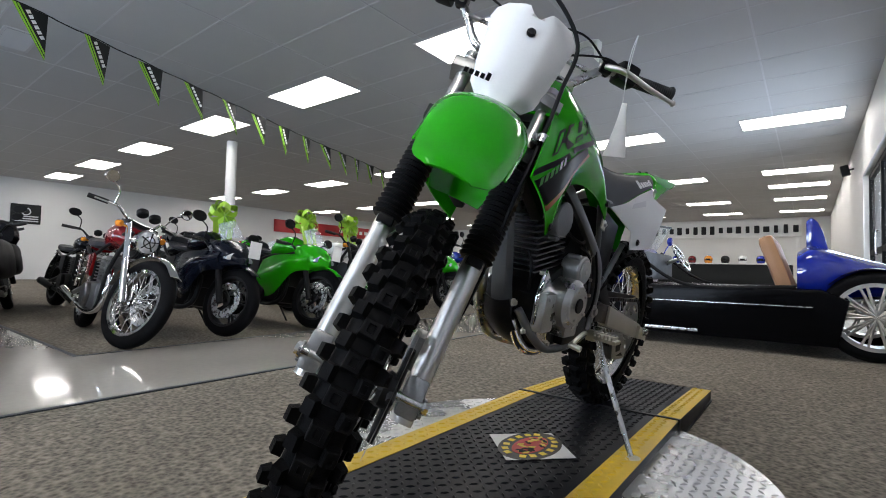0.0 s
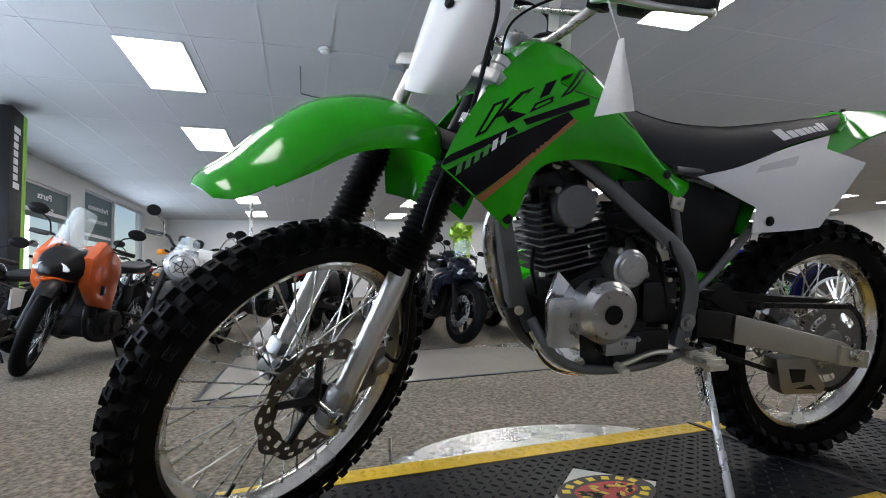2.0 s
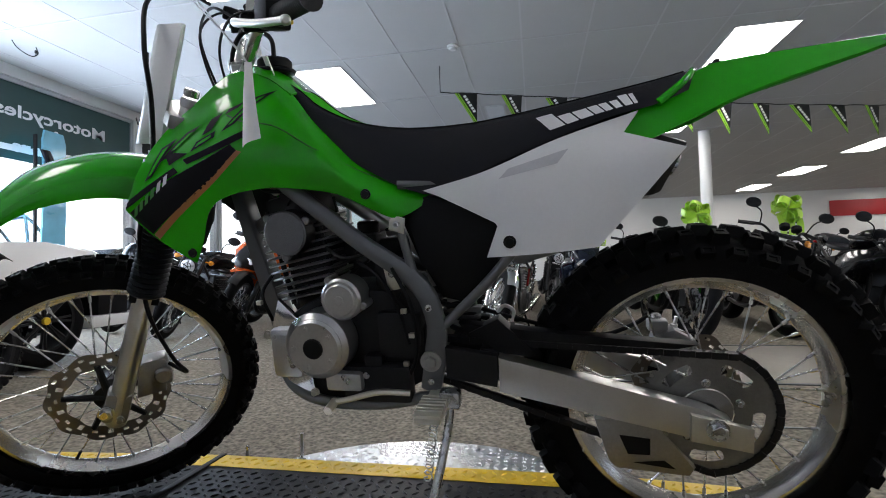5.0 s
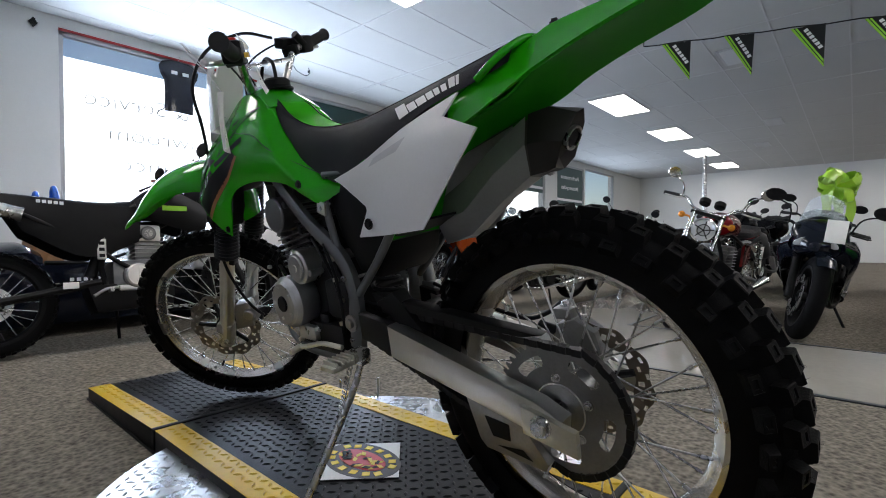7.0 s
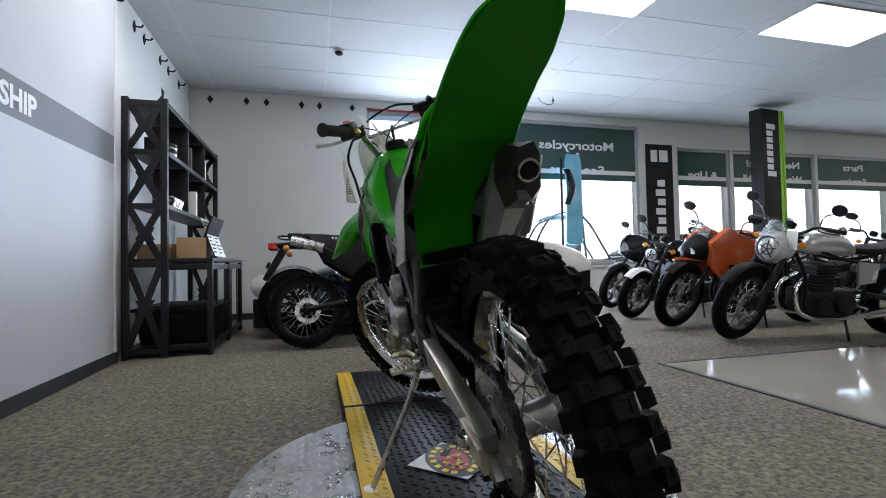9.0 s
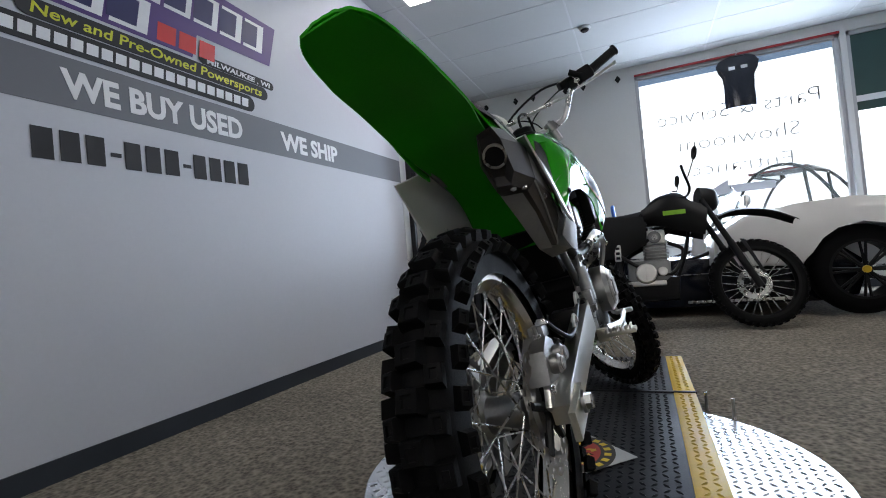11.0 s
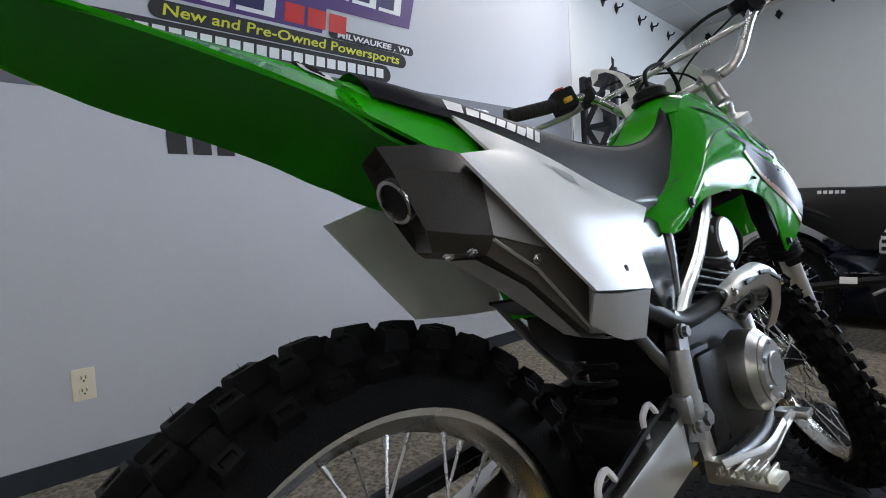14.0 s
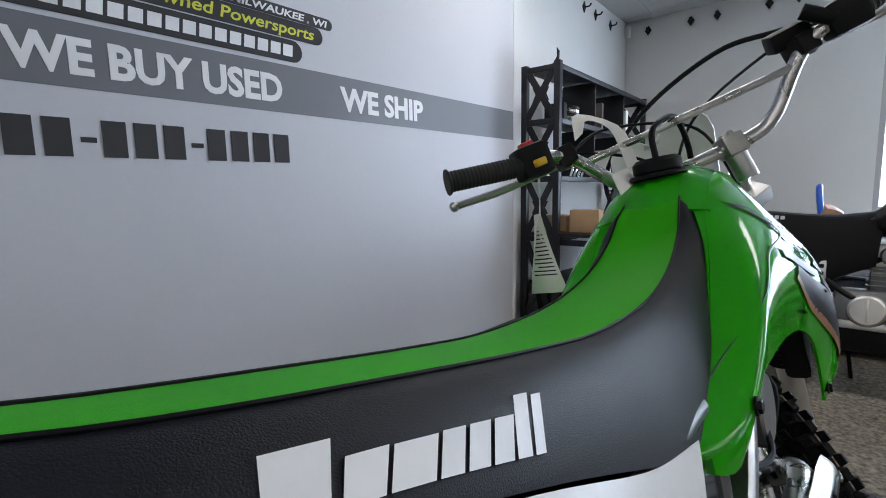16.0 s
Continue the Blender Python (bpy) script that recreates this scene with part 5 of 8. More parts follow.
for s in (-1, 1):
    marks = []
    # eight white strokes for the maker's mark
    spans = [(0, .16, .0, 1), (.19, .32, .0, .70), (.335, .485, .0, .68), (.50, .595, .0, .70), (.615, .70, .0, .70), (.72, .81, .0, .70), (.83, .92, .0, 1), (.94, .985, .0, .95)]
    for a, b, lo_, hi_ in spans:
        ua, ub = u_at(-.398 - .158 * a), u_at(-.398 - .158 * b)
        if s > 0:
            ua, ub = u_at(-.556 + .158 * b), u_at(-.556 + .158 * a)
        q = bmesh.new()
        v = [q.verts.new(seat_on(u, .24 + .46 * w, s)) for u, w in ((ua, lo_), (ub, lo_), (ub, hi_), (ua, hi_))]
        q.faces.new(v)
        marks.append(q)
    for q in marks:
        part("maker_mark", q, DECAL_WHITE, seat, "white plain stroke of the maker mark", smooth=False)

# rear fender: upper shell, inner liner
TS = [(-.530, .100, .835, .094, .880, .890), (-.58, .101, .850, .080, .908, .920), (-.635, .098, .874, .052, .938, .952), (-.672, .095, .890, .030, .958, .967), (-.70, .093, .902, .026, .968, .976), (-.78, .088, .928, .027, .975, .982), (-.88, .080, .954, .030, .981, .987), (-.94, .066, .972, .030, .985, .990), (-.967, .045, .981, .026, .986, .990)]
q1, q2 = cr([(a, b, c) for a, b, c, d, e, f in TS], 28), cr([(d, e, f) for a, b, c, d, e, f in TS], 28)
shell = []
for g, h in zip(q1, q2):
    y, wl, zl, we, ze, zt = g.x, g.y, g.z, h.x, h.y, h.z
    row = [(-wl, y, zl), (-(wl + we) / 2 - .002, y, (zl + ze) / 2), (-we, y, ze), (-we * .90, y, ze + (zt - ze) * .55), (-we * .70, y, ze + (zt - ze) * .88), (-we * .35, y, zt - .001), (0, y, zt)]
    shell.append(row + [(-a, b, c) for a, b, c in row[-2::-1]])
bm = loft(shell, False, False)
bmesh.ops.recalc_face_normals(bm, faces=bm.faces)
bmesh.ops.solidify(bm, geom=bm.faces[:], thickness=.004)
tail = part("rear_fender", bm, GREEN, bike, "long upswept green rear fender", angle=50)
LINR = [(.044, -.966, .980), (.078, -.88, .953), (.086, -.78, .927), (.091, -.70, .901), (.086, -.63, .868), (.076, -.49, .832), (.062, -.385, .775), (.055, -.325, .645)]
LIN = [(-.044, -.966, .980), (-.078, -.88, .953), (-.086, -.78, .927), (-.091, -.70, .901), (-.086, -.63, .868), (-.088, -.49, .832), (-.090, -.385, .775), (-.090, -.325, .645)]
# same green plastic, matte, its colour darkened for the shade under the fender
part("fender_liner", strip(LIN, LINR, 30, 10, [(0, 0, .002), (0, 0, .006), (0, .002, .010), (0, .006, .014), (0, .012, .014), (0, .016, .010), (0, .018, .006), (0, .012, .0)], .004), mat("matte_shaded_green", (.012, .24, .003), .55, var=.10, scale=5, bump=.15, bscale=300, spec=.12), tail, "green inner fender")
part("seat_lip", tube([(-.086, -.590, .908), (-.072, -.630, .938), (-.034, -.655, .961), (.006, -.660, .962), (.040, -.652, .946), (.056, -.638, .926)], (.007, .006), 10, 24), GREEN, tail, "raised green lip round the seat end")
many("fender_bolt", [bolt(c, d, .006, .006) for c, d in (((-.014, -.700, .975), (0, 0, 1)), ((.014, -.700, .975), (0, 0, 1)))], BLACK, tail)
from mathutils.bvhtree import BVHTree
_b = bmesh.new()
_b.from_mesh(tail.data)
_tree = BVHTree.FromBMesh(_b)
_b.free()
stg = [[_tree.ray_cast(Vector((.022 + .018 * i / 6, -.702 + .034 * j / 6, 1.2)), Vector((0, 0, -1)))[0] + Vector((0, 0, .003)) for j in range(7)] for i in range(7)]
stk_ = part("sticker", loft(stg, False, False), PAPER, tail, "small white paper sticker")
for k in range(7):
    part("print_bar", loft([[p + Vector((0, 0, .0008)) for p in stg[i][1:4 + k % 2]] for i in (k, )] + [[p + Vector((.003, 0, .0008)) for p in stg[k][1:4 + k % 2]]], False, False), INK, stk_) if k < 6 else None

# white side panels, the one over the muffler a little wider
PANELS = {-1: ([(-.100, -.172, .785), (-.104, -.29, .813), (-.103, -.42, .860), (-.097, -.556, .897)],
               [(-.106, -.205, .772), (-.120, -.31, .785), (-.126, -.42, .822), (-.112, -.530, .862)],
               [(-.118, -.26, .745), (-.134, -.34, .752), (-.143, -.46, .790), (-.141, -.621, .830)],
               [(-.130, -.314, .718), (-.142, -.37, .717), (-.149, -.45, .735), (-.147, -.556, .756)],
               [(-.145, -.293, .661), (-.150, -.36, .664), (-.151, -.42, .668), (-.150, -.484, .674)]),
          1: ([(-.098, -.166, .786), (-.104, -.29, .815), (-.103, -.42, .861), (-.093, -.556, .903)],
              [(-.108, -.200, .768), (-.122, -.32, .785), (-.130, -.43, .822), (-.112, -.526, .856)],
              [(-.118, -.240, .745), (-.136, -.34, .750), (-.150, -.46, .787), (-.155, -.615, .831)],
              [(-.132, -.278, .708), (-.146, -.36, .712), (-.158, -.45, .732), (-.161, -.540, .757)],
              [(-.150, -.302, .663), (-.158, -.36, .668), (-.163, -.41, .672), (-.165, -.455, .677)])}


def moulded(rows, nu=20, nv=5):
    """A moulded shell through rows of points, its outline cornered where the rows end apart."""
    fine = [cr(r, nu) for r in rows]
    grid = []
    for a, b in zip(fine, fine[1:]):
        grid += [[p.lerp(q, k / nv) for p, q in zip(a, b)] for k in range(nv)]
    grid.append(fine[-1])
    inner = [[Vector(p) for p in r] for r in grid]
    for _ in range(6):
        old = [[Vector(p) for p in r] for r in inner]
        for i in range(1, len(inner) - 1):
            for k in range(1, nu - 1):
                inner[i][k] = (old[i - 1][k] + old[i + 1][k] + old[i][k] * 2) / 4
    bm = loft(inner, False, False)
    bmesh.ops.recalc_face_normals(bm, faces=bm.faces)
    bmesh.ops.solidify(bm, geom=bm.faces[:], thickness=.004)
    return bm


for s in (-1, 1):
    bm = moulded(PANELS[s])
    wp = part("side_panel", bm if s < 0 else flip(bm), WHITE, bike, "glossy white side panel", angle=70)
    lay = lay_on(wp.data, s)
    # no hollow here: a flat grey skin paints the shade of a shallow recess
    part("recess_shade", lay(((-.318, .798), (-.335, .815), (-.440, .842), (-.420, .818)), 6, .0015), mat("recess_shade_grey", (.50, .50, .51), .30), wp)
    part("panel_bolt", bolt((s * .150, -.335, .688), (s, 0, 0), .0085, .006) if s < 0 else bolt(lay.at(-.36, .695, 0), (s, 0, 0), .004, .002), BLACK, wp)
part("air_box_cover", flip(strip([(-.120, -.270, .735), (-.104, -.185, .770), (-.094, -.085, .735)], [(-.124, -.285, .660), (-.112, -.20, .600), (-.098, -.13, .590)], 12, 6, (-.003, 0, 0), .004)), GLOSSBLACK, bike, "glossy black air box cover")
part("front_shield", flip(strip([(-.152, -.318, .664), (-.156, -.40, .668), (-.156, -.45, .676)], [(-.142, -.338, .604), (-.139, -.39, .612), (-.136, -.44, .640)], 8, 3, (0, 0, 0), .003)), LIGHTSHIELD, mf, "light grey front shield of the muffler", Matrix.Translation((.008, -.022, 0)))

# foot controls and stand
for s in (-1, 1):
    bm = join(box((.125, -.200, .366), (.205, -.150, .378), .003), box((.105, -.185, .355), (.135, -.16, .39), .004))
    peg = part("foot_peg", bm if s > 0 else flip(bm), ZINC, bike, "serrated metal foot peg")
    for k in range(6):
        q = box((.13 + .012 * k, -.201, .376), (.135 + .012 * k, -.149, .388), .001, None, 1)
        part("tooth", q if s > 0 else flip(q), ZINC, peg)
part("shift_lever", join(tube([(-.12, -.12, .385), (-.135, -.06, .392), (-.14, .0, .378), (-.145, .035, .372)], .0065, 8, 14), tube([(-.14, .035, .372), (-.175, .035, .368)], .009, 10)), ZINC, bike)
part("brake_pedal", join(tube([(.135, -.165, .37), (.16, -.10, .372), (.165, -.02, .392), (.165, .04, .40)], .0075, 8, 16), box((.14, .03, .393), (.19, .065, .405), .003), strip([(.14, -.20, .40), (.165, -.10, .395), (.17, -.02, .41)], [(.14, -.20, .37), (.165, -.10, .37), (.17, -.02, .39)], 10, 3, (.004, 0, 0), .004)), ALU, bike)
part("master_cylinder", join(tube([(.115, -.205, .56), (.12, -.215, .47)], .016, 14), box((.10, -.24, .46), (.13, -.19, .50), .006), prism([(-.19, .62), (-.165, .60), (-.185, .42), (-.225, .43)], .108, .118, .003), bolt((.12, -.185, .585), (1, 0, 0), .009, .01), bolt((.12, -.21, .45), (1, 0, 0), .009, .01)), CASTALU, bike)
foot = Vector((-.315, -.145, .066))
ks = part("side_stand", join(tube([(-.125, -.205, .385), (-.165, -.195, .30), foot], .0085, 10, 12), box((-.145, -.225, .365), (-.115, -.185, .40), .005)), STEEL, bike, "extended steel side stand")
part("stand_foot", disc(foot + Vector((-.004, 0, -.006)), Vector((.216, 0, .976)), .026, .008, 20, .002), ZINC, ks)
part("stand_spring", tube([Vector((-.135, -.19, .372)).lerp(Vector((-.19, -.178, .245)), k / 70) + Vector((0, .008 * math.cos(k * 1.1), .008 * math.sin(k * 1.1))) + Vector((0, .014, 0)) for k in range(71)], .0016, 5), STEEL, ks)

# ---- front end, turned with the steering ----
def fork_pt(x, d, off=0.0):
    """A place along a fork leg: d metres up from the axle, off metres ahead of the leg."""
    return Vector((x, FA.y - .026, FA.z)) + AXIS * d + Vector((0, math.cos(RAKE), math.sin(RAKE))) * off


for s in (-1, 1):
    x = .102 * s
    fl = part("fork_leg", join(tube([fork_pt(x, -.055), fork_pt(x, .30)], .0235, 18), tube([fork_pt(x, .30), fork_pt(x, .735)], .0165, 16)), ALU, bike, "silver fork leg", STEER)
    boot = []
    for k in range(46):
        d = .300 + .275 * k / 45
        boot.append([fork_pt(x, d) + (.036 - .006 * k / 45 + (.0035 if k % 2 else -.003)) * (math.cos(a) * Vector((1, 0, 0)) + math.sin(a) * Vector((0, math.cos(RAKE), math.sin(RAKE)))) for a in [2 * math.pi * j / 18 for j in range(18)]])
    part("fork_boot", loft(boot), BLACK, fl, "ribbed black rubber boot")
    part("fork_cap", disc(fork_pt(x, .742), AXIS, .019, .02, 20, .003), STEEL, fl)
    part("axle_lug", join(box((x - .022, -.020, -.045), (x + .022, .034, .035), .008, Matrix.Translation((0, FA.y - .03, FA.z)) @ Matrix.Rotation(RAKE, 4, "X")), bolt((x + s * .024, FA.y - .02, FA.z - .03), (s, 0, 0), .007, .01)), CASTALU, fl)
part("triple_clamp", join(prism([(-.135, -.032), (-.135, .03), (-.06, .045), (.06, .045), (.135, .03), (.135, -.032), (.05, -.07), (-.05, -.07)], -.014, .014, .004, "z")), CASTALU, bike, "cast fork clamp", STEER @ Matrix.Translation(fork_pt(0, .70)) @ Matrix.Rotation(RAKE, 4, "X"))
part("triple_clamp", join(prism([(-.135, -.032), (-.135, .03), (-.06, .045), (.06, .045), (.135, .03), (.135, -.032), (.05, -.07), (-.05, -.07)], -.018, .018, .004, "z")), DARKMETAL, bike, "cast fork clamp", STEER @ Matrix.Translation(fork_pt(0, .555)) @ Matrix.Rotation(RAKE, 4, "X"))
part("stem_nut", join(*[disc(fork_pt(a, b, c), AXIS, r, .016, 6, .002) for a, b, c, r in ((0, .725, -.045, .017),)]), STEEL, bike, "", STEER)
fw = part("front_wheel", rim_bm(FA, 0.286, 0.050), RIMALU, bike, "tall spoked wheel with polished rim", STEER)
part("tyre", carcass(FA, 0.357, 0.088, 0.284), RUBBER, fw, "black knobby off-road tyre")
tread(fw, FA, 0.357, 0.088, 0.284, 48, [r for r in F_ROWS if r[0] <= 0])
tagged(part("tread", knobby(FA, 0.357, 0.088, 0.284, 48, [r for r in F_ROWS if r[0] > 0], False), RUBBER, fw, smooth=False), "rubber blocks on the far flank of the tyre", kind="stuff")
part("hub", lathe([(0.012, -.07), (.034, -.066), (.038, -.045), (.026, -.03), (.024, 0), (.026, .03), (.036, .042), (.03, .062), (.012, .066)], 32, FA), DARKMETAL, fw)
spokes(fw, FA, 0.034, 0.256, 0.070, Matrix.Identity(4), 36)
bd, arms = brake_disc(FA, 0.128, -0.062)
bdo = part("brake_disc", bd, GOLD, fw, "wavy drilled brake disc")
many("carrier_arm", arms, DARKMETAL, fw)
part("front_axle", join(tube([(-.135, FA.y, FA.z), (.135, FA.y, FA.z)], .010, 12), bolt((-.128, FA.y, FA.z), (-1, 0, 0), .013, .012), bolt((.128, FA.y, FA.z), (1, 0, 0), .013, .012)), STEEL, fw)
part("tyre_valve", tube([FA + Vector((0, .15, -.215)), FA + Vector((0, .128, -.185))], .004, 8), BLACK, fw)
part("front_caliper", join(box((-.098, .60, .375), (-.055, .655, .455), .010), disc((-.10, .615, .41), (1, 0, 0), .020, .02, 18, .004), prism([(.685, .36), (.62, .36), (.60, .44), (.66, .45)], -.098, -.086, .003)), CASTALU, bike, "cast brake caliper", STEER @ Matrix.Translation((0, -.030, -.020)))
part("brake_hose", tube([(-.085, .57, .41), (-.10, .535, .38), (-.125, .55, .45), (-.128, .565, .59), (-.122, .535, .76), (-.122, .475, .90), (-.115, .445, 1.02), (-.10, .43, 1.13), (.02, .41, 1.215), (.16, .35, 1.245), (.24, .29, 1.215)], .0048, 8, 70), BLACK, bike, "black brake hose", STEER)
part("hose_guide", join(ring((-.122, .478, .905), AXIS, .007, .013, .020, 16), box((-.128, .44, .895), (-.10, .47, .915), .003)), STEEL, bike, "", STEER)
for x_ in (-.12, .085):
    part("fork_guard_clip", box((x_, -.03, -.01), (x_ + .035, .03, .01), .004, Matrix.Translation(fork_pt(0, .29)) @ Matrix.Rotation(RAKE, 4, "X")), BLACK, bike, "", STEER)
# front fender
ffl = [(-.035, .905, .802), (-.060, .885, .808), (-.072, .835, .828), (-.080, .775, .865), (-.084, .70, .905), (-.086, .60, .922), (-.084, .52, .914), (-.075, .475, .900)]
ff = part("front_fender", strip(ffl, [(-a, b, c) for a, b, c in ffl], 36, 16, [(0, .004, .006), (0, .006, .016), (0, .006, .024), (0, .004, .034), (0, 0, .036), (0, 0, .034), (0, -.003, .032), (0, -.004, .028)], .004, .6), GREEN, bike, "long green front fender", STEER @ Matrix.Translation((0, .002, -.036)))
for s_ in (-1, 1):
    sk = strip([(-.074, .835, .829), (-.080, .775, .865), (-.084, .70, .905), (-.086, .60, .922), (-.084, .52, .914), (-.075, .475, .900)], [(-.076, .835, .824), (-.082, .775, .846), (-.090, .70, .876), (-.096, .60, .884), (-.096, .52, .866), (-.088, .480, .845)], 20, 3, (-.003, 0, 0), .004)
    part("fender_skirt", sk if s_ < 0 else flip(sk), GREEN, ff)
part("fender_rear", strip([(-.075, .475, .900), (-.088, .478, .86), (-.080, .47, .80), (-.06, .475, .745)], [(.075, .475, .900), (.088, .478, .86), (.080, .47, .80), (.06, .475, .745)], 14, 8, (0, -.02, 0), .004), GREEN, ff)
# number plate
pl_o = [(-.085, .0), (-.115, .10), (-.118, .165), (-.085, .205), (-.045, .205), (-.035, .185), (.035, .185), (.045, .205), (.085, .205), (.118, .165), (.115, .10), (.085, .0), (.0, -.02)]
rows_ = []
for k in range(11):
    b = k / 10
    w = .070 + .040 * b ** .7 - (.030 if k == 10 else .008 if k == 9 else 0) - (.014 if k == 0 else 0)
    row = []
    for a in [-1 + 2 * j / 12 for j in range(13)]:
        dip = -.026 * max(0, 1 - abs(a) / .35) * (1 if k == 10 else 0)
        row.append((a * w, .506 - .10 * b - .045 * max(0, abs(a) - .42) / .58 - .006 * abs(a), .935 + .232 * b + dip))
    rows_.append(row)
bm = loft(rows_, False, False)
bmesh.ops.recalc_face_normals(bm, faces=bm.faces)
bmesh.ops.solidify(bm, geom=bm.faces[:], thickness=.004)
npl = part("number_plate", bm, WHITE, bike, "blank white front number plate", STEER)
part("plate_screw", join(bolt((0, .438, 1.105), (0, 1, .3), .008, .006)), BLACK, npl)
marks = [box((.035 + .013 * k, .4965 - .004 * k, .965), (.044 + .013 * k, .4985 - .004 * k, .965 + (.016 if k in (0, 6) else .011)), 0) for k in range(5)]
for q in marks:
    part("maker_mark", q, DECAL_BLACK, npl, "small black plain stroke of the maker mark", smooth=False)
# handlebar, grips, levers
bar_pts = [(-.30, .190, 1.172), (-.24, .205, 1.170), (-.195, .225, 1.150), (-.135, .255, 1.082), (-.09, .262, 1.066), (0, .262, 1.064), (.09, .262, 1.066), (.135, .255, 1.082), (.195, .225, 1.150), (.24, .205, 1.170), (.30, .190, 1.172)]
hb = part("handlebar", join(tube(bar_pts, .0112, 14, 70), tube([(-.40, .160, 1.190), (-.29, .193, 1.172)], .011, 12), tube([(.40, .160, 1.190), (.29, .193, 1.172)], .011, 12), tube([(-.183, .23, 1.138), (.183, .23, 1.138)], .0065, 10)), STEEL, bike, "satin steel handlebar with crossbar", STEER)
for s in (-1, 1):
    grip = []
    a, b = Vector((s * .402, .159, 1.191)), Vector((s * .285, .194, 1.172))
    d = (b - a).normalized()
    u = d.orthogonal().normalized()
    w = d.cross(u)
    for k in range(40):
        r = .0165 + (.0045 if k < 2 or k > 37 else (.0008 if k % 2 else -.0004))
        grip.append([a.lerp(b, k / 39) + r * (math.cos(q) * u + math.sin(q) * w) for q in [2 * math.pi * j / 16 for j in range(16)]])
    part("grip", loft(grip), FOAMGRIP, hb, "black rubber grip")
    c = Vector((s * .262, .202, 1.172))
    part("switch_housing", join(box((-.028, -.024, -.026), (.028, .026, .028), .010, Matrix.Translation(c) @ pose(0, 0, 0, 10, 0, -s * 16)), *( [tube([c + Vector((-.02, -.01, 0)), c + Vector((-.05, .0, .035))], .012, 10)] if s > 0 else [])), BLACK, hb)
    part("lever_perch", join(box((s * .205 - .016, .205, 1.145), (s * .205 + .016, .255, 1.178), .006), ring((s * .205, .222, 1.160), (1, 0, 0), .011, .017, .02, 16)), BLACK if s < 0 else BLACK, hb)
    part("lever", join(tube([(s * .20, .250, 1.160), (s * .25, .268, 1.162), (s * .33, .240, 1.158), (s * .405, .205, 1.160)], (.0085, .006), 10, 20), disc((s * .408, .204, 1.160), (1, 0, 0), .0085, .014, 14, .004)), ALU, hb, "bare aluminium lever")
    if s < 0:
        part("button", box((-.012, -.012, .024), (.010, .008, .034), .003, Matrix.Translation(c) @ pose(0, 0, 0, 10, 0, 16)), mat("red_button", (.55, .02, .01), .4), hb, "red stop button")
        part("start_button", box((-.010, -.034, -.012), (.010, -.022, .000), .003, Matrix.Translation(c) @ pose(0, 0, 0, 10, 0, 16)), mat("yellow_button", (.75, .45, .02), .4), hb)
    else:
        part("brake_reservoir", box((-.030, -.018, -.012), (.030, .018, .020), .006, Matrix.Translation((s * .205, .245, 1.185)) @ pose(0, 0, 0, 20, 0, -12)), BLACK, hb)
    part("bar_clamp", join(tube([(s * .055, .262, 1.005), (s * .055, .262, 1.055)], .017, 14), box((s * .055 - .018, .242, 1.048), (s * .055 + .018, .284, 1.084), .006), *[bolt((s * .055, .262 + e, 1.084), (0, 0, 1), .005, .006) for e in (-.014, .014)]), CASTALU, hb)
cables = [[(-.20, .255, 1.165), (-.10, .30, 1.19), (.05, .33, 1.13), (.06, .31, 1.00), (.05, .28, .90), (.05, .22, .80)], [(.262, .215, 1.185), (.20, .28, 1.19), (.05, .33, 1.14), (-.04, .32, 1.02), (-.04, .28, .92), (-.02, .16, .80)], [(-.262, .21, 1.18), (-.18, .27, 1.17), (-.06, .30, 1.10), (-.05, .29, .98)]]
many("control_cable", [tube(c, .0028, 7, 40) for c in cables], BLACK, bike, "", STEER)
# hang tags on the bar
TAG_A = [(-.186, .112, 1.030), (-.186, .124, .985), (-.182, .136, .935), (-.176, .148, .888)]
TAG_B = [(-.184, .102, 1.032), (-.196, .096, .985), (-.206, .090, .94), (-.212, .085, .897)]
tg = part("hang_tag", strip(TAG_A, TAG_B, 12, 6, (-.012, 0, 0), .0012), PAPER, bike, "printed paper hang tag on the handlebar")
ta, tb = cr(TAG_A, 61), cr(TAG_B, 61)
for k in range(14):
    i0 = 6 + 3 * k
    v1 = (.9, .86, .6)[k % 3]
    q = bmesh.new()
    row = [[q.verts.new(ta[i].lerp(tb[i], .1 + (v1 - .1) * v / 4) + Vector((-.012 * math.sin(math.pi * (.1 + (v1 - .1) * v / 4)) + .0022, 0, 0))) for v in range(5)] for i in (i0, i0 + 1)]
    for v in range(4):
        q.faces.new((row[0][v], row[0][v + 1], row[1][v + 1], row[1][v]))
    part("print_bar", q, INK, tg, smooth=False)
part("tag_loop", tube([(-.185, .107, 1.028), (-.195, .135, 1.075), (-.215, .175, 1.13), (-.225, .19, 1.165), (-.205, .165, 1.12), (-.186, .108, 1.030)], .0012, 5, 24), WHITE, tg)
part("key_tag", strip([(-.155, .215, 1.10), (-.160, .205, 1.05), (-.165, .20, 1.0)], [(-.125, .22, 1.10), (-.122, .21, 1.05), (-.125, .205, .995)], 8, 4, (0, -.006, 0), .0012), PAPER, bike, "small paper key tag", STEER)
part("key_band", strip([(-.17, .20, 1.18), (-.15, .215, 1.20), (-.12, .225, 1.17), (-.125, .22, 1.10)], [(-.185, .205, 1.175), (-.16, .225, 1.22), (-.10, .235, 1.17), (-.105, .225, 1.10)], 12, 3, (0, 0, 0), .0012), PAPER, bike, "", STEER)

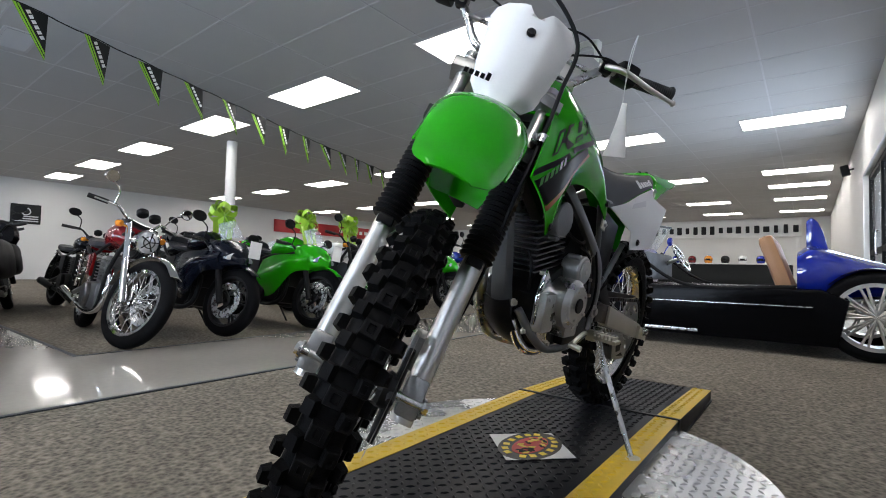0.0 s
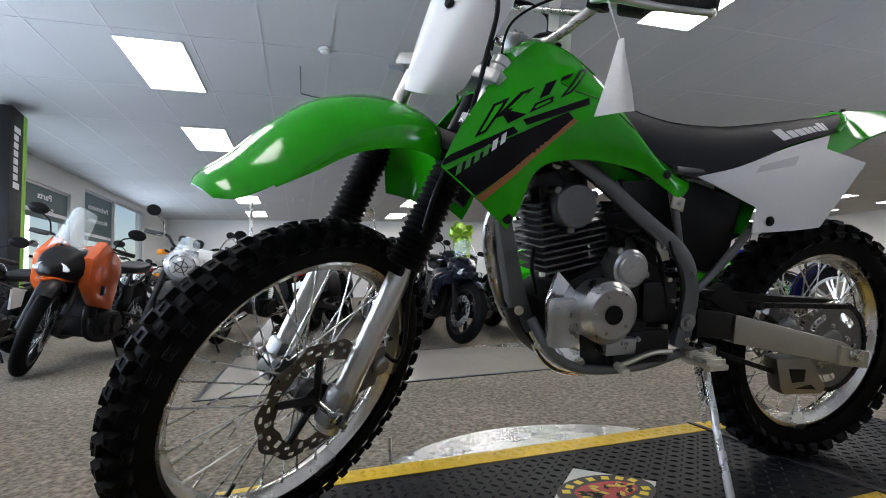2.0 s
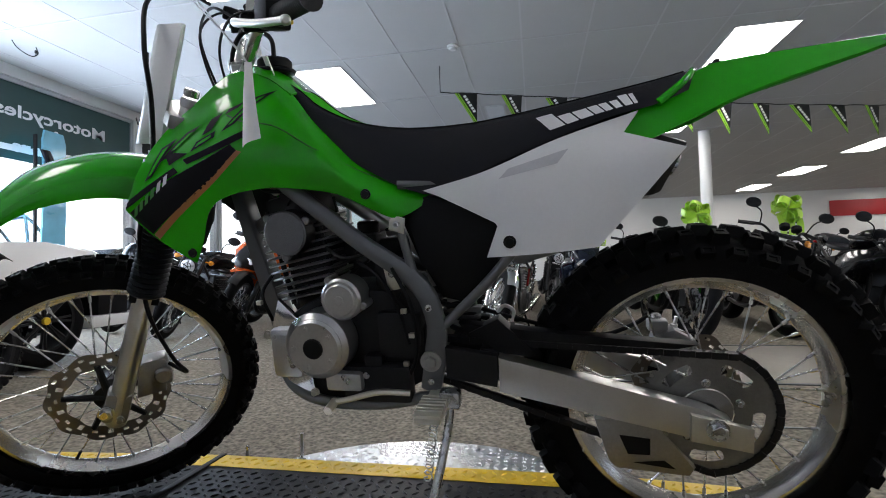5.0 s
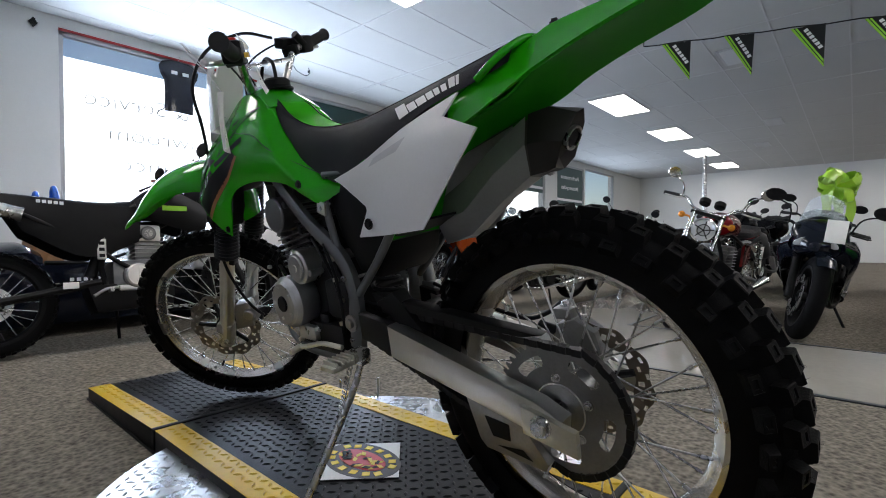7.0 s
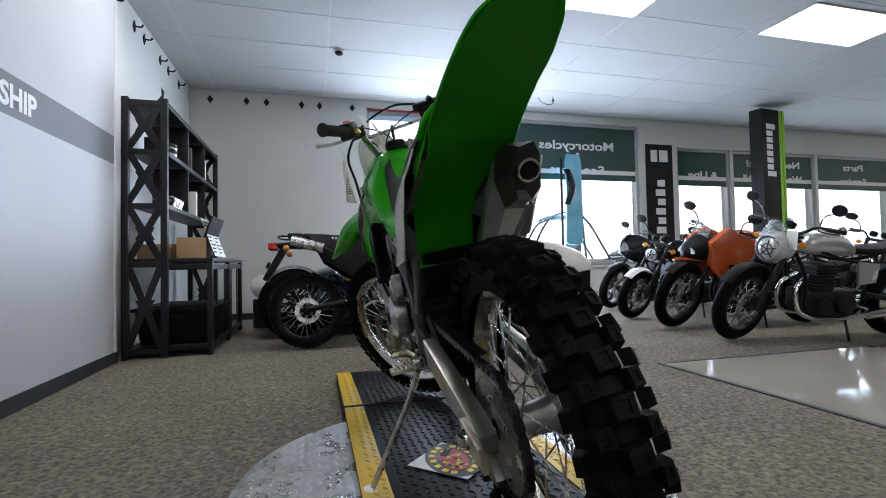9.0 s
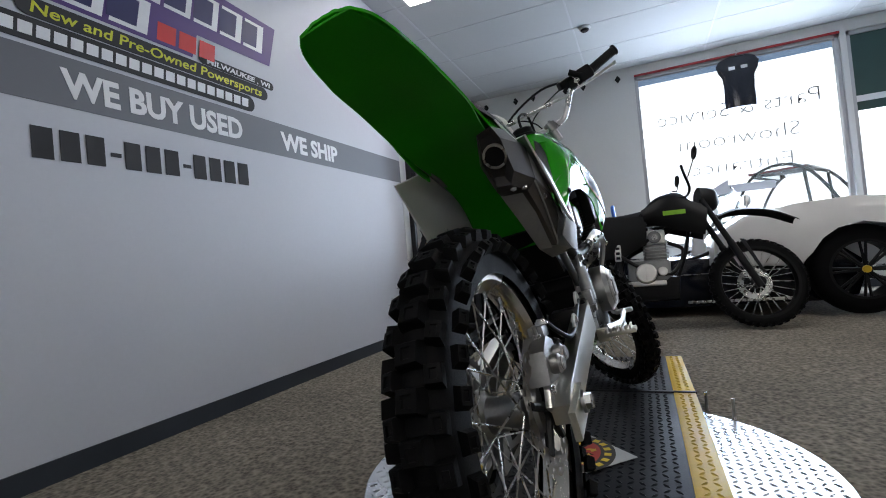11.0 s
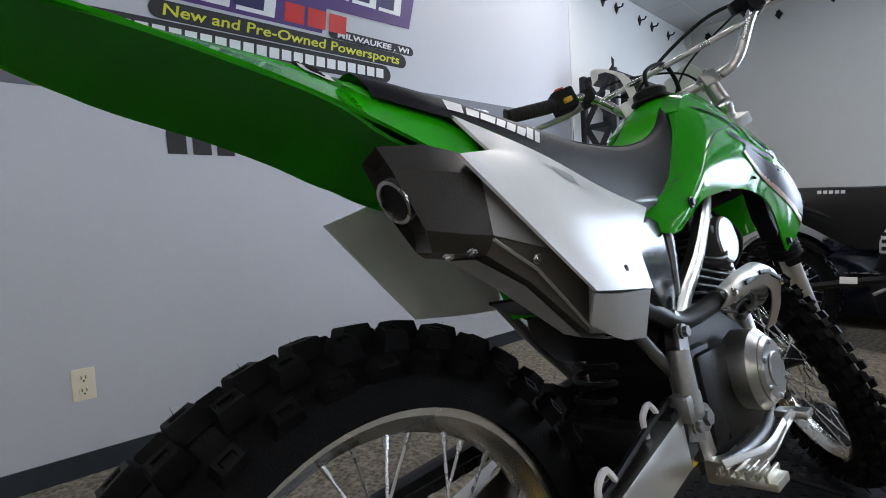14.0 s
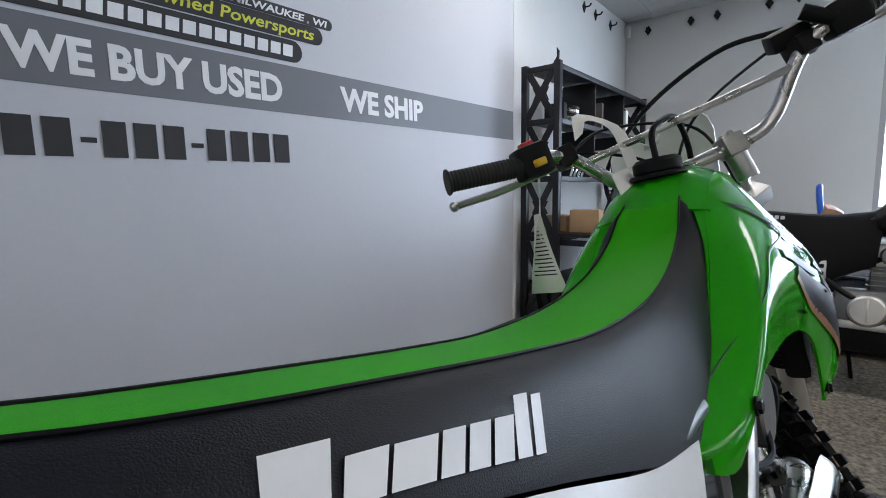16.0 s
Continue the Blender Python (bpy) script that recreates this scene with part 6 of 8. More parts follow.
# ---- the other motorcycles ----
def street_tyre(c, R, w, r):
    h = R - r
    prof = [(r - .004 + h * math.sin(math.pi * k / 10) ** .75, -w / 2 * math.cos(math.pi * k / 10) * (.75 + .25 * math.sin(math.pi * k / 10))) for k in range(11)]
    return lathe(prof, 40, c)


def wheel_set(root, name, c, R, w, r, cast, rim_mat, disc_r=.14, steer=None, knob=False, two=False):
    wh = part(name, lathe([(r, -w * .38), (r - .02, -w * .36), (r - .03, -w * .1), (r - .03, w * .1), (r - .02, w * .36), (r, w * .38)], 40, c), rim_mat, root, m=steer)
    part("tyre", knobby(Vector(c), R, w, r, 40, [(0, .026, .03, .013, 0, 0), (-.03, .024, .02, .013, .5, -.4), (.03, .024, .02, .013, .5, .4)]) if knob else street_tyre(c, R, w, r), RUBBER if knob else STREETRUBBER, wh)
    part("hub", lathe([(.012, -.06), (.04, -.055), (.032, -.02), (.032, .02), (.04, .055), (.012, .06)], 20, c), rim_mat, wh)
    sp = []
    if cast:
        for k in range(cast):
            a = 2 * math.pi * k / cast
            for da in (-.10, .10):
                p, q = Vector((0, .03 * math.cos(a), .03 * math.sin(a))), Vector((0, (r - .02) * math.cos(a + da), (r - .02) * math.sin(a + da)))
                sp.append(tube([Vector(c) + p, Vector(c) + q], (.012, .009), 6))
    else:
        for k in range(24):
            a = 2 * math.pi * k / 24
            s = 1 if k % 2 else -1
            b = a + (.5 if k % 4 < 2 else -.5)
            sp.append(tube([Vector(c) + Vector((s * .04, .035 * math.cos(b), .035 * math.sin(b))), Vector(c) + Vector((0, (r - .024) * math.cos(a), (r - .024) * math.sin(a)))], .0026, 5))
    part("spokes", join(*sp), rim_mat if cast else STEEL, wh)
    for s in ((-1, 1) if two else (-1,)):
        part("brake_disc", ring(Vector(c) + Vector((s * .065, 0, 0)), (1, 0, 0), disc_r * .62, disc_r, .005, 36), STEEL, wh)
    return wh


def oval_loft(stations, n=16, sq=2.4):
    """A body out of rounded sections: (y, half width, bottom, top) each."""
    rings = []
    for y, w, lo, hi in stations:
        r = []
        for k in range(n):
            a = 2 * math.pi * k / n
            ca, sa = math.cos(a), math.sin(a)
            r.append((w * math.copysign(abs(ca) ** (2 / sq), ca), y, (lo + hi) / 2 + (hi - lo) / 2 * math.copysign(abs(sa) ** (2 / sq), sa)))
        rings.append(r)
    return loft(rings)


def smooth_body(stations, m=18, n=18, sq=2.4):
    a = cr([(q[0], q[1], 0) for q in stations], m)
    b = cr([(q[2], q[3], 0) for q in stations], m)
    return oval_loft([(p.x, max(.004, p.y), r.x, r.y) for p, r in zip(a, b)], n, sq)


def arc_fender(c, r, w, a0, a1, bul=.03):
    """A curved mudguard over a wheel, angles from the front up and back."""
    A = [(-w / 2, c[1] + r * math.cos(radians(a0 + (a1 - a0) * k / 6)), c[2] + r * math.sin(radians(a0 + (a1 - a0) * k / 6))) for k in range(7)]
    bl = [(0, bul * math.cos(radians(a0 + (a1 - a0) * k / 6)), bul * math.sin(radians(a0 + (a1 - a0) * k / 6))) for k in range(7)]
    return strip(A, [(-x, y, z) for x, y, z in A], 18, 8, bl, .004)


def motorcycle(m, style, label, paint, group="", trim=None, wb=1.44, steer=18, tag=False):
    """A road bike facing +y, its front tyre's contact at the origin."""
    root = thing("motorcycle", m, label, "motorcycle", group)
    trim = trim or BLACK
    cruiser, sport, retro, adv = style == "cruiser", style == "sport", style in ("retro", "cafe"), style == "adv"
    fr = {"retro": .33, "cafe": .33, "sport": .30, "naked": .30, "cruiser": .33, "adv": .345}[style]
    rr = {"retro": .315, "cafe": .315, "sport": .315, "naked": .315, "cruiser": .31, "adv": .32}[style]
    fw_, rw_ = (.11, .14) if retro or adv else (.12, .18) if not cruiser else (.13, .18)
    F, Rr = (0, 0, fr), (0, -wb, rr)
    rake = radians(32 if cruiser else 27 if retro or adv else 24)
    ax = Vector((0, -math.sin(rake), math.cos(rake)))
    piv = Vector((0, -.05, fr))
    ST = Matrix.Translation(piv) @ Matrix.Rotation(radians(steer), 4, ax) @ Matrix.Translation(-piv)
    cast = 0 if retro or adv else 5
    rimm = CHROME if style == "retro" else DARKMETAL
    wheel_set(root, "front_wheel", F, fr, fw_, fr - (.085 if retro or adv else .08), cast, rimm, .155, ST, adv and False, not retro)
    wheel_set(root, "rear_wheel", Rr, rr, rw_, rr - .09, cast, rimm, .12)
    # fork
    L = .66 if not sport else .56
    for s in (-1, 1):
        x = s * (.105 if not sport else .10)
        b = Vector((x, -.035, fr))
        metal = CHROME if style == "retro" else DARKMETAL if style != "sport" else BLACK
        part("fork_leg", join(tube([b - ax * .03, b + ax * .30], .027, 12), tube([b + ax * .28, b + ax * L], .021, 12)), metal, root, m=ST)
    top = Vector((0, -.035, fr)) + ax * L
    part("fork_clamp", box((-.13, top.y - .06, top.z - .03), (.13, top.y + .03, top.z), .008), DARKMETAL, root, m=ST)
    part("front_fender", arc_fender(F, fr + .012, fw_ - .01, 48 if not retro else 40, 132 if not retro else 165, .016), CHROME if style == "retro" else trim if style != "sport" else paint, root, m=ST)
    part("front_caliper", box((-.11, -.10, fr - .02), (-.075, -.02, fr + .09), .01), DARKMETAL, root, m=ST)
    # handlebar, mirrors
    hz = top.z + (.06 if retro or adv or cruiser else .04 if style == "naked" else -.04)
    hy, hw = top.y - .03, .36 if not sport else .31
    hb = part("handlebar", tube([(-hw, hy - .12, hz + .01), (-hw * .55, hy - .05, hz + .02), (-.10, hy, hz - .05), (.10, hy, hz - .05), (hw * .55, hy - .05, hz + .02), (hw, hy - .12, hz + .01)], .011, 10, 26), CHROME if style == "retro" else BLACK, root, m=ST)
    for s in (-1, 1):
        part("grip", tube([(s * hw * 1.02, hy - .125, hz + .01), (s * hw * .68, hy - .075, hz + .017)], .018, 12), FOAMGRIP, hb)
        part("lever", tube([(s * hw * .62, hy - .01, hz + .005), (s * hw * .8, hy - .01, hz), (s * hw * 1.0, hy - .05, hz)], .006, 8, 10), ALU if style == "retro" else DARKMETAL, hb)
        mx, mz = s * hw * (.95 if not sport else 1.05), hz + (.17 if not sport else .17)
        part("mirror_stalk", tube([(s * hw * .6, hy - .04, hz + .01), (s * hw * .7, hy + .0, hz + .12), (mx, hy + .0, mz)], .006, 8, 12), CHROME if retro else BLACK, hb)
        part("mirror", moved(disc((0, 0, 0), (0, 1, 0), 1, .5, 20, .1), Matrix.Translation((mx, hy + .0, mz + .02)) @ Matrix.Rotation(radians(-10), 4, "X") @ Matrix.Diagonal((.052 if retro else .068, .05, .046, 1))), CHROME if style == "retro" else BLACK, hb)
        if not sport:
            part("turn_signal", join(tube([(s * .10, top.y + .03, top.z - .06), (s * .17, top.y + .03, top.z - .06)], .008, 8), disc((s * .185, top.y + .03, top.z - .06), (0, 1, 0), .026, .05, 16, .012)), LENSAMBER, root, m=ST)
    # headlight
    lz, ly = top.z - .13, top.y + .14
    if style in ("retro", "cruiser", "cafe", "naked"):
        hr = .092 if style != "naked" else .08
        hl = part("headlight", moved(lathe([(0, -.13), (.05, -.12), (hr * .85, -.06), (hr, 0), (hr + .006, .012), (hr - .004, .018)], 28), Matrix.Translation((0, ly, lz)) @ rot_to((0, 1, 0))), CHROME if style == "retro" else BLACK if style != "cafe" else SILVERPAINT, root, m=ST)
        part("lens", moved(lathe([(hr - .006, .012), (hr * .7, .022), (hr * .3, .027), (0, .028)], 24), Matrix.Translation((0, ly, lz)) @ rot_to((0, 1, 0))), LENSCLEAR, hl)
        part("reflector", join(ring((0, ly + .024, lz), (0, 1, 0), hr * .45, hr * .52, .01, 24), *[box((-.004, -.004, 0), (.004, .004, hr * .8), 0, Matrix.Translation((0, ly + .026, lz)) @ Matrix.Rotation(2 * math.pi * k / 5, 4, "Y")) for k in range(5)]), DARKMETAL, hl)
        for s in (-1, 1):
            part("gauge", disc((s * .055, hy + .06, hz + .02), (0, -.5, .85), .042, .05, 20, .008), BLACK, root, m=ST)
    if style == "cafe":
        part("headlight_cowl", moved(lathe([(.10, .02), (.125, .0), (.14, -.06), (.13, -.14), (.10, -.19)], 28), Matrix.Translation((0, ly, lz + .01)) @ rot_to((0, 1, 0))), SILVERPAINT, root, "silver headlight cowl", ST)
        part("screen", strip([(-.10, ly + .02, lz + .09), (-.07, ly - .04, lz + .22)], [(.10, ly + .02, lz + .09), (.07, ly - .04, lz + .22)], 8, 8, (0, .04, .03), .003), SCREEN, root, m=ST)
    # tank, seat, tail
    ty = top.y - .12
    if cruiser:
        tank = [(ty, .05, .78, .84), (ty - .10, .12, .74, .90), (ty - .30, .13, .72, .88), (ty - .48, .05, .70, .78)]
        seat = [(ty - .46, .08, .66, .72), (ty - .62, .16, .62, .70), (ty - .82, .17, .62, .73), (ty - .88, .12, .66, .82), (ty - 1.10, .12, .70, .84), (ty - 1.18, .06, .74, .82)]
    elif sport:
        tank = [(ty + .02, .06, .76, .82), (ty - .12, .15, .72, .93), (ty - .30, .15, .70, .90), (ty - .46, .07, .70, .79)]
        seat = [(ty - .42, .07, .72, .78), (ty - .58, .14, .73, .79), (ty - .78, .12, .78, .83), (ty - .80, .10, .82, .90), (ty - 1.0, .08, .88, .95), (ty - 1.06, .04, .91, .95)]
    else:
        tank = [(ty, .06, .77, .83), (ty - .10, .125, .73, .93), (ty - .32, .135, .72, .92), (ty - .50, .07, .71, .80)]
        seat = [(ty - .46, .07, .73, .79), (ty - .62, .13, .72, .80), (ty - .82, .135, .73, .81), (ty - 1.02, .12, .75, .84), (ty - 1.14, .07, .78, .84)]
    if adv:
        seat = [(y, w, lo + .05, hi + .06) for y, w, lo, hi in seat]
        tank = [(y, w, lo + .02, hi + .06) for y, w, lo, hi in tank]
    part("tank", smooth_body(tank, 18, 20), paint, root)
    part("tank_cap", disc((0, ty - .14, max(q[3] for q in tank) - .004), (0, 0, 1), .03, .016, 18, .004), CHROME if retro else BLACK, root)
    part("seat", smooth_body(seat, 20, 16, 3.2), VINYL, root)
    sy, sz = seat[-1][0], seat[-1][3]
    part("tail", smooth_body([(sy + .16, .10, sz - .13, sz - .03), (sy, .085, sz - .11, sz - .02), (sy - .10, .05, sz - .09, sz - .03)], 8, 14), paint if not cruiser else trim, root)
    part("tail_light", box((-.055, sy - .135, sz - .10), (.055, sy - .09, sz - .045), .012), LENSRED, root)
    part("rear_fender", arc_fender(Rr, rr + .04, rw_ + .03, 70 if cruiser else 95, 175, .03), CHROME if style == "retro" else BLACK if not cruiser else paint, root)
    part("plate_holder", box((-.09, -wb - rr * .92, .52), (.09, -wb - rr * .90, .64), .004), PAPER, root)
    # engine and frame
    ey = -wb * .50
    em = mat("engine_alloy", (.16, .16, .16), .38, .9, var=.15, scale=20) if style == "retro" else DARKMETAL
    en = part("engine", join(box((-.15, ey - .20, .22), (.15, ey + .20, .44), .04), box((-.12, ey - .02, .42), (.12, ey + .16, .66), .03), disc((-.16, ey - .08, .33), (1, 0, 0), .09, .05, 28, .012), disc((.16, ey - .05, .33), (1, 0, 0), .10, .05, 28, .012), disc((-.165, ey + .10, .31), (1, 0, 0), .06, .04, 24, .01)), em, root)
    many("engine_fin", [box((-.135, ey - .035, .46 + .026 * k), (.135, ey + .175, .468 + .026 * k), .003, None, 1) for k in range(7)], em, en)
    part("carburettors", join(*[tube([(s * .06, ey - .06, .60), (s * .06, ey - .16, .62)], .035, 12) for s in (-1, 1)]), DARKMETAL, en)
    for s in (-1, 1):
        part("frame_tube", join(tube([(s * .04, top.y - .03, top.z - .06), (s * .10, ey + .24, .55), (s * .12, ey + .22, .26), (s * .12, ey - .15, .22), (s * .12, ey - .34, .40)], .016, 8, 24), tube([(s * .05, top.y - .06, top.z - .05), (s * .12, ey, .72), (s * .12, ey - .35, .66), (s * .11, sy + .1, sz - .10)], .014, 8, 20)), BLACK if retro else DARKMETAL, root)
        part("swingarm", tube([(s * .11, ey - .30, .40), (s * .12, -wb, rr)], .022, 8), em, root)
        part("shock", join(tube([(s * .13, -wb + .10, sz - .13), (s * .13, -wb + .02, rr + .06)], .014, 8), tube([Vector((s * .13, -wb + .10, sz - .15)).lerp(Vector((s * .13, -wb + .03, rr + .10)), k / 48) + Vector((.026 * math.cos(k * .8), .026 * math.sin(k * .8), 0)) for k in range(49)], .005, 5)), CHROME if retro else DARKMETAL, root)
        part("foot_peg", tube([(s * .13, ey - .22, .30), (s * .22, ey - .22, .30)], .012, 8), STEEL, root)
        part("exhaust", join(tube([(s * .06, ey + .17, .56), (s * .09, ey + .30, .46), (s * .11, ey + .27, .26), (s * .14, ey + .05, .20), (s * .17, ey - .30, .24)], .021, 10, 26), tube([(s * .17, ey - .28, .235), (s * .185, -wb - .12, .32 if not sport else .45)], (.036, .046), 14)), CHROME if retro else DARKMETAL, root)
        part("side_cover", prism([(ey - .18, .68), (ey - .38, .66), (ey - .36, .50), (ey - .20, .48)], s * .12, s * .145, .008), paint if retro or cruiser else trim, root)
    part("radiator", box((-.15, ey + .24, .40), (.15, ey + .28, .68), .008), DARKMETAL, root) if not retro and not cruiser else None
    part("side_stand", tube([(-.12, ey - .12, .24), (-.26, ey - .06, .004)], .010, 8), BLACK, root)
    if sport or adv:
        nose = [(top.y - .02, .15, top.z - .12, top.z + .02), (top.y + .12, .17, top.z - .24, top.z + .03), (top.y + .26, .12, top.z - .22, top.z - .06), (top.y + .33, .03, top.z - .19, top.z - .13)]
        part("fairing_nose", smooth_body(nose, 14, 20, 2.8), paint if sport else BLACK, root)
        for s in (-1, 1):
            part("headlight", moved(disc((0, 0, 0), (0, 1, 0), 1, .4, 16, .1), Matrix.Translation((s * .075, top.y + .285, top.z - .13)) @ Matrix.Rotation(s * .5, 4, "Y") @ Matrix.Diagonal((.055, .05, .024, 1))), LENSCLEAR, root)
            side = strip([(s * .14, top.y + .22, top.z - .10), (s * .20, top.y - .08, top.z - .10), (s * .19, ey + .12, .70), (s * .15, ey - .12, .66)], [(s * .08, top.y + .20, top.z - .24), (s * .19, top.y + .05, .52), (s * .17, ey + .20, .30), (s * .13, ey - .14, .26)], 18, 8, (s * .045, 0, 0), .004) if sport else prism([(top.y + .17, top.z - .04), (top.y - .02, top.z + .10), (top.y - .24, top.z + .0), (ey + .08, .82), (ey + .14, .46), (top.y + .0, .52), (top.y + .15, top.z - .26)], min(s * .12, s * .21), max(s * .12, s * .21), .025)
            part("fairing_side", side, paint, root)
            part("fairing_vent", box((s * .205 - .01, top.y - .09, .60), (s * .205 + .012, top.y - .03, .68), .006), BLACK, root)
        part("windscreen", strip([(-.13, top.y + .16, top.z + .0), (-.10, top.y + .0, top.z + (.16 if sport else .30))], [(.13, top.y + .16, top.z + .0), (.10, top.y + .0, top.z + (.16 if sport else .30))], 8, 10, (0, .07, .05), .003), SCREEN, root)
        if adv:
            part("beak", smooth_body([(top.y + .1, .10, top.z - .26, top.z - .20), (top.y + .3, .07, top.z - .24, top.z - .20), (top.y + .42, .02, top.z - .24, top.z - .22)], 8, 12), paint, root)
    if cruiser:
        for s in (-1, 1):
            part("saddlebag", smooth_body([(ty - .80, .10, .42, .72), (ty - .86, .115, .38, .76), (ty - 1.20, .115, .40, .77), (ty - 1.34, .09, .46, .72)], 12, 16, 4), BLACK, root, m=Matrix.Translation((s * .26, 0, 0)))
        part("fairing", smooth_body([(top.y - .02, .24, top.z - .14, top.z + .14), (top.y + .10, .28, top.z - .20, top.z + .18), (top.y + .20, .20, top.z - .16, top.z + .08), (top.y + .24, .06, top.z - .08, top.z)], 12, 18, 2.6), paint, root, m=ST)
    if tag:
        part("price_tag", box((-.15, top.y + .345, top.z - .12), (-.04, top.y + .348, top.z + .03), .001) if sport else box((-.22, top.y + .06, top.z - .12), (-.11, top.y + .063, top.z + .03), .001), PAPER, root, "white paper price tag")
    return root


def gift_bow(m):
    """A big looped ribbon bow with tails."""
    b = thing("gift_bow", m, "large lime green ribbon gift bow", "bow", "gift bows")
    rng = random.Random(7)
    loops = []
    for k in range(22):
        d = Vector((rng.uniform(-1, 1), rng.uniform(-1, .4), rng.uniform(-.5, 1))).normalized()
        s = d.orthogonal().normalized() * .028
        u = d.cross(s).normalized() * .055
        r = rng.uniform(.12, .17)
        loops.append(strip([s * .6, d * r * .55 + u + s, d * r + s, d * r * .55 - u + s, s * .6], [-s * .6, d * r * .55 + u - s, d * r - s, d * r * .55 - u - s, -s * .6], 12, 2, (0, 0, 0), .0015))
    for k in range(3):
        x = -.07 + .07 * k
        loops.append(strip([(x - .025, -.03, -.05), (x - .04, -.05, -.16), (x - .02, -.04, -.26)], [(x + .025, -.03, -.05), (x + .015, -.05, -.16), (x + .035, -.04, -.25)], 8, 2, (0, 0, 0), .0015))
    for one in loops:
        part("ribbon_loop", one, BOWGREEN, b)
    return b


def at_front(x, y, turn=90, lean=-9):
    """Front contact at (x, y); turn 90 faces the walkway; leaning on its stand."""
    return pose(x, y, .004 if x > 1.8 and (.37 < y < 1.25) else 0, 0, 0, turn) @ pose(0, 0, 0, 0, lean, 0)


ROW = "motorcycles parked in rows"
motorcycle(at_front(3.10, .05, 84), "retro", "red and chrome retro motorcycle on its side stand", REDPAINT, ROW, wb=1.55, steer=24)
motorcycle(at_front(3.22, -.72, 90), "sport", "dark navy sport motorcycle with a price tag", NAVY, ROW, wb=1.42, steer=16, tag=True)
motorcycle(at_front(3.16, -1.58, 90), "sport", "bright green sport motorcycle with a price tag", GREEN, ROW, wb=1.42, steer=16, tag=True)
motorcycle(at_front(3.45, -2.45, 88), "naked", "black and white naked street motorcycle", WHITEPAINT, ROW, steer=14)
motorcycle(at_front(3.50, -3.35, 88), "sport", "black sport motorcycle in the parked row", GLOSSBLACK, ROW, steer=14)
motorcycle(at_front(3.50, -4.25, 88), "sport", "green and black sport motorcycle in the parked row", GREEN, ROW, steer=14)
motorcycle(at_front(3.60, -5.2, 88), "naked", "blue naked motorcycle in the parked row", BLUEPAINT, ROW, steer=14)
motorcycle(at_front(5.95, -.55, 90), "naked", "black naked motorcycle in the second row", GLOSSBLACK, ROW, steer=14)
motorcycle(at_front(6.0, -1.7, 90), "cruiser", "black cruiser motorcycle in the second row", GLOSSBLACK, ROW, wb=1.6, steer=14)
motorcycle(at_front(7.0, .0, 250), "cruiser", "black touring motorcycle with hard saddlebags", GLOSSBLACK, ROW, wb=1.62, steer=10)
motorcycle(at_front(8.4, -.2, 255), "cruiser", "black bagger motorcycle with a fork fairing", GLOSSBLACK, ROW, wb=1.62, steer=10)
motorcycle(at_front(3.02, 1.82, 80), "cafe", "silver cafe racer with a round headlight cowl", SILVERPAINT, ROW, steer=20, tag=True)
motorcycle(at_front(3.10, 2.62, 84), "adv", "orange adventure motorcycle with a tall screen", ORANGEPAINT, ROW, wb=1.5, steer=20)
motorcycle(at_front(3.22, 3.46, 88), "naked", "black street motorcycle with a white front fender", GLOSSBLACK, ROW, trim=WHITEPAINT, steer=20)
motorcycle(at_front(3.70, 4.55, 92), "cruiser", "small black cruiser by the window", GLOSSBLACK, ROW, wb=1.45, steer=20)
motorcycle(at_front(5.35, 1.62, 66), "cafe", "black motorcycle with a small white screen", GLOSSBLACK, ROW, steer=26)
motorcycle(at_front(5.9, 2.9, 88), "naked", "silver street motorcycle in the second row", SILVERPAINT, ROW, steer=16)
motorcycle(at_front(6.2, 4.0, 88), "retro", "black retro motorcycle near the windows", GLOSSBLACK, ROW, steer=16)
motorcycle(at_front(8.4, 1.75, 255, -9), "naked", "red naked motorcycle seen from behind with a plate", REDPAINT, ROW, steer=10)
motorcycle(at_front(8.3, 3.0, 80), "adv", "blue and white touring motorcycle", BLUEPAINT, ROW, trim=WHITEPAINT, steer=16)
motorcycle(at_front(10.6, 2.6, 85), "sport", "white sport motorcycle far down the row", WHITEPAINT, ROW, steer=12)
motorcycle(at_front(10.5, 3.8, 85), "naked", "dark motorcycle far down the row by the windows", NAVY, ROW, steer=12)
motorcycle(at_front(5.9, -2.9, 90), "sport", "black sport motorcycle in the second row", GLOSSBLACK, ROW, steer=14)
motorcycle(at_front(6.1, -4.1, 90), "naked", "dark navy motorcycle in the second row", NAVY, ROW, steer=14)
motorcycle(at_front(9.6, .2, 252), "cruiser", "large black touring motorcycle by the far wall", GLOSSBLACK, ROW, wb=1.62, steer=10)
motorcycle(at_front(8.6, 3.9, 85), "naked", "black motorcycle in the third row by the windows", GLOSSBLACK, ROW, steer=14)
bow0 = gift_bow(pose(3.66, -.92, 1.08, 0, 0, 90))
copy_thing(bow0, pose(3.60, -1.82, 1.10, 20, 0, 100))
copy_thing(bow0, pose(3.95, -2.72, 1.15, 0, 10, 80))
copy_thing(bow0, pose(4.0, -4.45, 1.15, 10, 10, 95))


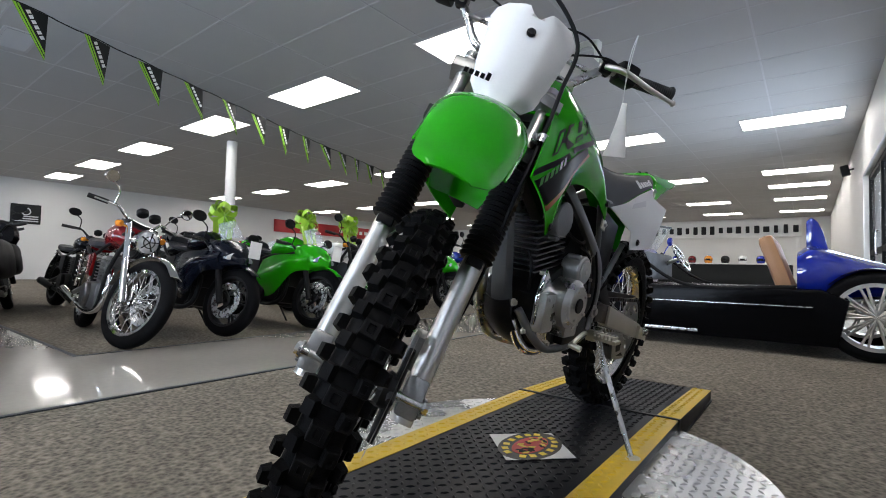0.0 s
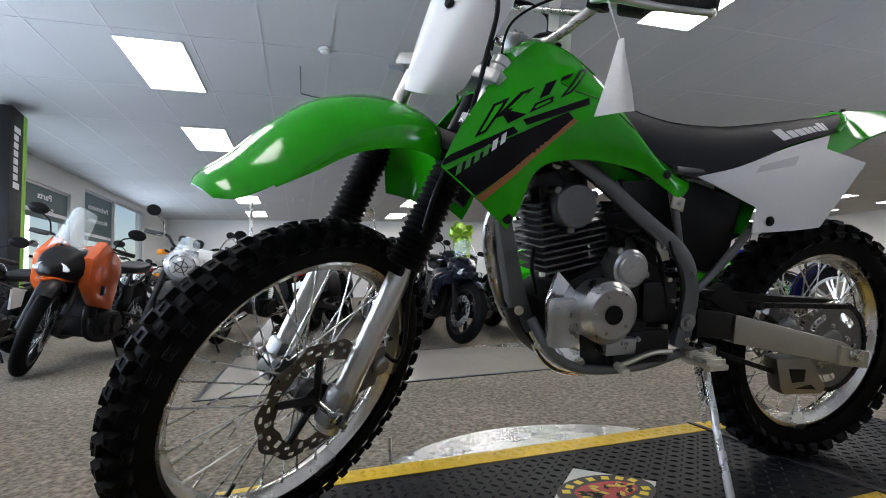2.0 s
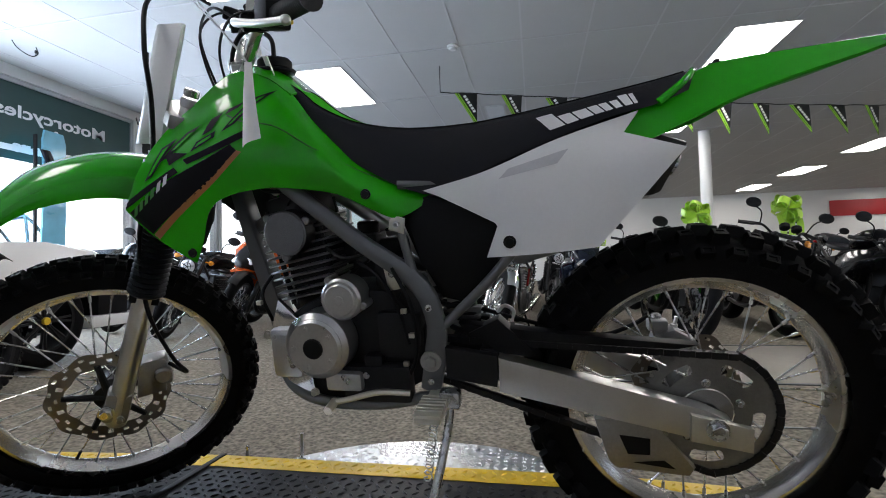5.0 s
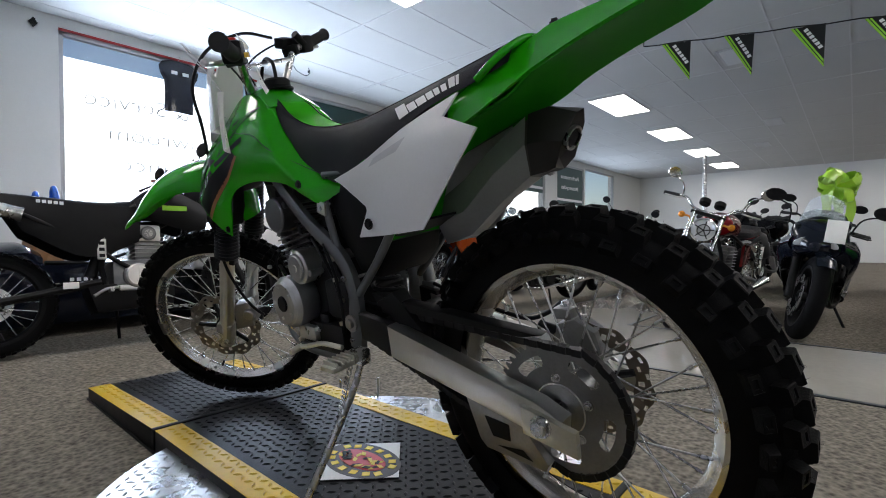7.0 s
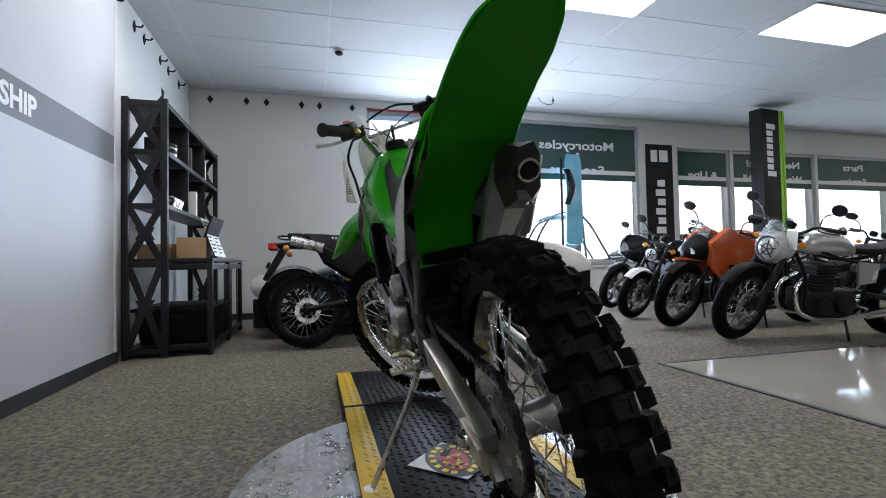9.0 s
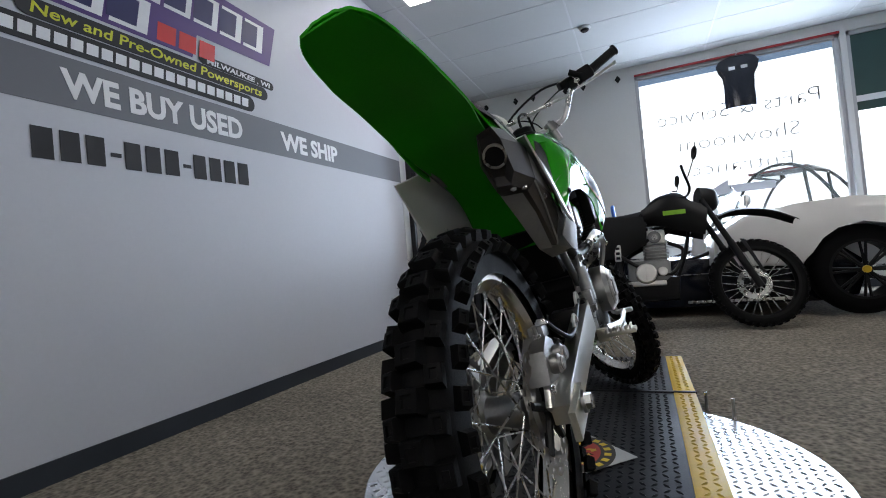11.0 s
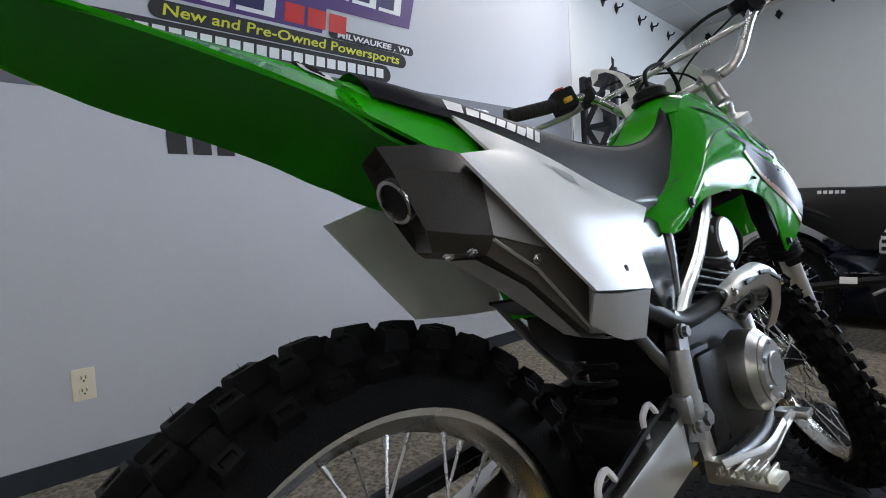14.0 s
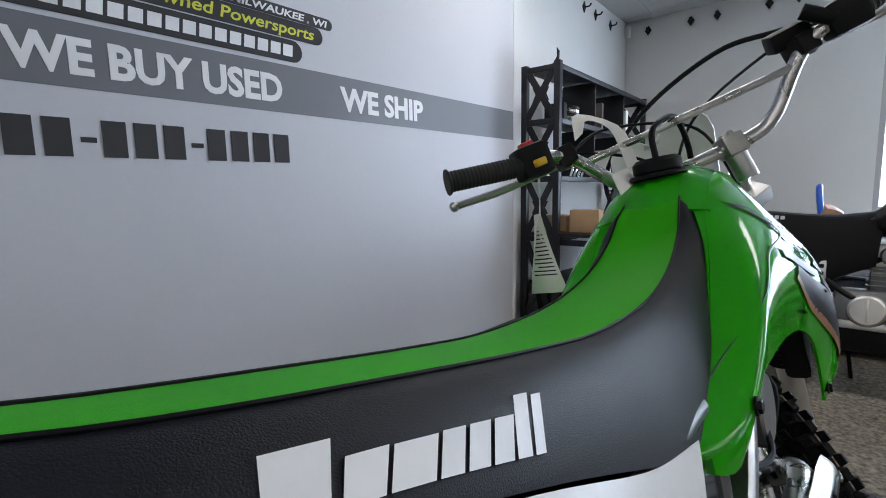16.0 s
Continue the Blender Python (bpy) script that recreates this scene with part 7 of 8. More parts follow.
# ---- black dual-sport bike beside the shelf ----
dual = thing("motorcycle", pose(.22, 2.70, 0, 0, 0, -92) @ pose(0, 0, 0, 0, -8, 0), "black dual-sport motorcycle with knobby tyres on its stand", "motorcycle")
DF, DR = Vector((0, .74, .345)), Vector((0, -.74, .325))
dp = Vector((0, .68, .345))
dax = Vector((0, -math.sin(RAKE), math.cos(RAKE)))
DST = Matrix.Translation(dp) @ Matrix.Rotation(radians(12), 4, dax) @ Matrix.Translation(-dp)
wheel_set(dual, "front_wheel", DF, .345, .09, .275, 0, BLACK, .12, DST, True)
wheel_set(dual, "rear_wheel", DR, .325, .11, .25, 0, BLACK, .11, None, True)
for s in (-1, 1):
    b = Vector((s * .10, .705, .345))
    part("fork_leg", join(tube([b - dax * .05, b + dax * .34], .026, 12), tube([b + dax * .32, b + dax * .72], .022, 12)), DARKMETAL, dual, m=DST)
    part("swingarm", tube([(s * .10, -.22, .42), (s * .11, -.74, .325)], .024, 8), DARKMETAL, dual)
    part("frame_tube", join(tube([(s * .04, .36, .92), (s * .10, .05, .74), (s * .11, -.20, .58), (s * .11, -.20, .40)], .018, 8, 18), tube([(s * .05, .34, .88), (s * .07, .24, .50), (s * .10, .12, .34), (s * .10, -.18, .36)], .015, 8, 18)), BLACK, dual)
    part("shroud", strip([(s * .10, .46, .95), (s * .13, .20, 1.05), (s * .11, -.02, .97)], [(s * .14, .42, .72), (s * .14, .22, .78), (s * .11, .0, .86)], 14, 6, (s * .035, 0, 0), .004), BLACK, dual)
    part("decal", box((s * .172, .14, .895), (s * .174, .30, .93), 0, None), FLAGGREEN, dual) if s > 0 else None
    part("side_panel", strip([(s * .10, .02, .92), (s * .115, -.36, .93), (s * .10, -.72, .97)], [(s * .125, .0, .68), (s * .155, -.30, .58), (s * .14, -.60, .74)], 14, 6, (s * .025, 0, 0), .004), BLACK, dual)
    part("turn_signal", disc((s * .16, -.90, .84), (0, 1, 0), .024, .05, 14, .01), LENSAMBER, dual)
    part("mirror", join(tube([(s * .20, .30, 1.15), (s * .28, .34, 1.28)], .005, 6), moved(disc((0, 0, 0), (0, 1, 0), 1, .3, 16, .1), Matrix.Translation((s * .30, .34, 1.31)) @ Matrix.Diagonal((.07, .05, .05, 1)))), BLACK, dual, m=DST)
    part("fork_guard", strip([(s * .13, .74, .40), (s * .13, .62, .66)], [(s * .10, .76, .40), (s * .10, .65, .66)], 6, 3, (0, .02, 0), .003), BLACK, dual, m=DST)
part("tank", smooth_body([(.38, .05, .88, .98), (.27, .13, .84, 1.10), (.10, .13, .84, 1.08), (-.06, .08, .83, .94)], 14, 18), GLOSSBLACK, dual)
part("seat", smooth_body([(.06, .05, .90, 1.00), (-.04, .08, .87, .975), (-.22, .105, .875, .955), (-.46, .105, .90, .97), (-.72, .08, .93, .99), (-.80, .04, .95, .985)], 20, 16, 3.2), VINYL, dual)
part("seat_mark", join(*[box((s * .118, -.42 - .028 * k, .915 + .002 * k), (s * .121, -.40 - .028 * k, .935 + .002 * k)) for s in (-1, 1) for k in range(5)]), DECAL_WHITE, dual, smooth=False)
part("rear_fender", smooth_body([(-.66, .09, .86, .93), (-.86, .075, .86, .92), (-1.0, .05, .87, .91)], 8, 14), BLACK, dual)
part("rack", join(box((-.06, -.90, .95), (.06, -.78, .99), .012), tube([(-.06, -.70, .95), (-.07, -.95, .96), (.07, -.95, .96), (.06, -.70, .95)], .008, 8, 14)), BLACK, dual)
part("tail_light", box((-.05, -1.06, .85), (.05, -.98, .91), .014), LENSRED, dual)
part("plate_bracket", join(prism([(-.90, .86), (-.96, .86), (-1.10, .60), (-1.06, .58)], -.05, .05, .004), disc((0, -1.06, .72), (0, -1, .4), .03, .02, 14, .004)), BLACK, dual)
part("muffler", tube([(.15, -.60, .84), (.15, -.86, .905)], (.042, .045), 16), STEEL, dual)
part("engine", join(box((-.12, -.16, .36), (.12, .16, .56), .03), box((-.08, -.02, .54), (.08, .14, .80), .02), disc((.135, -.02, .45), (1, 0, 0), .085, .05, 28, .012), disc((-.135, .02, .45), (1, 0, 0), .075, .05, 28, .012), disc((.10, .06, .74), (1, 0, 0), .05, .05, 20, .01)), mat("dual_engine", (.20, .20, .20), .36, .9, var=.15, scale=20), dual)
many("cooling_fin", [box((-.095, -.035, .58 + .026 * k), (.095, .155, .586 + .026 * k), .002, None, 1) for k in range(6)], CASTALU, dual)
part("exhaust", tube([(.03, .15, .70), (.05, .26, .62), (.10, .16, .44), (.14, -.06, .50), (.14, -.34, .70), (.15, -.60, .84)], .015, 10, 28), DARKMETAL, dual)
part("shock", tube([(.0, -.14, .80), (.0, -.26, .46)], .035, 12), DARKMETAL, dual)
part("clutch_cover", join(disc((.168, -.02, .45), (1, 0, 0), .078, .03, 32, .010), box((.182, -.026, .395), (.188, -.014, .505), .002), disc((.150, .10, .46), (1, 0, 0), .035, .04, 20, .006), box((.10, -.13, .35), (.15, .12, .39), .01)), ALU, dual, "silver clutch cover")
part("head_cover", join(box((-.10, -.02, .68), (.115, .14, .80), .022), disc((.115, .06, .74), (1, 0, 0), .03, .02, 18, .004)), ALU, dual, "silver cylinder head cover")
part("heel_guard", box((.150, -.245, .56), (.158, -.195, .70), .008), ALU, dual, "pierced metal heel guard")
many("guard_hole", [box((.156, -.235, z), (.160, -.205, z + .022), .004) for z in (.575, .615, .655)], BLACK, dual)
part("kick_lever", tube([(.12, -.12, .38), (.14, -.20, .37), (.15, -.27, .33)], .010, 8, 10), ALU, dual)
part("swingarm_label", box((.126, -.42, .385), (.130, -.34, .425), .002), PAPER, dual)
part("belly", prism([(.22, .42), (.20, .24), (-.25, .22), (-.30, .40)], -.12, .12, .02), BLACK, dual)
part("caliper_guard", join(box((.10, -.25, .60), (.115, -.19, .78), .006), box((.112, -.24, .62), (.118, -.20, .70), .002)), BLACK, dual)
part("handlebar", tube([(-.38, .22, 1.18), (-.20, .28, 1.18), (-.10, .33, 1.09), (.10, .33, 1.09), (.20, .28, 1.18), (.38, .22, 1.18)], .011, 10, 24), BLACK, dual, m=DST)
part("headlight", join(smooth_body([(.40, .12, .90, 1.12), (.50, .10, .92, 1.10), (.54, .05, .96, 1.06)], 8, 14, 3)), BLACK, dual, m=DST)
part("front_fender", strip([(-.06, 1.06, .80), (-.08, .88, .88), (-.08, .66, .90), (-.07, .52, .86)], [(.06, 1.06, .80), (.08, .88, .88), (.08, .66, .90), (.07, .52, .86)], 16, 8, (0, 0, .03), .004), BLACK, dual, m=DST)
part("side_stand", tube([(-.12, -.10, .34), (-.24, -.06, .03)], .011, 8), BLACK, dual)
part("foot_peg", tube([(.10, -.18, .36), (.20, -.18, .36)], .012, 8), STEEL, dual)


# ---- three-wheeled open roadsters ----
def roadster(m, label, paint, lower, wheel_m, tan=TAN, spokes_n=10, faired=False):
    """Open three-wheeler facing +y, centred at the origin, on the ground."""
    r = thing("roadster", m, label, "roadster")
    # lower tub
    part("tub", prism([(1.15, .10), (1.25, .40), (1.10, .53), (-.95, .53), (-1.12, .45), (-1.05, .09)], -.66, .66, .03), lower, r, "glossy black lower body")
    part("sill_strip", join(*[box((s * .664 - .004, -.1, .125), (s * .664 + .004, .80, .150), .002) for s in (-1, 1)]), STEEL, r)
    part("side_line", join(*[box((s * .664 - .003, -.9, .385), (s * .664 + .003, .95, .392)) for s in (-1, 1)]), STEEL, r)
    part("side_mark", join(*[box((.662, -.66 + .042 * k, .40), (.667, -.635 + .042 * k, .425)) for k in range(10)]), DECAL_WHITE, r, "row of plain light bars", smooth=False)
    # front cowl and nose
    part("cowl", smooth_body([(.50, .60, .50, .90), (.70, .60, .46, .88), (1.00, .52, .40, .82), (1.40, .38, .34, .72), (1.62, .22, .34, .60), (1.70, .08, .38, .52)], 18, 22, 3), paint, r)
    part("grille", box((-.16, 1.60, .36), (.16, 1.71, .54), .03), BLACK, r)
    # rear deck with head fairings
    d = .21 if faired else 0
    part("rear_deck", smooth_body([(-.80, .60, .44, .84 - d), (-.90, .60, .43, .90 - d), (-1.08, .52, .42, .84 - d), (-1.28 + d * .6, .38, .44, .77 - d), (-1.46 + d, .16, .46, .72 - d), (-1.54 + d, .04, .48, .71 - d)], 18, 22, 3), lower if faired else paint, r)
    for s in (-1, 1):
        if not faired:
            part("roll_fin", smooth_body([(-.86, .022, .80, 1.09), (-.90, .028, .80, 1.12), (-.96, .022, .78, 1.04), (-1.0, .02, .78, .88)], 10, 12, 2.6), paint, r, m=Matrix.Translation((s * .30, 0, 0)))
        st = part("seat", join(box((-.24, -.42, .30), (.24, .06, .44), .05), box((-.23, -.10, .0), (.23, .02, .58), .05, Matrix.Translation((0, -.40, .40)) @ Matrix.Rotation(radians(-18), 4, "X"))), tan, r, "tan leather bucket seat", m=Matrix.Translation((s * .30, -.32, 0)))
        # front wheels with cycle fenders
        c = (s * .80, 1.13, .36) if faired else (s * .78, 1.32, .32)
        w = part("front_wheel", ring(c, (1, 0, 0), .215, .245, .18, 40), wheel_m, r)
        part("tyre", moved(street_tyre((0, 0, 0), .36 if faired else .33, .24, .24), Matrix.Translation(c)), STREETRUBBER, w)
        part("spokes", join(disc(Vector(c) + Vector((s * .06, 0, 0)), (1, 0, 0), .05, .05, 20, .01), *[tube([Vector(c) + Vector((s * .085, 0, 0)), Vector(c) + Vector((s * .075, .225 * math.cos(a + d), .225 * math.sin(a + d)))], (.012, .010), 6) for a in [2 * math.pi * k / spokes_n for k in range(spokes_n)] for d in (-.09, .09)]), wheel_m, w)
        if faired:
            arch = [(c[1] + .41 * math.cos(radians(a)), c[2] + .41 * math.sin(radians(a))) for a in (25, 45, 65, 90, 115, 135, 155, 172)]
            part("fender", prism([(.10, .46), (.12, .72), (.35, .86), (.70, .92), (1.10, .935), (1.45, .90), (1.72, .81), (1.86, .68)] + [(1.84, .60)] + arch, min(s * .46, s * .93), max(s * .46, s * .93), .035, seg=4), paint, r, "smooth white wheel fairing")
            part("side_vent", prism([(1.56, .62), (1.85, .60), (1.84, .36), (1.55, .36)], min(s * .48, s * .915), max(s * .48, s * .915), .01), BLACK, r)
            part("lower_lip", box((min(s * .48, s * .92), 1.50, .26), (max(s * .48, s * .92), 1.86, .355), .01), paint, r)
            part("wheel_cap", disc(Vector(c) + Vector((s * .10, 0, 0)), (1, 0, 0), .028, .03, 20, .004), YELLOW, w)
            part("roll_hoop", tube([(s * .30 - .07, -.62, .70), (s * .30 - .07, -.66, .98), (s * .30 - .04, -.67, 1.08), (s * .30, -.67, 1.11), (s * .30 + .04, -.67, 1.08), (s * .30 + .07, -.66, .98), (s * .30 + .07, -.62, .70)], .019, 10, 40), BLUEPLASTIC, r, "bright blue roll hoop")
        else:
            part("cycle_fender", moved(arc_fender((0, 0, 0), .37, .24, 5, 165, .03), Matrix.Translation(c)), paint, r)
        part("suspension_arm", join(tube([(s * .40, 1.20, .30), (s * .70, 1.32, .26)], .02, 8), tube([(s * .40, 1.40, .34), (s * .70, 1.32, .36)], .02, 8)), DARKMETAL, r)
        part("headlight", disc((s * .46, 1.36, .66), (0, 1, 0), .07, .10, 24, .02), LENSCLEAR, r)
    for c, nm in (((.52, -1.27, .335), "rear_wheel"), ((-.52, -1.27, .335), "rear_wheel")):
        s = 1 if c[0] > 0 else -1
        w = part(nm, ring(c, (1, 0, 0), .225, .255, .20, 40), wheel_m, r)
        part("tyre", moved(street_tyre((0, 0, 0), .345, .24, .25), Matrix.Translation(c)), STREETRUBBER, w)
        part("spokes", join(disc(Vector(c) + Vector((s * .07, 0, 0)), (1, 0, 0), .05, .06, 20, .01), *[tube([Vector(c) + Vector((s * .10, 0, 0)), Vector(c) + Vector((s * .09, .235 * math.cos(a + d), .235 * math.sin(a + d)))], (.012, .010), 6) for a in [2 * math.pi * k / spokes_n for k in range(spokes_n)] for d in (-.09, .09)]), wheel_m, w)
    part("rear_arch", join(moved(arc_fender((0, 0, 0), .36, 1.20, 40, 140, .02), Matrix.Translation((0, -1.27, .335)))), lower, r)
    # cockpit
    part("dash", box((-.58, .36, .56), (.58, .50, .84), .04), BLACK, r)
    for s in (-1, 1):
        part("cockpit_trim", tube([(s * .62, .50, .86), (s * .64, .0, .535), (s * .64, -.80, .54)], .016, 8, 18), BLACK, r)
    part("steering_wheel", join(moved(lathe([(.155 + .014 * math.cos(a), .014 * math.sin(a)) for a in [2 * math.pi * k / 8 for k in range(8)]], 32, closed=True), Matrix.Translation((.30, .22, .80)) @ rot_to((0, -.85, .5))), *[tube([(.30, .22, .80), (.30 + .15 * math.cos(a), .22 + .075 * math.sin(a), .80 + .128 * math.sin(a))], .008, 6) for a in (0, 2.1, 4.2)], tube([(.30, .22, .80), (.30, .40, .72)], .02, 8)), STEEL, r)
    part("windscreen", strip([(-.56, .55, .86), (-.50, .36, 1.14)], [(.56, .55, .86), (.50, .36, 1.14)], 8, 12, (0, .10, 0), .004), SCREEN, r)
    part("screen_frame", strip([(-.505, .365, 1.135), (-.50, .36, 1.155)], [(.505, .365, 1.135), (.50, .36, 1.155)], 3, 12, (0, .10, 0), .008), BLACK, r)
    for s in (-1, 1):
        part("mirror", join(tube([(s * .60, .46, .86), (s * .70, .42, .98)], .008, 8), disc((s * .72, .42, 1.0), (0, 1, 0), .05, .05, 20, .012)), paint, r)
    return r


roadster(pose(.16, -3.98, 0, 0, 0, -90), "blue and black three-wheeled open roadster with tan seats", BLUEPAINT, TUBBLACK, ALU)
roadster(pose(.60, 4.02, 0, 0, 0, -88), "white three-wheeled roadster with blue tub by the window", WHITEPAINT, NAVY, BLACK, TAN, 8, True)

# ---- black steel rack in the corner ----
RX0, RX1, RY0, RY1, RZ = -1.90, -1.575, 2.72, 4.75, 2.06
BX1, BY1 = -1.25, 4.35
rack = thing("storage_rack", pose(0, 0, 0), "black steel shelf rack with cross-braced ends", "shelf rack")
LEVELS = (.07, .75, 1.21, 1.64, 2.03)
for x in (RX0, RX1 - .05):
    for y in (RY0, RY1 - .045):
        part("post", box((x, y, 0), (x + .05, y + .045, RZ), .004), SHELFBLACK, rack)
for z in LEVELS:
    part("shelf", join(box((RX0 + .003, RY0 + .004, z - .004), (RX1 - .004, RY1 - .004, z + .004), .001), box((RX1 - .022, RY0 + .045, z - .032), (RX1 + .002, RY1 - .045, z + .006), .003), box((RX0 + .05, RY0 + .002, z - .035), (RX1 - .05, RY0 + .016, z + .010), .003), box((RX0 + .05, RY1 - .016, z - .035), (RX1 - .05, RY1 - .002, z + .010), .003)), SHELFBLACK, rack)
for a, b in zip(LEVELS, LEVELS[1:]):
    for y in (RY0 + .002, RY1 - .02):
        for p, q in (((RX0 + .04, a), (RX1 - .04, b)), ((RX1 - .04, a), (RX0 + .04, b))):
            w, n = .042, Vector((p[1] - q[1], q[0] - p[0])).normalized() * .026
            e = .0015 if p[0] > q[0] else 0
            part("brace", prism([(p[0] - n.x, p[1] - n.y), (p[0] + n.x, p[1] + n.y), (q[0] + n.x, q[1] + n.y), (q[0] - n.x, q[1] - n.y)], y + .004 + e, y + .010 + e, .001, "y"), SHELFBLACK, rack)
        c = ((RX0 + RX1) / 2, (a + b) / 2)
        part("gusset", prism([(c[0] - .07, c[1] + .05), (c[0] + .07, c[1] + .05), (c[0] + .045, c[1]), (c[0] + .07, c[1] - .05), (c[0] - .07, c[1] - .05), (c[0] - .045, c[1])], y + .0125, y + .0155, .001, "y"), SHELFBLACK, rack)
for y in (RY0 + .68, RY0 + 1.36):
    for z0, z1 in ((1.22, 1.62), (1.65, 2.01)):
        part("divider", box((RX0 + .02, y - .008, z0), (RX1 - .006, y + .008, z1), .002), SHELFBLACK, rack)
part("hook", join(prism([(-1.70, 2.03), (-1.62, 2.03), (-1.615, 2.14), (-1.635, 2.17), (-1.63, 2.10), (-1.66, 2.06)], RY0 + .06, RY0 + .075, .002, "y")), SHELFBLACK, rack)
part("bench_top", box((RX0 + .052, RY0 + .02, .757), (BX1, BY1, .784), .004), SHELFBLACK, rack)
for x, y in ((BX1 - .045, RY0 + .025), (BX1 - .045, BY1 - .045), (BX1 - .045, (RY0 + BY1) / 2)):
    part("bench_leg", box((x, y, 0), (x + .04, y + .04, .754), .003), SHELFBLACK, rack)
for z in (.05, .69):
    part("bench_rail", join(box((BX1 - .037, RY0 + .07, z), (BX1 - .013, BY1 - .05, z + .045), .003), box((RX1, RY0 + .038, z), (BX1 - .047, RY0 + .062, z + .045), .003)), SHELFBLACK, rack)
part("bottom_tray", box((RX1 + .002, RY0 + .03, .075), (BX1 - .01, BY1 - .02, .088), .002), SHELFBLACK, rack)
for k in range(4):
    part("bench_bar", box((BX1 - .031, RY0 + .30 + .36 * k, .095), (BX1 - .019, RY0 + .316 + .36 * k, .689), .002), SHELFBLACK, rack)

tote = thing("storage_tote", pose(-1.56, 3.20, .090), "black plastic tote with a rimmed lid under the rack", "tote")
part("body", loft([[(a * w, b * d, z) for a, b in ((-1, -.9), (-.93, -1), (.93, -1), (1, -.9), (1, .9), (.93, 1), (-.93, 1), (-1, .9))] for w, d, z in ((.26, .34, 0), (.29, .38, .27))]), BLACK, tote)
part("lid", join(box((-.305, -.395, .268), (.305, .395, .295), .008), box((-.26, -.35, .292), (.26, .35, .305), .006)), BLACK, tote)
part("handle", join(box((-.06, -.405, .21), (.06, -.378, .235), .006)), BLACK, tote)


def carton(x, y, z, sx, sy, sz, turn, label, material=None):
    t = thing("carton", pose(x, y, z, 0, 0, turn), label, "box")
    part("body", box((-sx / 2, -sy / 2, 0), (sx / 2, sy / 2, sz), .004), material or CARDBOARD, t)
    part("flap", join(box((-sx / 2 + .003, -sy / 2 + .003, sz + .0005), (sx / 2 - .003, -.002, sz + .0035), .001), box((-sx / 2 + .003, .002, sz + .0005), (sx / 2 - .003, sy / 2 - .003, sz + .0035), .001)), material or CARDBOARD, t)
    part("tape", box((-sx / 2 + .002, -.018, sz + .004), (sx / 2 - .002, .018, sz + .0046)), mat("tape", (.50, .40, .24), .3), t)
    return t


carton(-1.46, 2.98, .785, .22, .20, .17, 12, "small brown cardboard carton on the rack")
carton(-1.72, 3.05, .785, .26, .22, .12, -8, "flat brown cardboard carton on the rack")
carton(-1.70, 3.85, 1.216, .18, .05, .26, 4, "upright grey paper box on the rack", PAPER)
carton(-1.70, 4.30, 1.646, .16, .05, .24, -6, "upright white paper box on the rack", PAPER)
carton(-1.70, 3.60, 1.646, .20, .06, .22, 8, "upright grey parts box on the rack", HEATSHIELD)
carton(-1.72, 2.95, 1.646, .16, .08, .14, 8, "dark parts box on the upper shelf", DARKMETAL)
cat = thing("catalogue_pad", pose(-1.36, 3.62, .785, 0, 0, 0), "open printed catalogue stand with rows of text", "display")
part("board", prism([(-.16, 0), (-.02, .40), (.0, .40), (-.14, 0)], -.27, .27, .002, "x"), SHELFBLACK, cat, m=pose(0, 0, 0, 0, 0, -90))
for s in (-1, 1):
    page = part("page", box((-.125, -.001, -.19), (.125, .001, .19)), PAPER, cat, "printed white page", m=pose(-.062 + .012, s * .135, .205, -19.3, 0, 90))
    for k in range(9):
        part("text_line", box((-.10, -.0030, .15 - .038 * k), (.10 - .05 * (k % 3), -.0012, .163 - .038 * k)), INK, page)
        part("text_line", box((-.10, .0012, .15 - .038 * k), (.10 - .05 * (k % 3), .0030, .163 - .038 * k)), INK, page)
br = thing("chrome_bracket", pose(-1.64, 3.0, 1.215), "bent chrome carrier rails lying on the shelf", "spare part")
for k in range(4):
    part("rail", tube([(.04, -.02 + .07 * k, 0.006), (.05, 0 + .07 * k, .08), (.0, .03 + .07 * k, .10), (-.12, .04 + .07 * k, .07)], .009, 8, 16), CHROME, br)
sp = thing("coil_part", pose(-1.68, 3.12, 1.645), "stack of dark coiled parts on the upper shelf", "spare part")
for k in range(5):
    part("coil", ring((0, .0, .016 + .028 * k), (.1, .1, 1), .055, .075, .018, 24), STEEL if k % 2 else DARKMETAL, sp)
bag = thing("white_bag", pose(-1.05, 4.42, .33), "crumpled white plastic bag behind the bench", "bag")
rngb = random.Random(3)
part("sack", loft([[((.13 * math.sin(math.pi * (i + .6) / 8.2) + rngb.uniform(-.012, .012)) * math.cos(a), (.10 * math.sin(math.pi * (i + .6) / 8.2) + rngb.uniform(-.012, .012)) * math.sin(a), .04 * i) for a in [2 * math.pi * k / 14 for k in range(14)]] for i in range(8)]), WHITE, bag)
part("stand", disc((0, 0, -.164), (0, 0, 1), .10, .33, 20, .01), SHELFBLACK, bag)

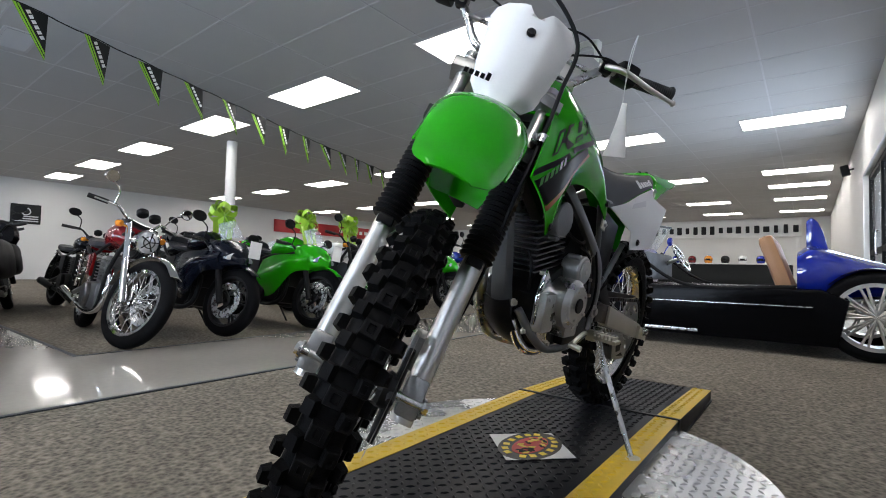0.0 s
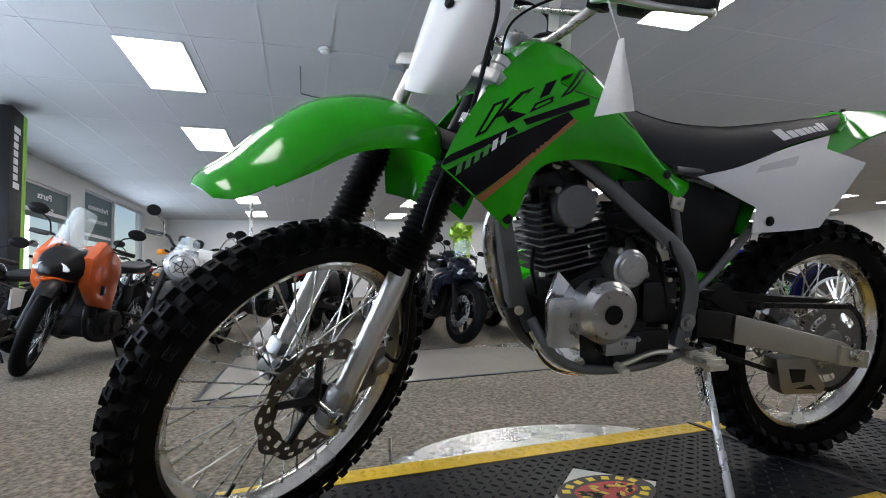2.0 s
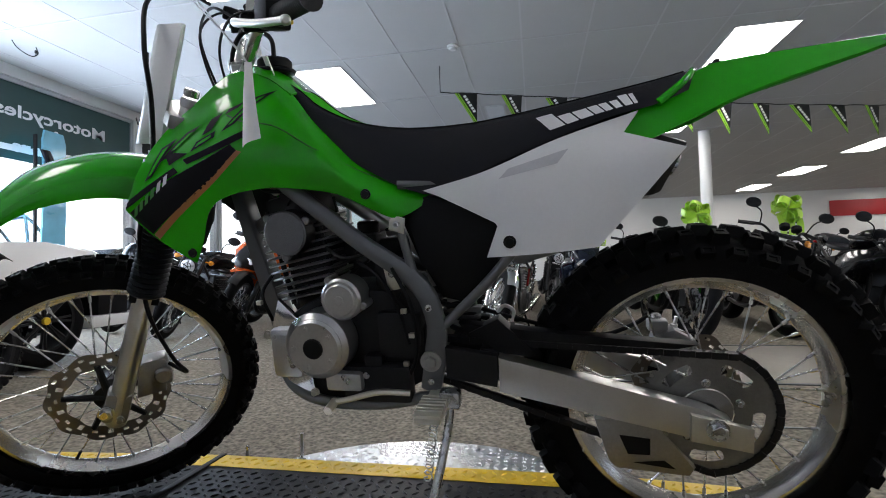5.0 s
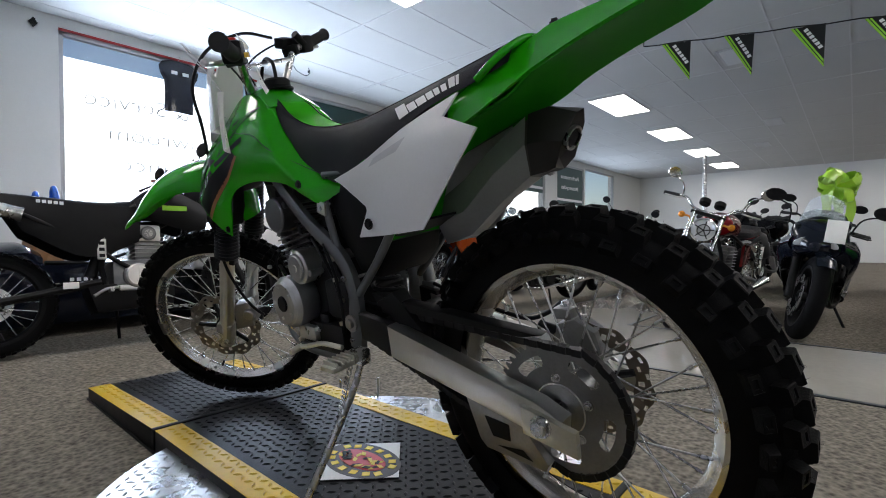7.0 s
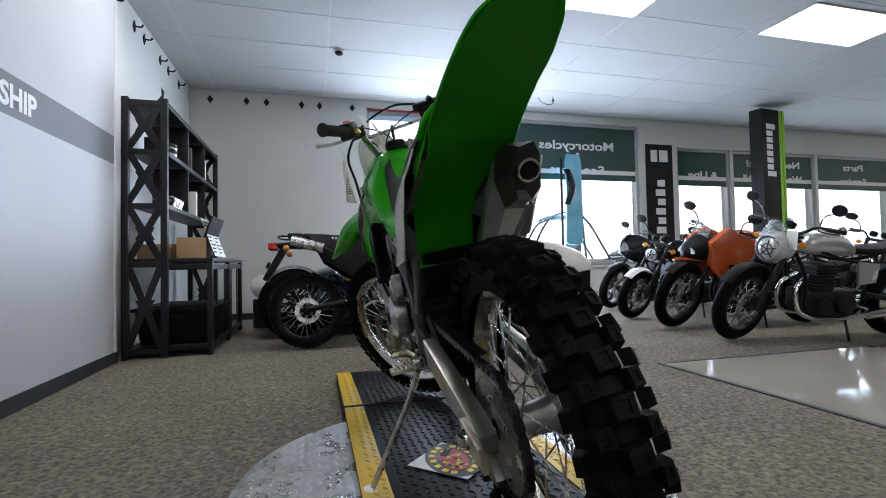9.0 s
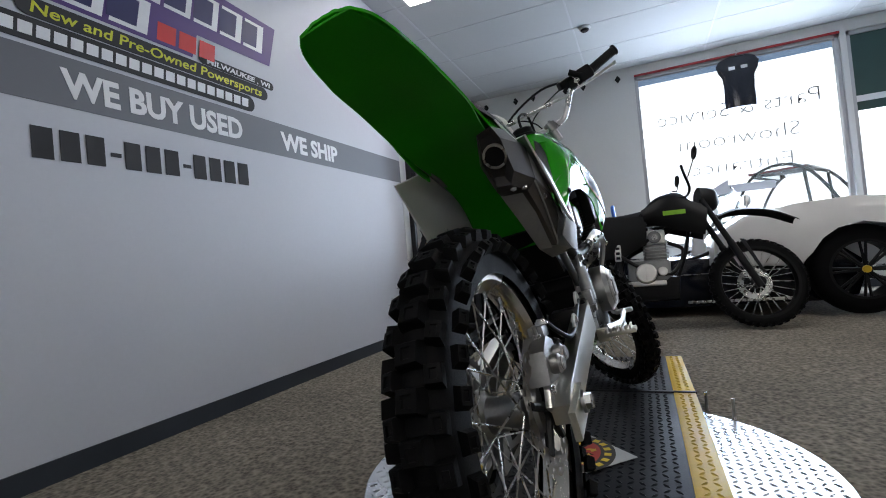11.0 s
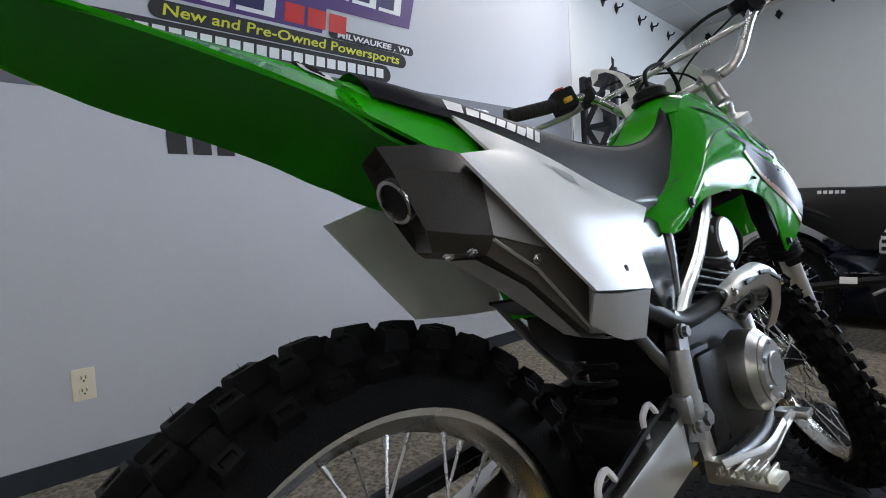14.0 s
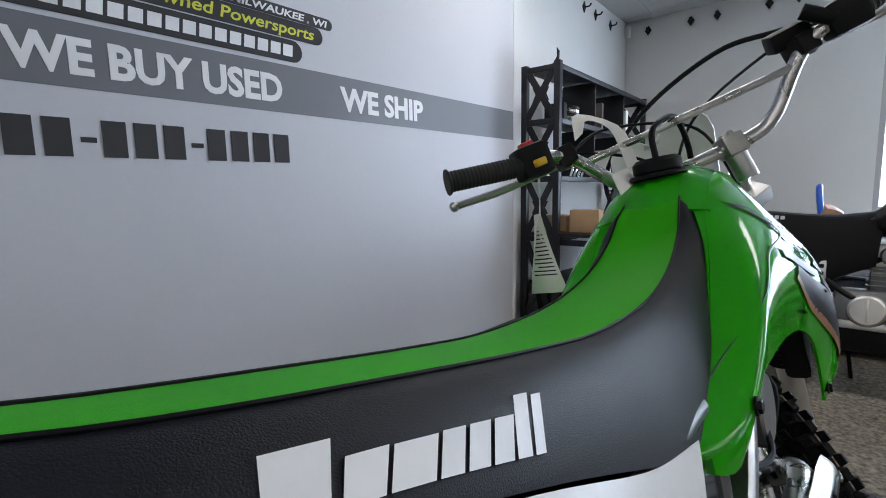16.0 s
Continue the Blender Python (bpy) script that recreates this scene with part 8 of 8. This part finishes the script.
# ---- pennants under the ceiling ----
pa, pb = Vector((4.40, .70, 2.76)), Vector((7.0, -6.8, 2.78))
pn = thing("pennant_string", pose(0, 0, 0), "string of black pennants with green edges under the ceiling", "pennants")
part("cord", tube([pa.lerp(pb, k / 60) - Vector((0, 0, .05 * math.sin(math.pi * k / 60) + .006 * math.sin(k * 1.7))) for k in range(61)], .006, 6), SIGNBLACK, pn)
for c in (pa, pb):
    part("tie", tube([c, (c.x, c.y, H - .002)], .004, 6), SIGNBLACK, pn)
dirp = (pb - pa).normalized()
for k in range(14):
    u = (k + .55) / 14
    c = pa.lerp(pb, u) - Vector((0, 0, .05 * math.sin(math.pi * u) + .004))
    ang = math.atan2(dirp.y, dirp.x)
    m = Matrix.Translation(c) @ Matrix.Rotation(ang + .15 * math.sin(k * 2.1), 4, "Z") @ Matrix.Rotation(.12 * math.sin(k * 1.3), 4, "X")
    pe = part("pennant", prism([(-.135, 0), (.135, 0), (.125, -.40)], -.0012, .0012, 0, "y"), SIGNBLACK, pn, m=m)
    for y in (-.0024, .0024):
        part("green_edge", prism([(-.135, -.002), (-.085, -.002), (.123, -.330), (.124, -.398)], y - .0008, y + .0008, 0, "y"), FLAGGREEN, pe)
        part("dark_line", prism([(-.112, -.002), (-.104, -.002), (.1235, -.360), (.1238, -.374)], y - .0016, y + .0016, 0, "y"), SIGNBLACK, pe)
        for j in range(6):
            v = .10 + .105 * j
            part("mark_bar", prism([(-.058 + .21 * v, -.33 * v), (-.058 + .21 * (v + .075), -.33 * (v + .075)), (-.028 + .21 * (v + .075), -.33 * (v + .075) + .016), (-.028 + .21 * v, -.33 * v + .016)], y - .0008, y + .0008, 0, "y"), DECAL_WHITE, pe, smooth=False)

# ---- banners by the windows ----
bn = thing("banner_column", pose(6.45, 4.38, 0, 0, 0, 8), "tall black banner column with green edge stripes", "banner")
part("body", box((-.27, -.10, .02), (.27, .10, 3.0), .01), SIGNBLACK, bn)
part("foot", box((-.32, -.2, 0), (.32, .2, .022), .004), DARKMETAL, bn)
for a, b, mm in ((.13, .20, FLAGGREEN), (.215, .262, FLAGGREEN)):
    part("edge_stripe", box((a, -.104, .03), (b, -.1005, 2.99)), mm, bn)
part("side_panel", box((.2705, -.095, .03), (.274, .095, 2.99)), FLAGGREEN, bn)
for k in range(8):
    part("mark_bar", box((-.17, -.104, 1.95 + .105 * k), (.03 if k in (0, 7) else -.03, -.1005, 2.03 + .105 * k)), DECAL_WHITE, bn)
bp = thing("pillar_banner", pose(5.24, YN - .012, 0), "black hanging banner with white strokes between the windows", "banner")
part("cloth", box((-.27, -.006, .90), (.27, 0, 2.66)), SIGNBLACK, bp, smooth=False)
for a, b in ((-.17, -.04), (.0, .17)):
    part("mark", box((a, -.011, 2.36), (b, -.008, 2.56)), DECAL_WHITE, bp, smooth=False)
for k in range(7):
    part("mark_bar", box((-.09 if k % 2 else -.05, -.011, .98 + .16 * k), (.10, -.008, 1.09 + .16 * k)), DECAL_WHITE, bp, smooth=False)

# ---- goods hung in the windows ----
cs = thing("hanging_jersey", pose(1.46, YN - .05, 2.28), "dark sleeveless jersey on a hanger in the window", "jersey")
part("cloth", loft([[(w * math.cos(a), .028 * math.sin(a) * (1 + .3 * math.cos(3 * a)), z) for a in [2 * math.pi * k / 20 for k in range(20)]] for w, z in ((.165, 0), (.168, .10), (.162, .25), (.172, .38), (.215, .46), (.23, .54), (.19, .60), (.12, .625))]), NAVY, cs)
part("hanger_hook", tube([(0, 0, .62), (0, 0, .66), (.02, 0, .68), (0, 0, .70)], .004, 6, 10), STEEL, cs)
for x_ in (-.10, .03):
    part("label", box((x_, -.036, .46), (x_ + .07, -.030, .50)), DECAL_WHITE, cs)
sb = thing("hanging_board", pose(3.46, YN - .22, .95, 0, 0, 6), "tall pale blue boards hung in the window", "display board")
ICE = mat("ice_blue", (.16, .44, .58), .3, var=.35, scale=3, coat=.4)
part("board", loft([[(.15 * q * a + .02 * math.sin(z * 2), .012 * b, z) for a, b in ((-1, -1), (1, -1), (1, 1), (-1, 1))] for q, z in ((.7, 0), (1, .05), (1, .5), (.95, .9), (1, 1.3), (.8, 1.42))]), ICE, sb)
part("strap", loft([[(-.15 + .10 * math.sin(math.pi * k / 9) + .06 * math.cos(q), -.05 + .03 * math.sin(q), .62 + .55 * k / 9) for q in [2 * math.pi * j / 10 for j in range(10)]] for k in range(10)]), NAVY, sb)
part("rail", tube([(-.19, .03, -.948), (-.19, .03, 1.35)], .02, 10), SIGNBLACK, sb)

# ---- far walls ----
rs = thing("red_wall_sign", pose(XE - .05, -14.2, 2.40, 0, 0, 0), "long red sign band high on the far wall", "sign")
part("panel", box((-.03, -3.4, -.28), (.03, 3.4, .28), .01), WALLRED, rs)
for k in range(6):
    part("mark_bar", box((-.036, -2.2 + .34 * k, -.08), (-.032, -2.0 + .34 * k, .09)), DECAL_WHITE, rs)
pq = thing("wall_plaque", pose(XE - .02, -2.3, 2.0), "black framed plaque with pale lines on the far wall", "plaque")
part("panel", box((-.02, -.36, -.30), (.02, .36, .30), .008), SIGNBLACK, pq)
part("ring", ring((-.022, 0, .08), (1, 0, 0), .09, .12, .004, 24), FRAMEALU, pq)
for k in range(3):
    part("text_line", box((-.024, -.30, -.09 - .07 * k), (-.021, .30, -.055 - .07 * k)), FRAMEALU, pq)
hd = thing("header_panel", pose(2.0, -19.6, 2.06), "white header board with rows of small dark goods", "display board")
part("board", box((-2.5, -.06, 0), (2.9, .0, .62), .006), WALLWHITE, hd)
rngh = random.Random(9)
for k in range(18):
    w, h = rngh.uniform(.06, .10), rngh.uniform(.10, .17)
    part("dark_item", box((-2.35 + .29 * k - w, .002, .28 - h), (-2.35 + .29 * k + w, .05, .28 + h), .02), SIGNBLACK, hd)
for x in (-2.4, 2.8):
    part("upright", box((x - .05, -.06, -2.06), (x + .05, 0, -.001), .004), WALLWHITE, hd)
ct = thing("service_counter", pose(1.9, -17.8, 0), "long dark service counter under the header board", "counter")
part("body", box((-2.2, -.35, .02), (2.8, .35, 1.0), .01), SIGNBLACK, ct)
part("top", box((-2.25, -.40, 1.001), (2.85, .40, 1.04), .008), WALLWHITE, ct)
for k in range(9):
    mm = (REDPAINT, BLUEPAINT, WHITEPAINT, SIGNBLACK, LENSAMBER)[k % 5]
    g = thing("helmet", pose(.05 + .52 * k, -17.8, 1.041), "glossy motorcycle helmet on the counter", "helmet", "helmets on the counter")
    part("shell", loft([[(r * math.cos(a), r * 1.15 * math.sin(a) - .01, z) for a in [2 * math.pi * j / 18 for j in range(18)]] for r, z in ((.09, 0), (.125, .04), (.14, .12), (.13, .19), (.09, .245), (.03, .265))]), mm, g)
    part("visor", strip([(-.12, .07, .16), (0, .168, .16), (.12, .07, .16)], [(-.12, .08, .09), (0, .175, .09), (.12, .08, .09)], 10, 3, (0, .004, 0), .004), GLOSSBLACK, g)

# ---- jutting wall with the entrance, round sign and loudspeaker ----
SWX = -1.40
segs = [((-2.35, YS, 0), (SWX, -8.6, H)), ((-2.35, -8.6, 2.25), (SWX, -5.4, H)), ((-2.35, -5.4, 0), (SWX, -2.9, H))]
tagged(part("wall_southwest", join(*[box(a, b) for a, b in segs]), WALLWHITE, smooth=False), "white jutting wall with a glazed entrance", kind="structure")
en = tagged(new("door_1"), "dark framed glass entrance doors", "door", kind="structure")
en.matrix_basis = pose(SWX - .10, -7.0, 0)
for y in (-1.58, -.03, 1.52):
    part("door_frame", box((-.03, y - .045, 0), (.03, y + .045, 2.24), .004), SIGNBLACK, en)
for z in (.03, 1.02, 2.20):
    part("door_rail", box((-.028, -1.53, z - .04), (.028, 1.47, z + .04), .004), SIGNBLACK, en)
for y in (-.80, .75):
    gp = part("pane", box((-.004, y - .70, .07), (.004, y + .70, 2.16)), PANE, en)
    gp.visible_shadow = False
    part("door_handle", tube([(.03, y + .55, .95), (.07, y + .55, .97), (.07, y + .55, 1.25), (.03, y + .55, 1.27)], .012, 8, 16), STEEL, en)
# self-lit sheet behind the doors stands in for daylight
tagged(part("backdrop", box((-2.62, -9.2, -.05), (-2.60, -4.8, 2.9)), bpy.data.materials["street_glare"], smooth=False), "glowing backdrop for the daylight outside the entrance doors", kind="structure")
rd = thing("round_sign", pose(SWX + .006, -3.50, 1.86), "large round black and white sign on the wall", "sign")
part("disc", disc((.008, 0, 0), (1, 0, 0), .62, .016, 56, .004), SIGNBLACK, rd)
part("inner_disc", disc((.0175, 0, 0), (1, 0, 0), .42, .003, 56), DECAL_WHITE, rd, "white centre of the sign")
part("inner_ring", ring((.020, 0, 0), (1, 0, 0), .37, .385, .003, 56), SIGNBLACK, rd)
for k in range(20):
    a = 2 * math.pi * k / 20
    if abs(math.cos(a)) > .25:
        part("mark_bar", box((.016, -.035, -.055), (.019, .035, .055), 0, Matrix.Rotation(-a, 4, "X") @ Matrix.Translation((0, 0, .515))), DECAL_WHITE, rd, smooth=False)
for s in (-1, 1):
    part("wing", prism([(s * .04, -.22), (s * .10, -.22), (s * .30, .22), (s * .22, .22), (s * .07, -.06), (s * .02, .10), (0, .02)], .019, .022, 0, "x"), SIGNBLACK, rd, smooth=False)
spk2 = thing("loudspeaker", pose(SWX + .13, -10.4, 2.66, 0, 12, 0) @ Matrix.Scale(.7, 4), "small black loudspeaker bracketed to the wall", "loudspeaker")
part("cabinet", box((-.09, -.10, -.14), (.09, .10, .14), .015), BLACK, spk2)
part("cone", ring((.092, 0, -.03), (1, 0, 0), .04, .07, .006, 24), DARKMETAL, spk2)
part("bracket", box((-.19, -.02, -.02), (-.088, .02, .02), .004), DARKMETAL, spk2)

# ---- parked outside the windows ----
def side_by_side(m, paint, label):
    """An open off-road buggy with a roll cage."""
    t = thing("parked_buggy", m, label, "off-road vehicle")
    part("body", join(prism([(-1.2, .45), (-1.2, .80), (-.5, .85), (-.3, .55), (.45, .55), (.55, .95), (1.15, .85), (1.35, .60), (1.3, .40)], -.55, .55, .03)), paint, t)
    part("seat", join(box((-.45, -.35, .55), (.45, 0, .68), .04), box((-.45, -.48, .6), (.45, -.34, 1.25), .04)), SIGNBLACK, t)
    for s in (-1, 1):
        part("cage_tube", join(tube([(s * .6, .75, .85), (s * .62, .25, 1.75), (s * .62, -.45, 1.78), (s * .6, -1.05, .85)], .025, 10, 24), tube([(s * .62, -.45, 1.75), (s * .6, -.55, .6)], .025, 8)), SIGNBLACK, t)
        for y in (-.85, .95):
            w = part("wheel", disc((s * .62, y, .33), (1, 0, 0), .17, .24, 24, .02), ZINC, t)
            part("tyre", lathe([(.18, -.12), (.30, -.13), (.335, -.07), (.335, .07), (.30, .13), (.18, .12)], 28, (s * .62, y, .33), closed=True), STREETRUBBER, w)
    part("roof", box((-.62, -.5, 1.78), (.62, .32, 1.82), .015), paint, t)
    part("cross_tube", join(tube([(-.62, .25, 1.74), (.62, .25, 1.74)], .022, 8), tube([(-.62, -.45, 1.77), (.62, -.45, 1.77)], .022, 8)), SIGNBLACK, t)
    return t


side_by_side(pose(2.5, 8.2, -.10, 0, 0, 60), REDPAINT, "red off-road buggy parked outside the window")
side_by_side(pose(5.0, 8.6, -.10, 0, 0, 75), WHITEPAINT, "white off-road buggy parked outside the window")


def car(m, paint, label):
    t = thing("parked_car", m, label, "car")
    part("body", loft([[(w * a, y, z0 + (z1 - z0) * b) for a, b in ((-.9, 0), (-1, .3), (-.97, .8), (-.85, 1), (.85, 1), (.97, .8), (1, .3), (.9, 0))] for y, w, z0, z1 in ((-2.2, .70, .40, .75), (-2.1, .85, .25, .92), (-1.2, .88, .22, .98), (.8, .88, .22, .95), (1.9, .85, .24, .80), (2.25, .68, .35, .62))]), paint, t)
    part("cabin", loft([[(w * a, y, z) for a in (-1, -.5, .5, 1)] for y, w, z in ((-1.9, .70, .93), (-1.1, .62, 1.40), (-.2, .60, 1.45), (.35, .62, 1.36), (1.05, .72, .94))], False, False), GLOSSBLACK, t)
    part("cabin_side", mirrored(prism([(-1.9, .92), (-1.1, 1.39), (-.2, 1.44), (.35, 1.35), (1.05, .92)], .60, .66, .01)), GLOSSBLACK, t)
    for s in (-1, 1):
        for y in (-1.35, 1.4):
            w = part("wheel", disc((s * .80, y, .32), (1, 0, 0), .20, .18, 24, .02), STEEL, t)
            part("tyre", lathe([(.20, -.10), (.30, -.11), (.325, -.06), (.325, .06), (.30, .11), (.20, .10)], 28, (s * .80, y, .32), closed=True), STREETRUBBER, w)
        part("tail_light", box((s * .60 - .15, -2.215, .62), (s * .60 + .15, -2.16, .76), .02), LENSRED, t)
    return t


car(pose(8.5, 9.5, -.10, 0, 0, 80), NAVY, "dark car parked outside the windows")
car(pose(13.8, 11.0, -.10, 0, 0, 95), SILVERPAINT, "silver car parked outside the windows")
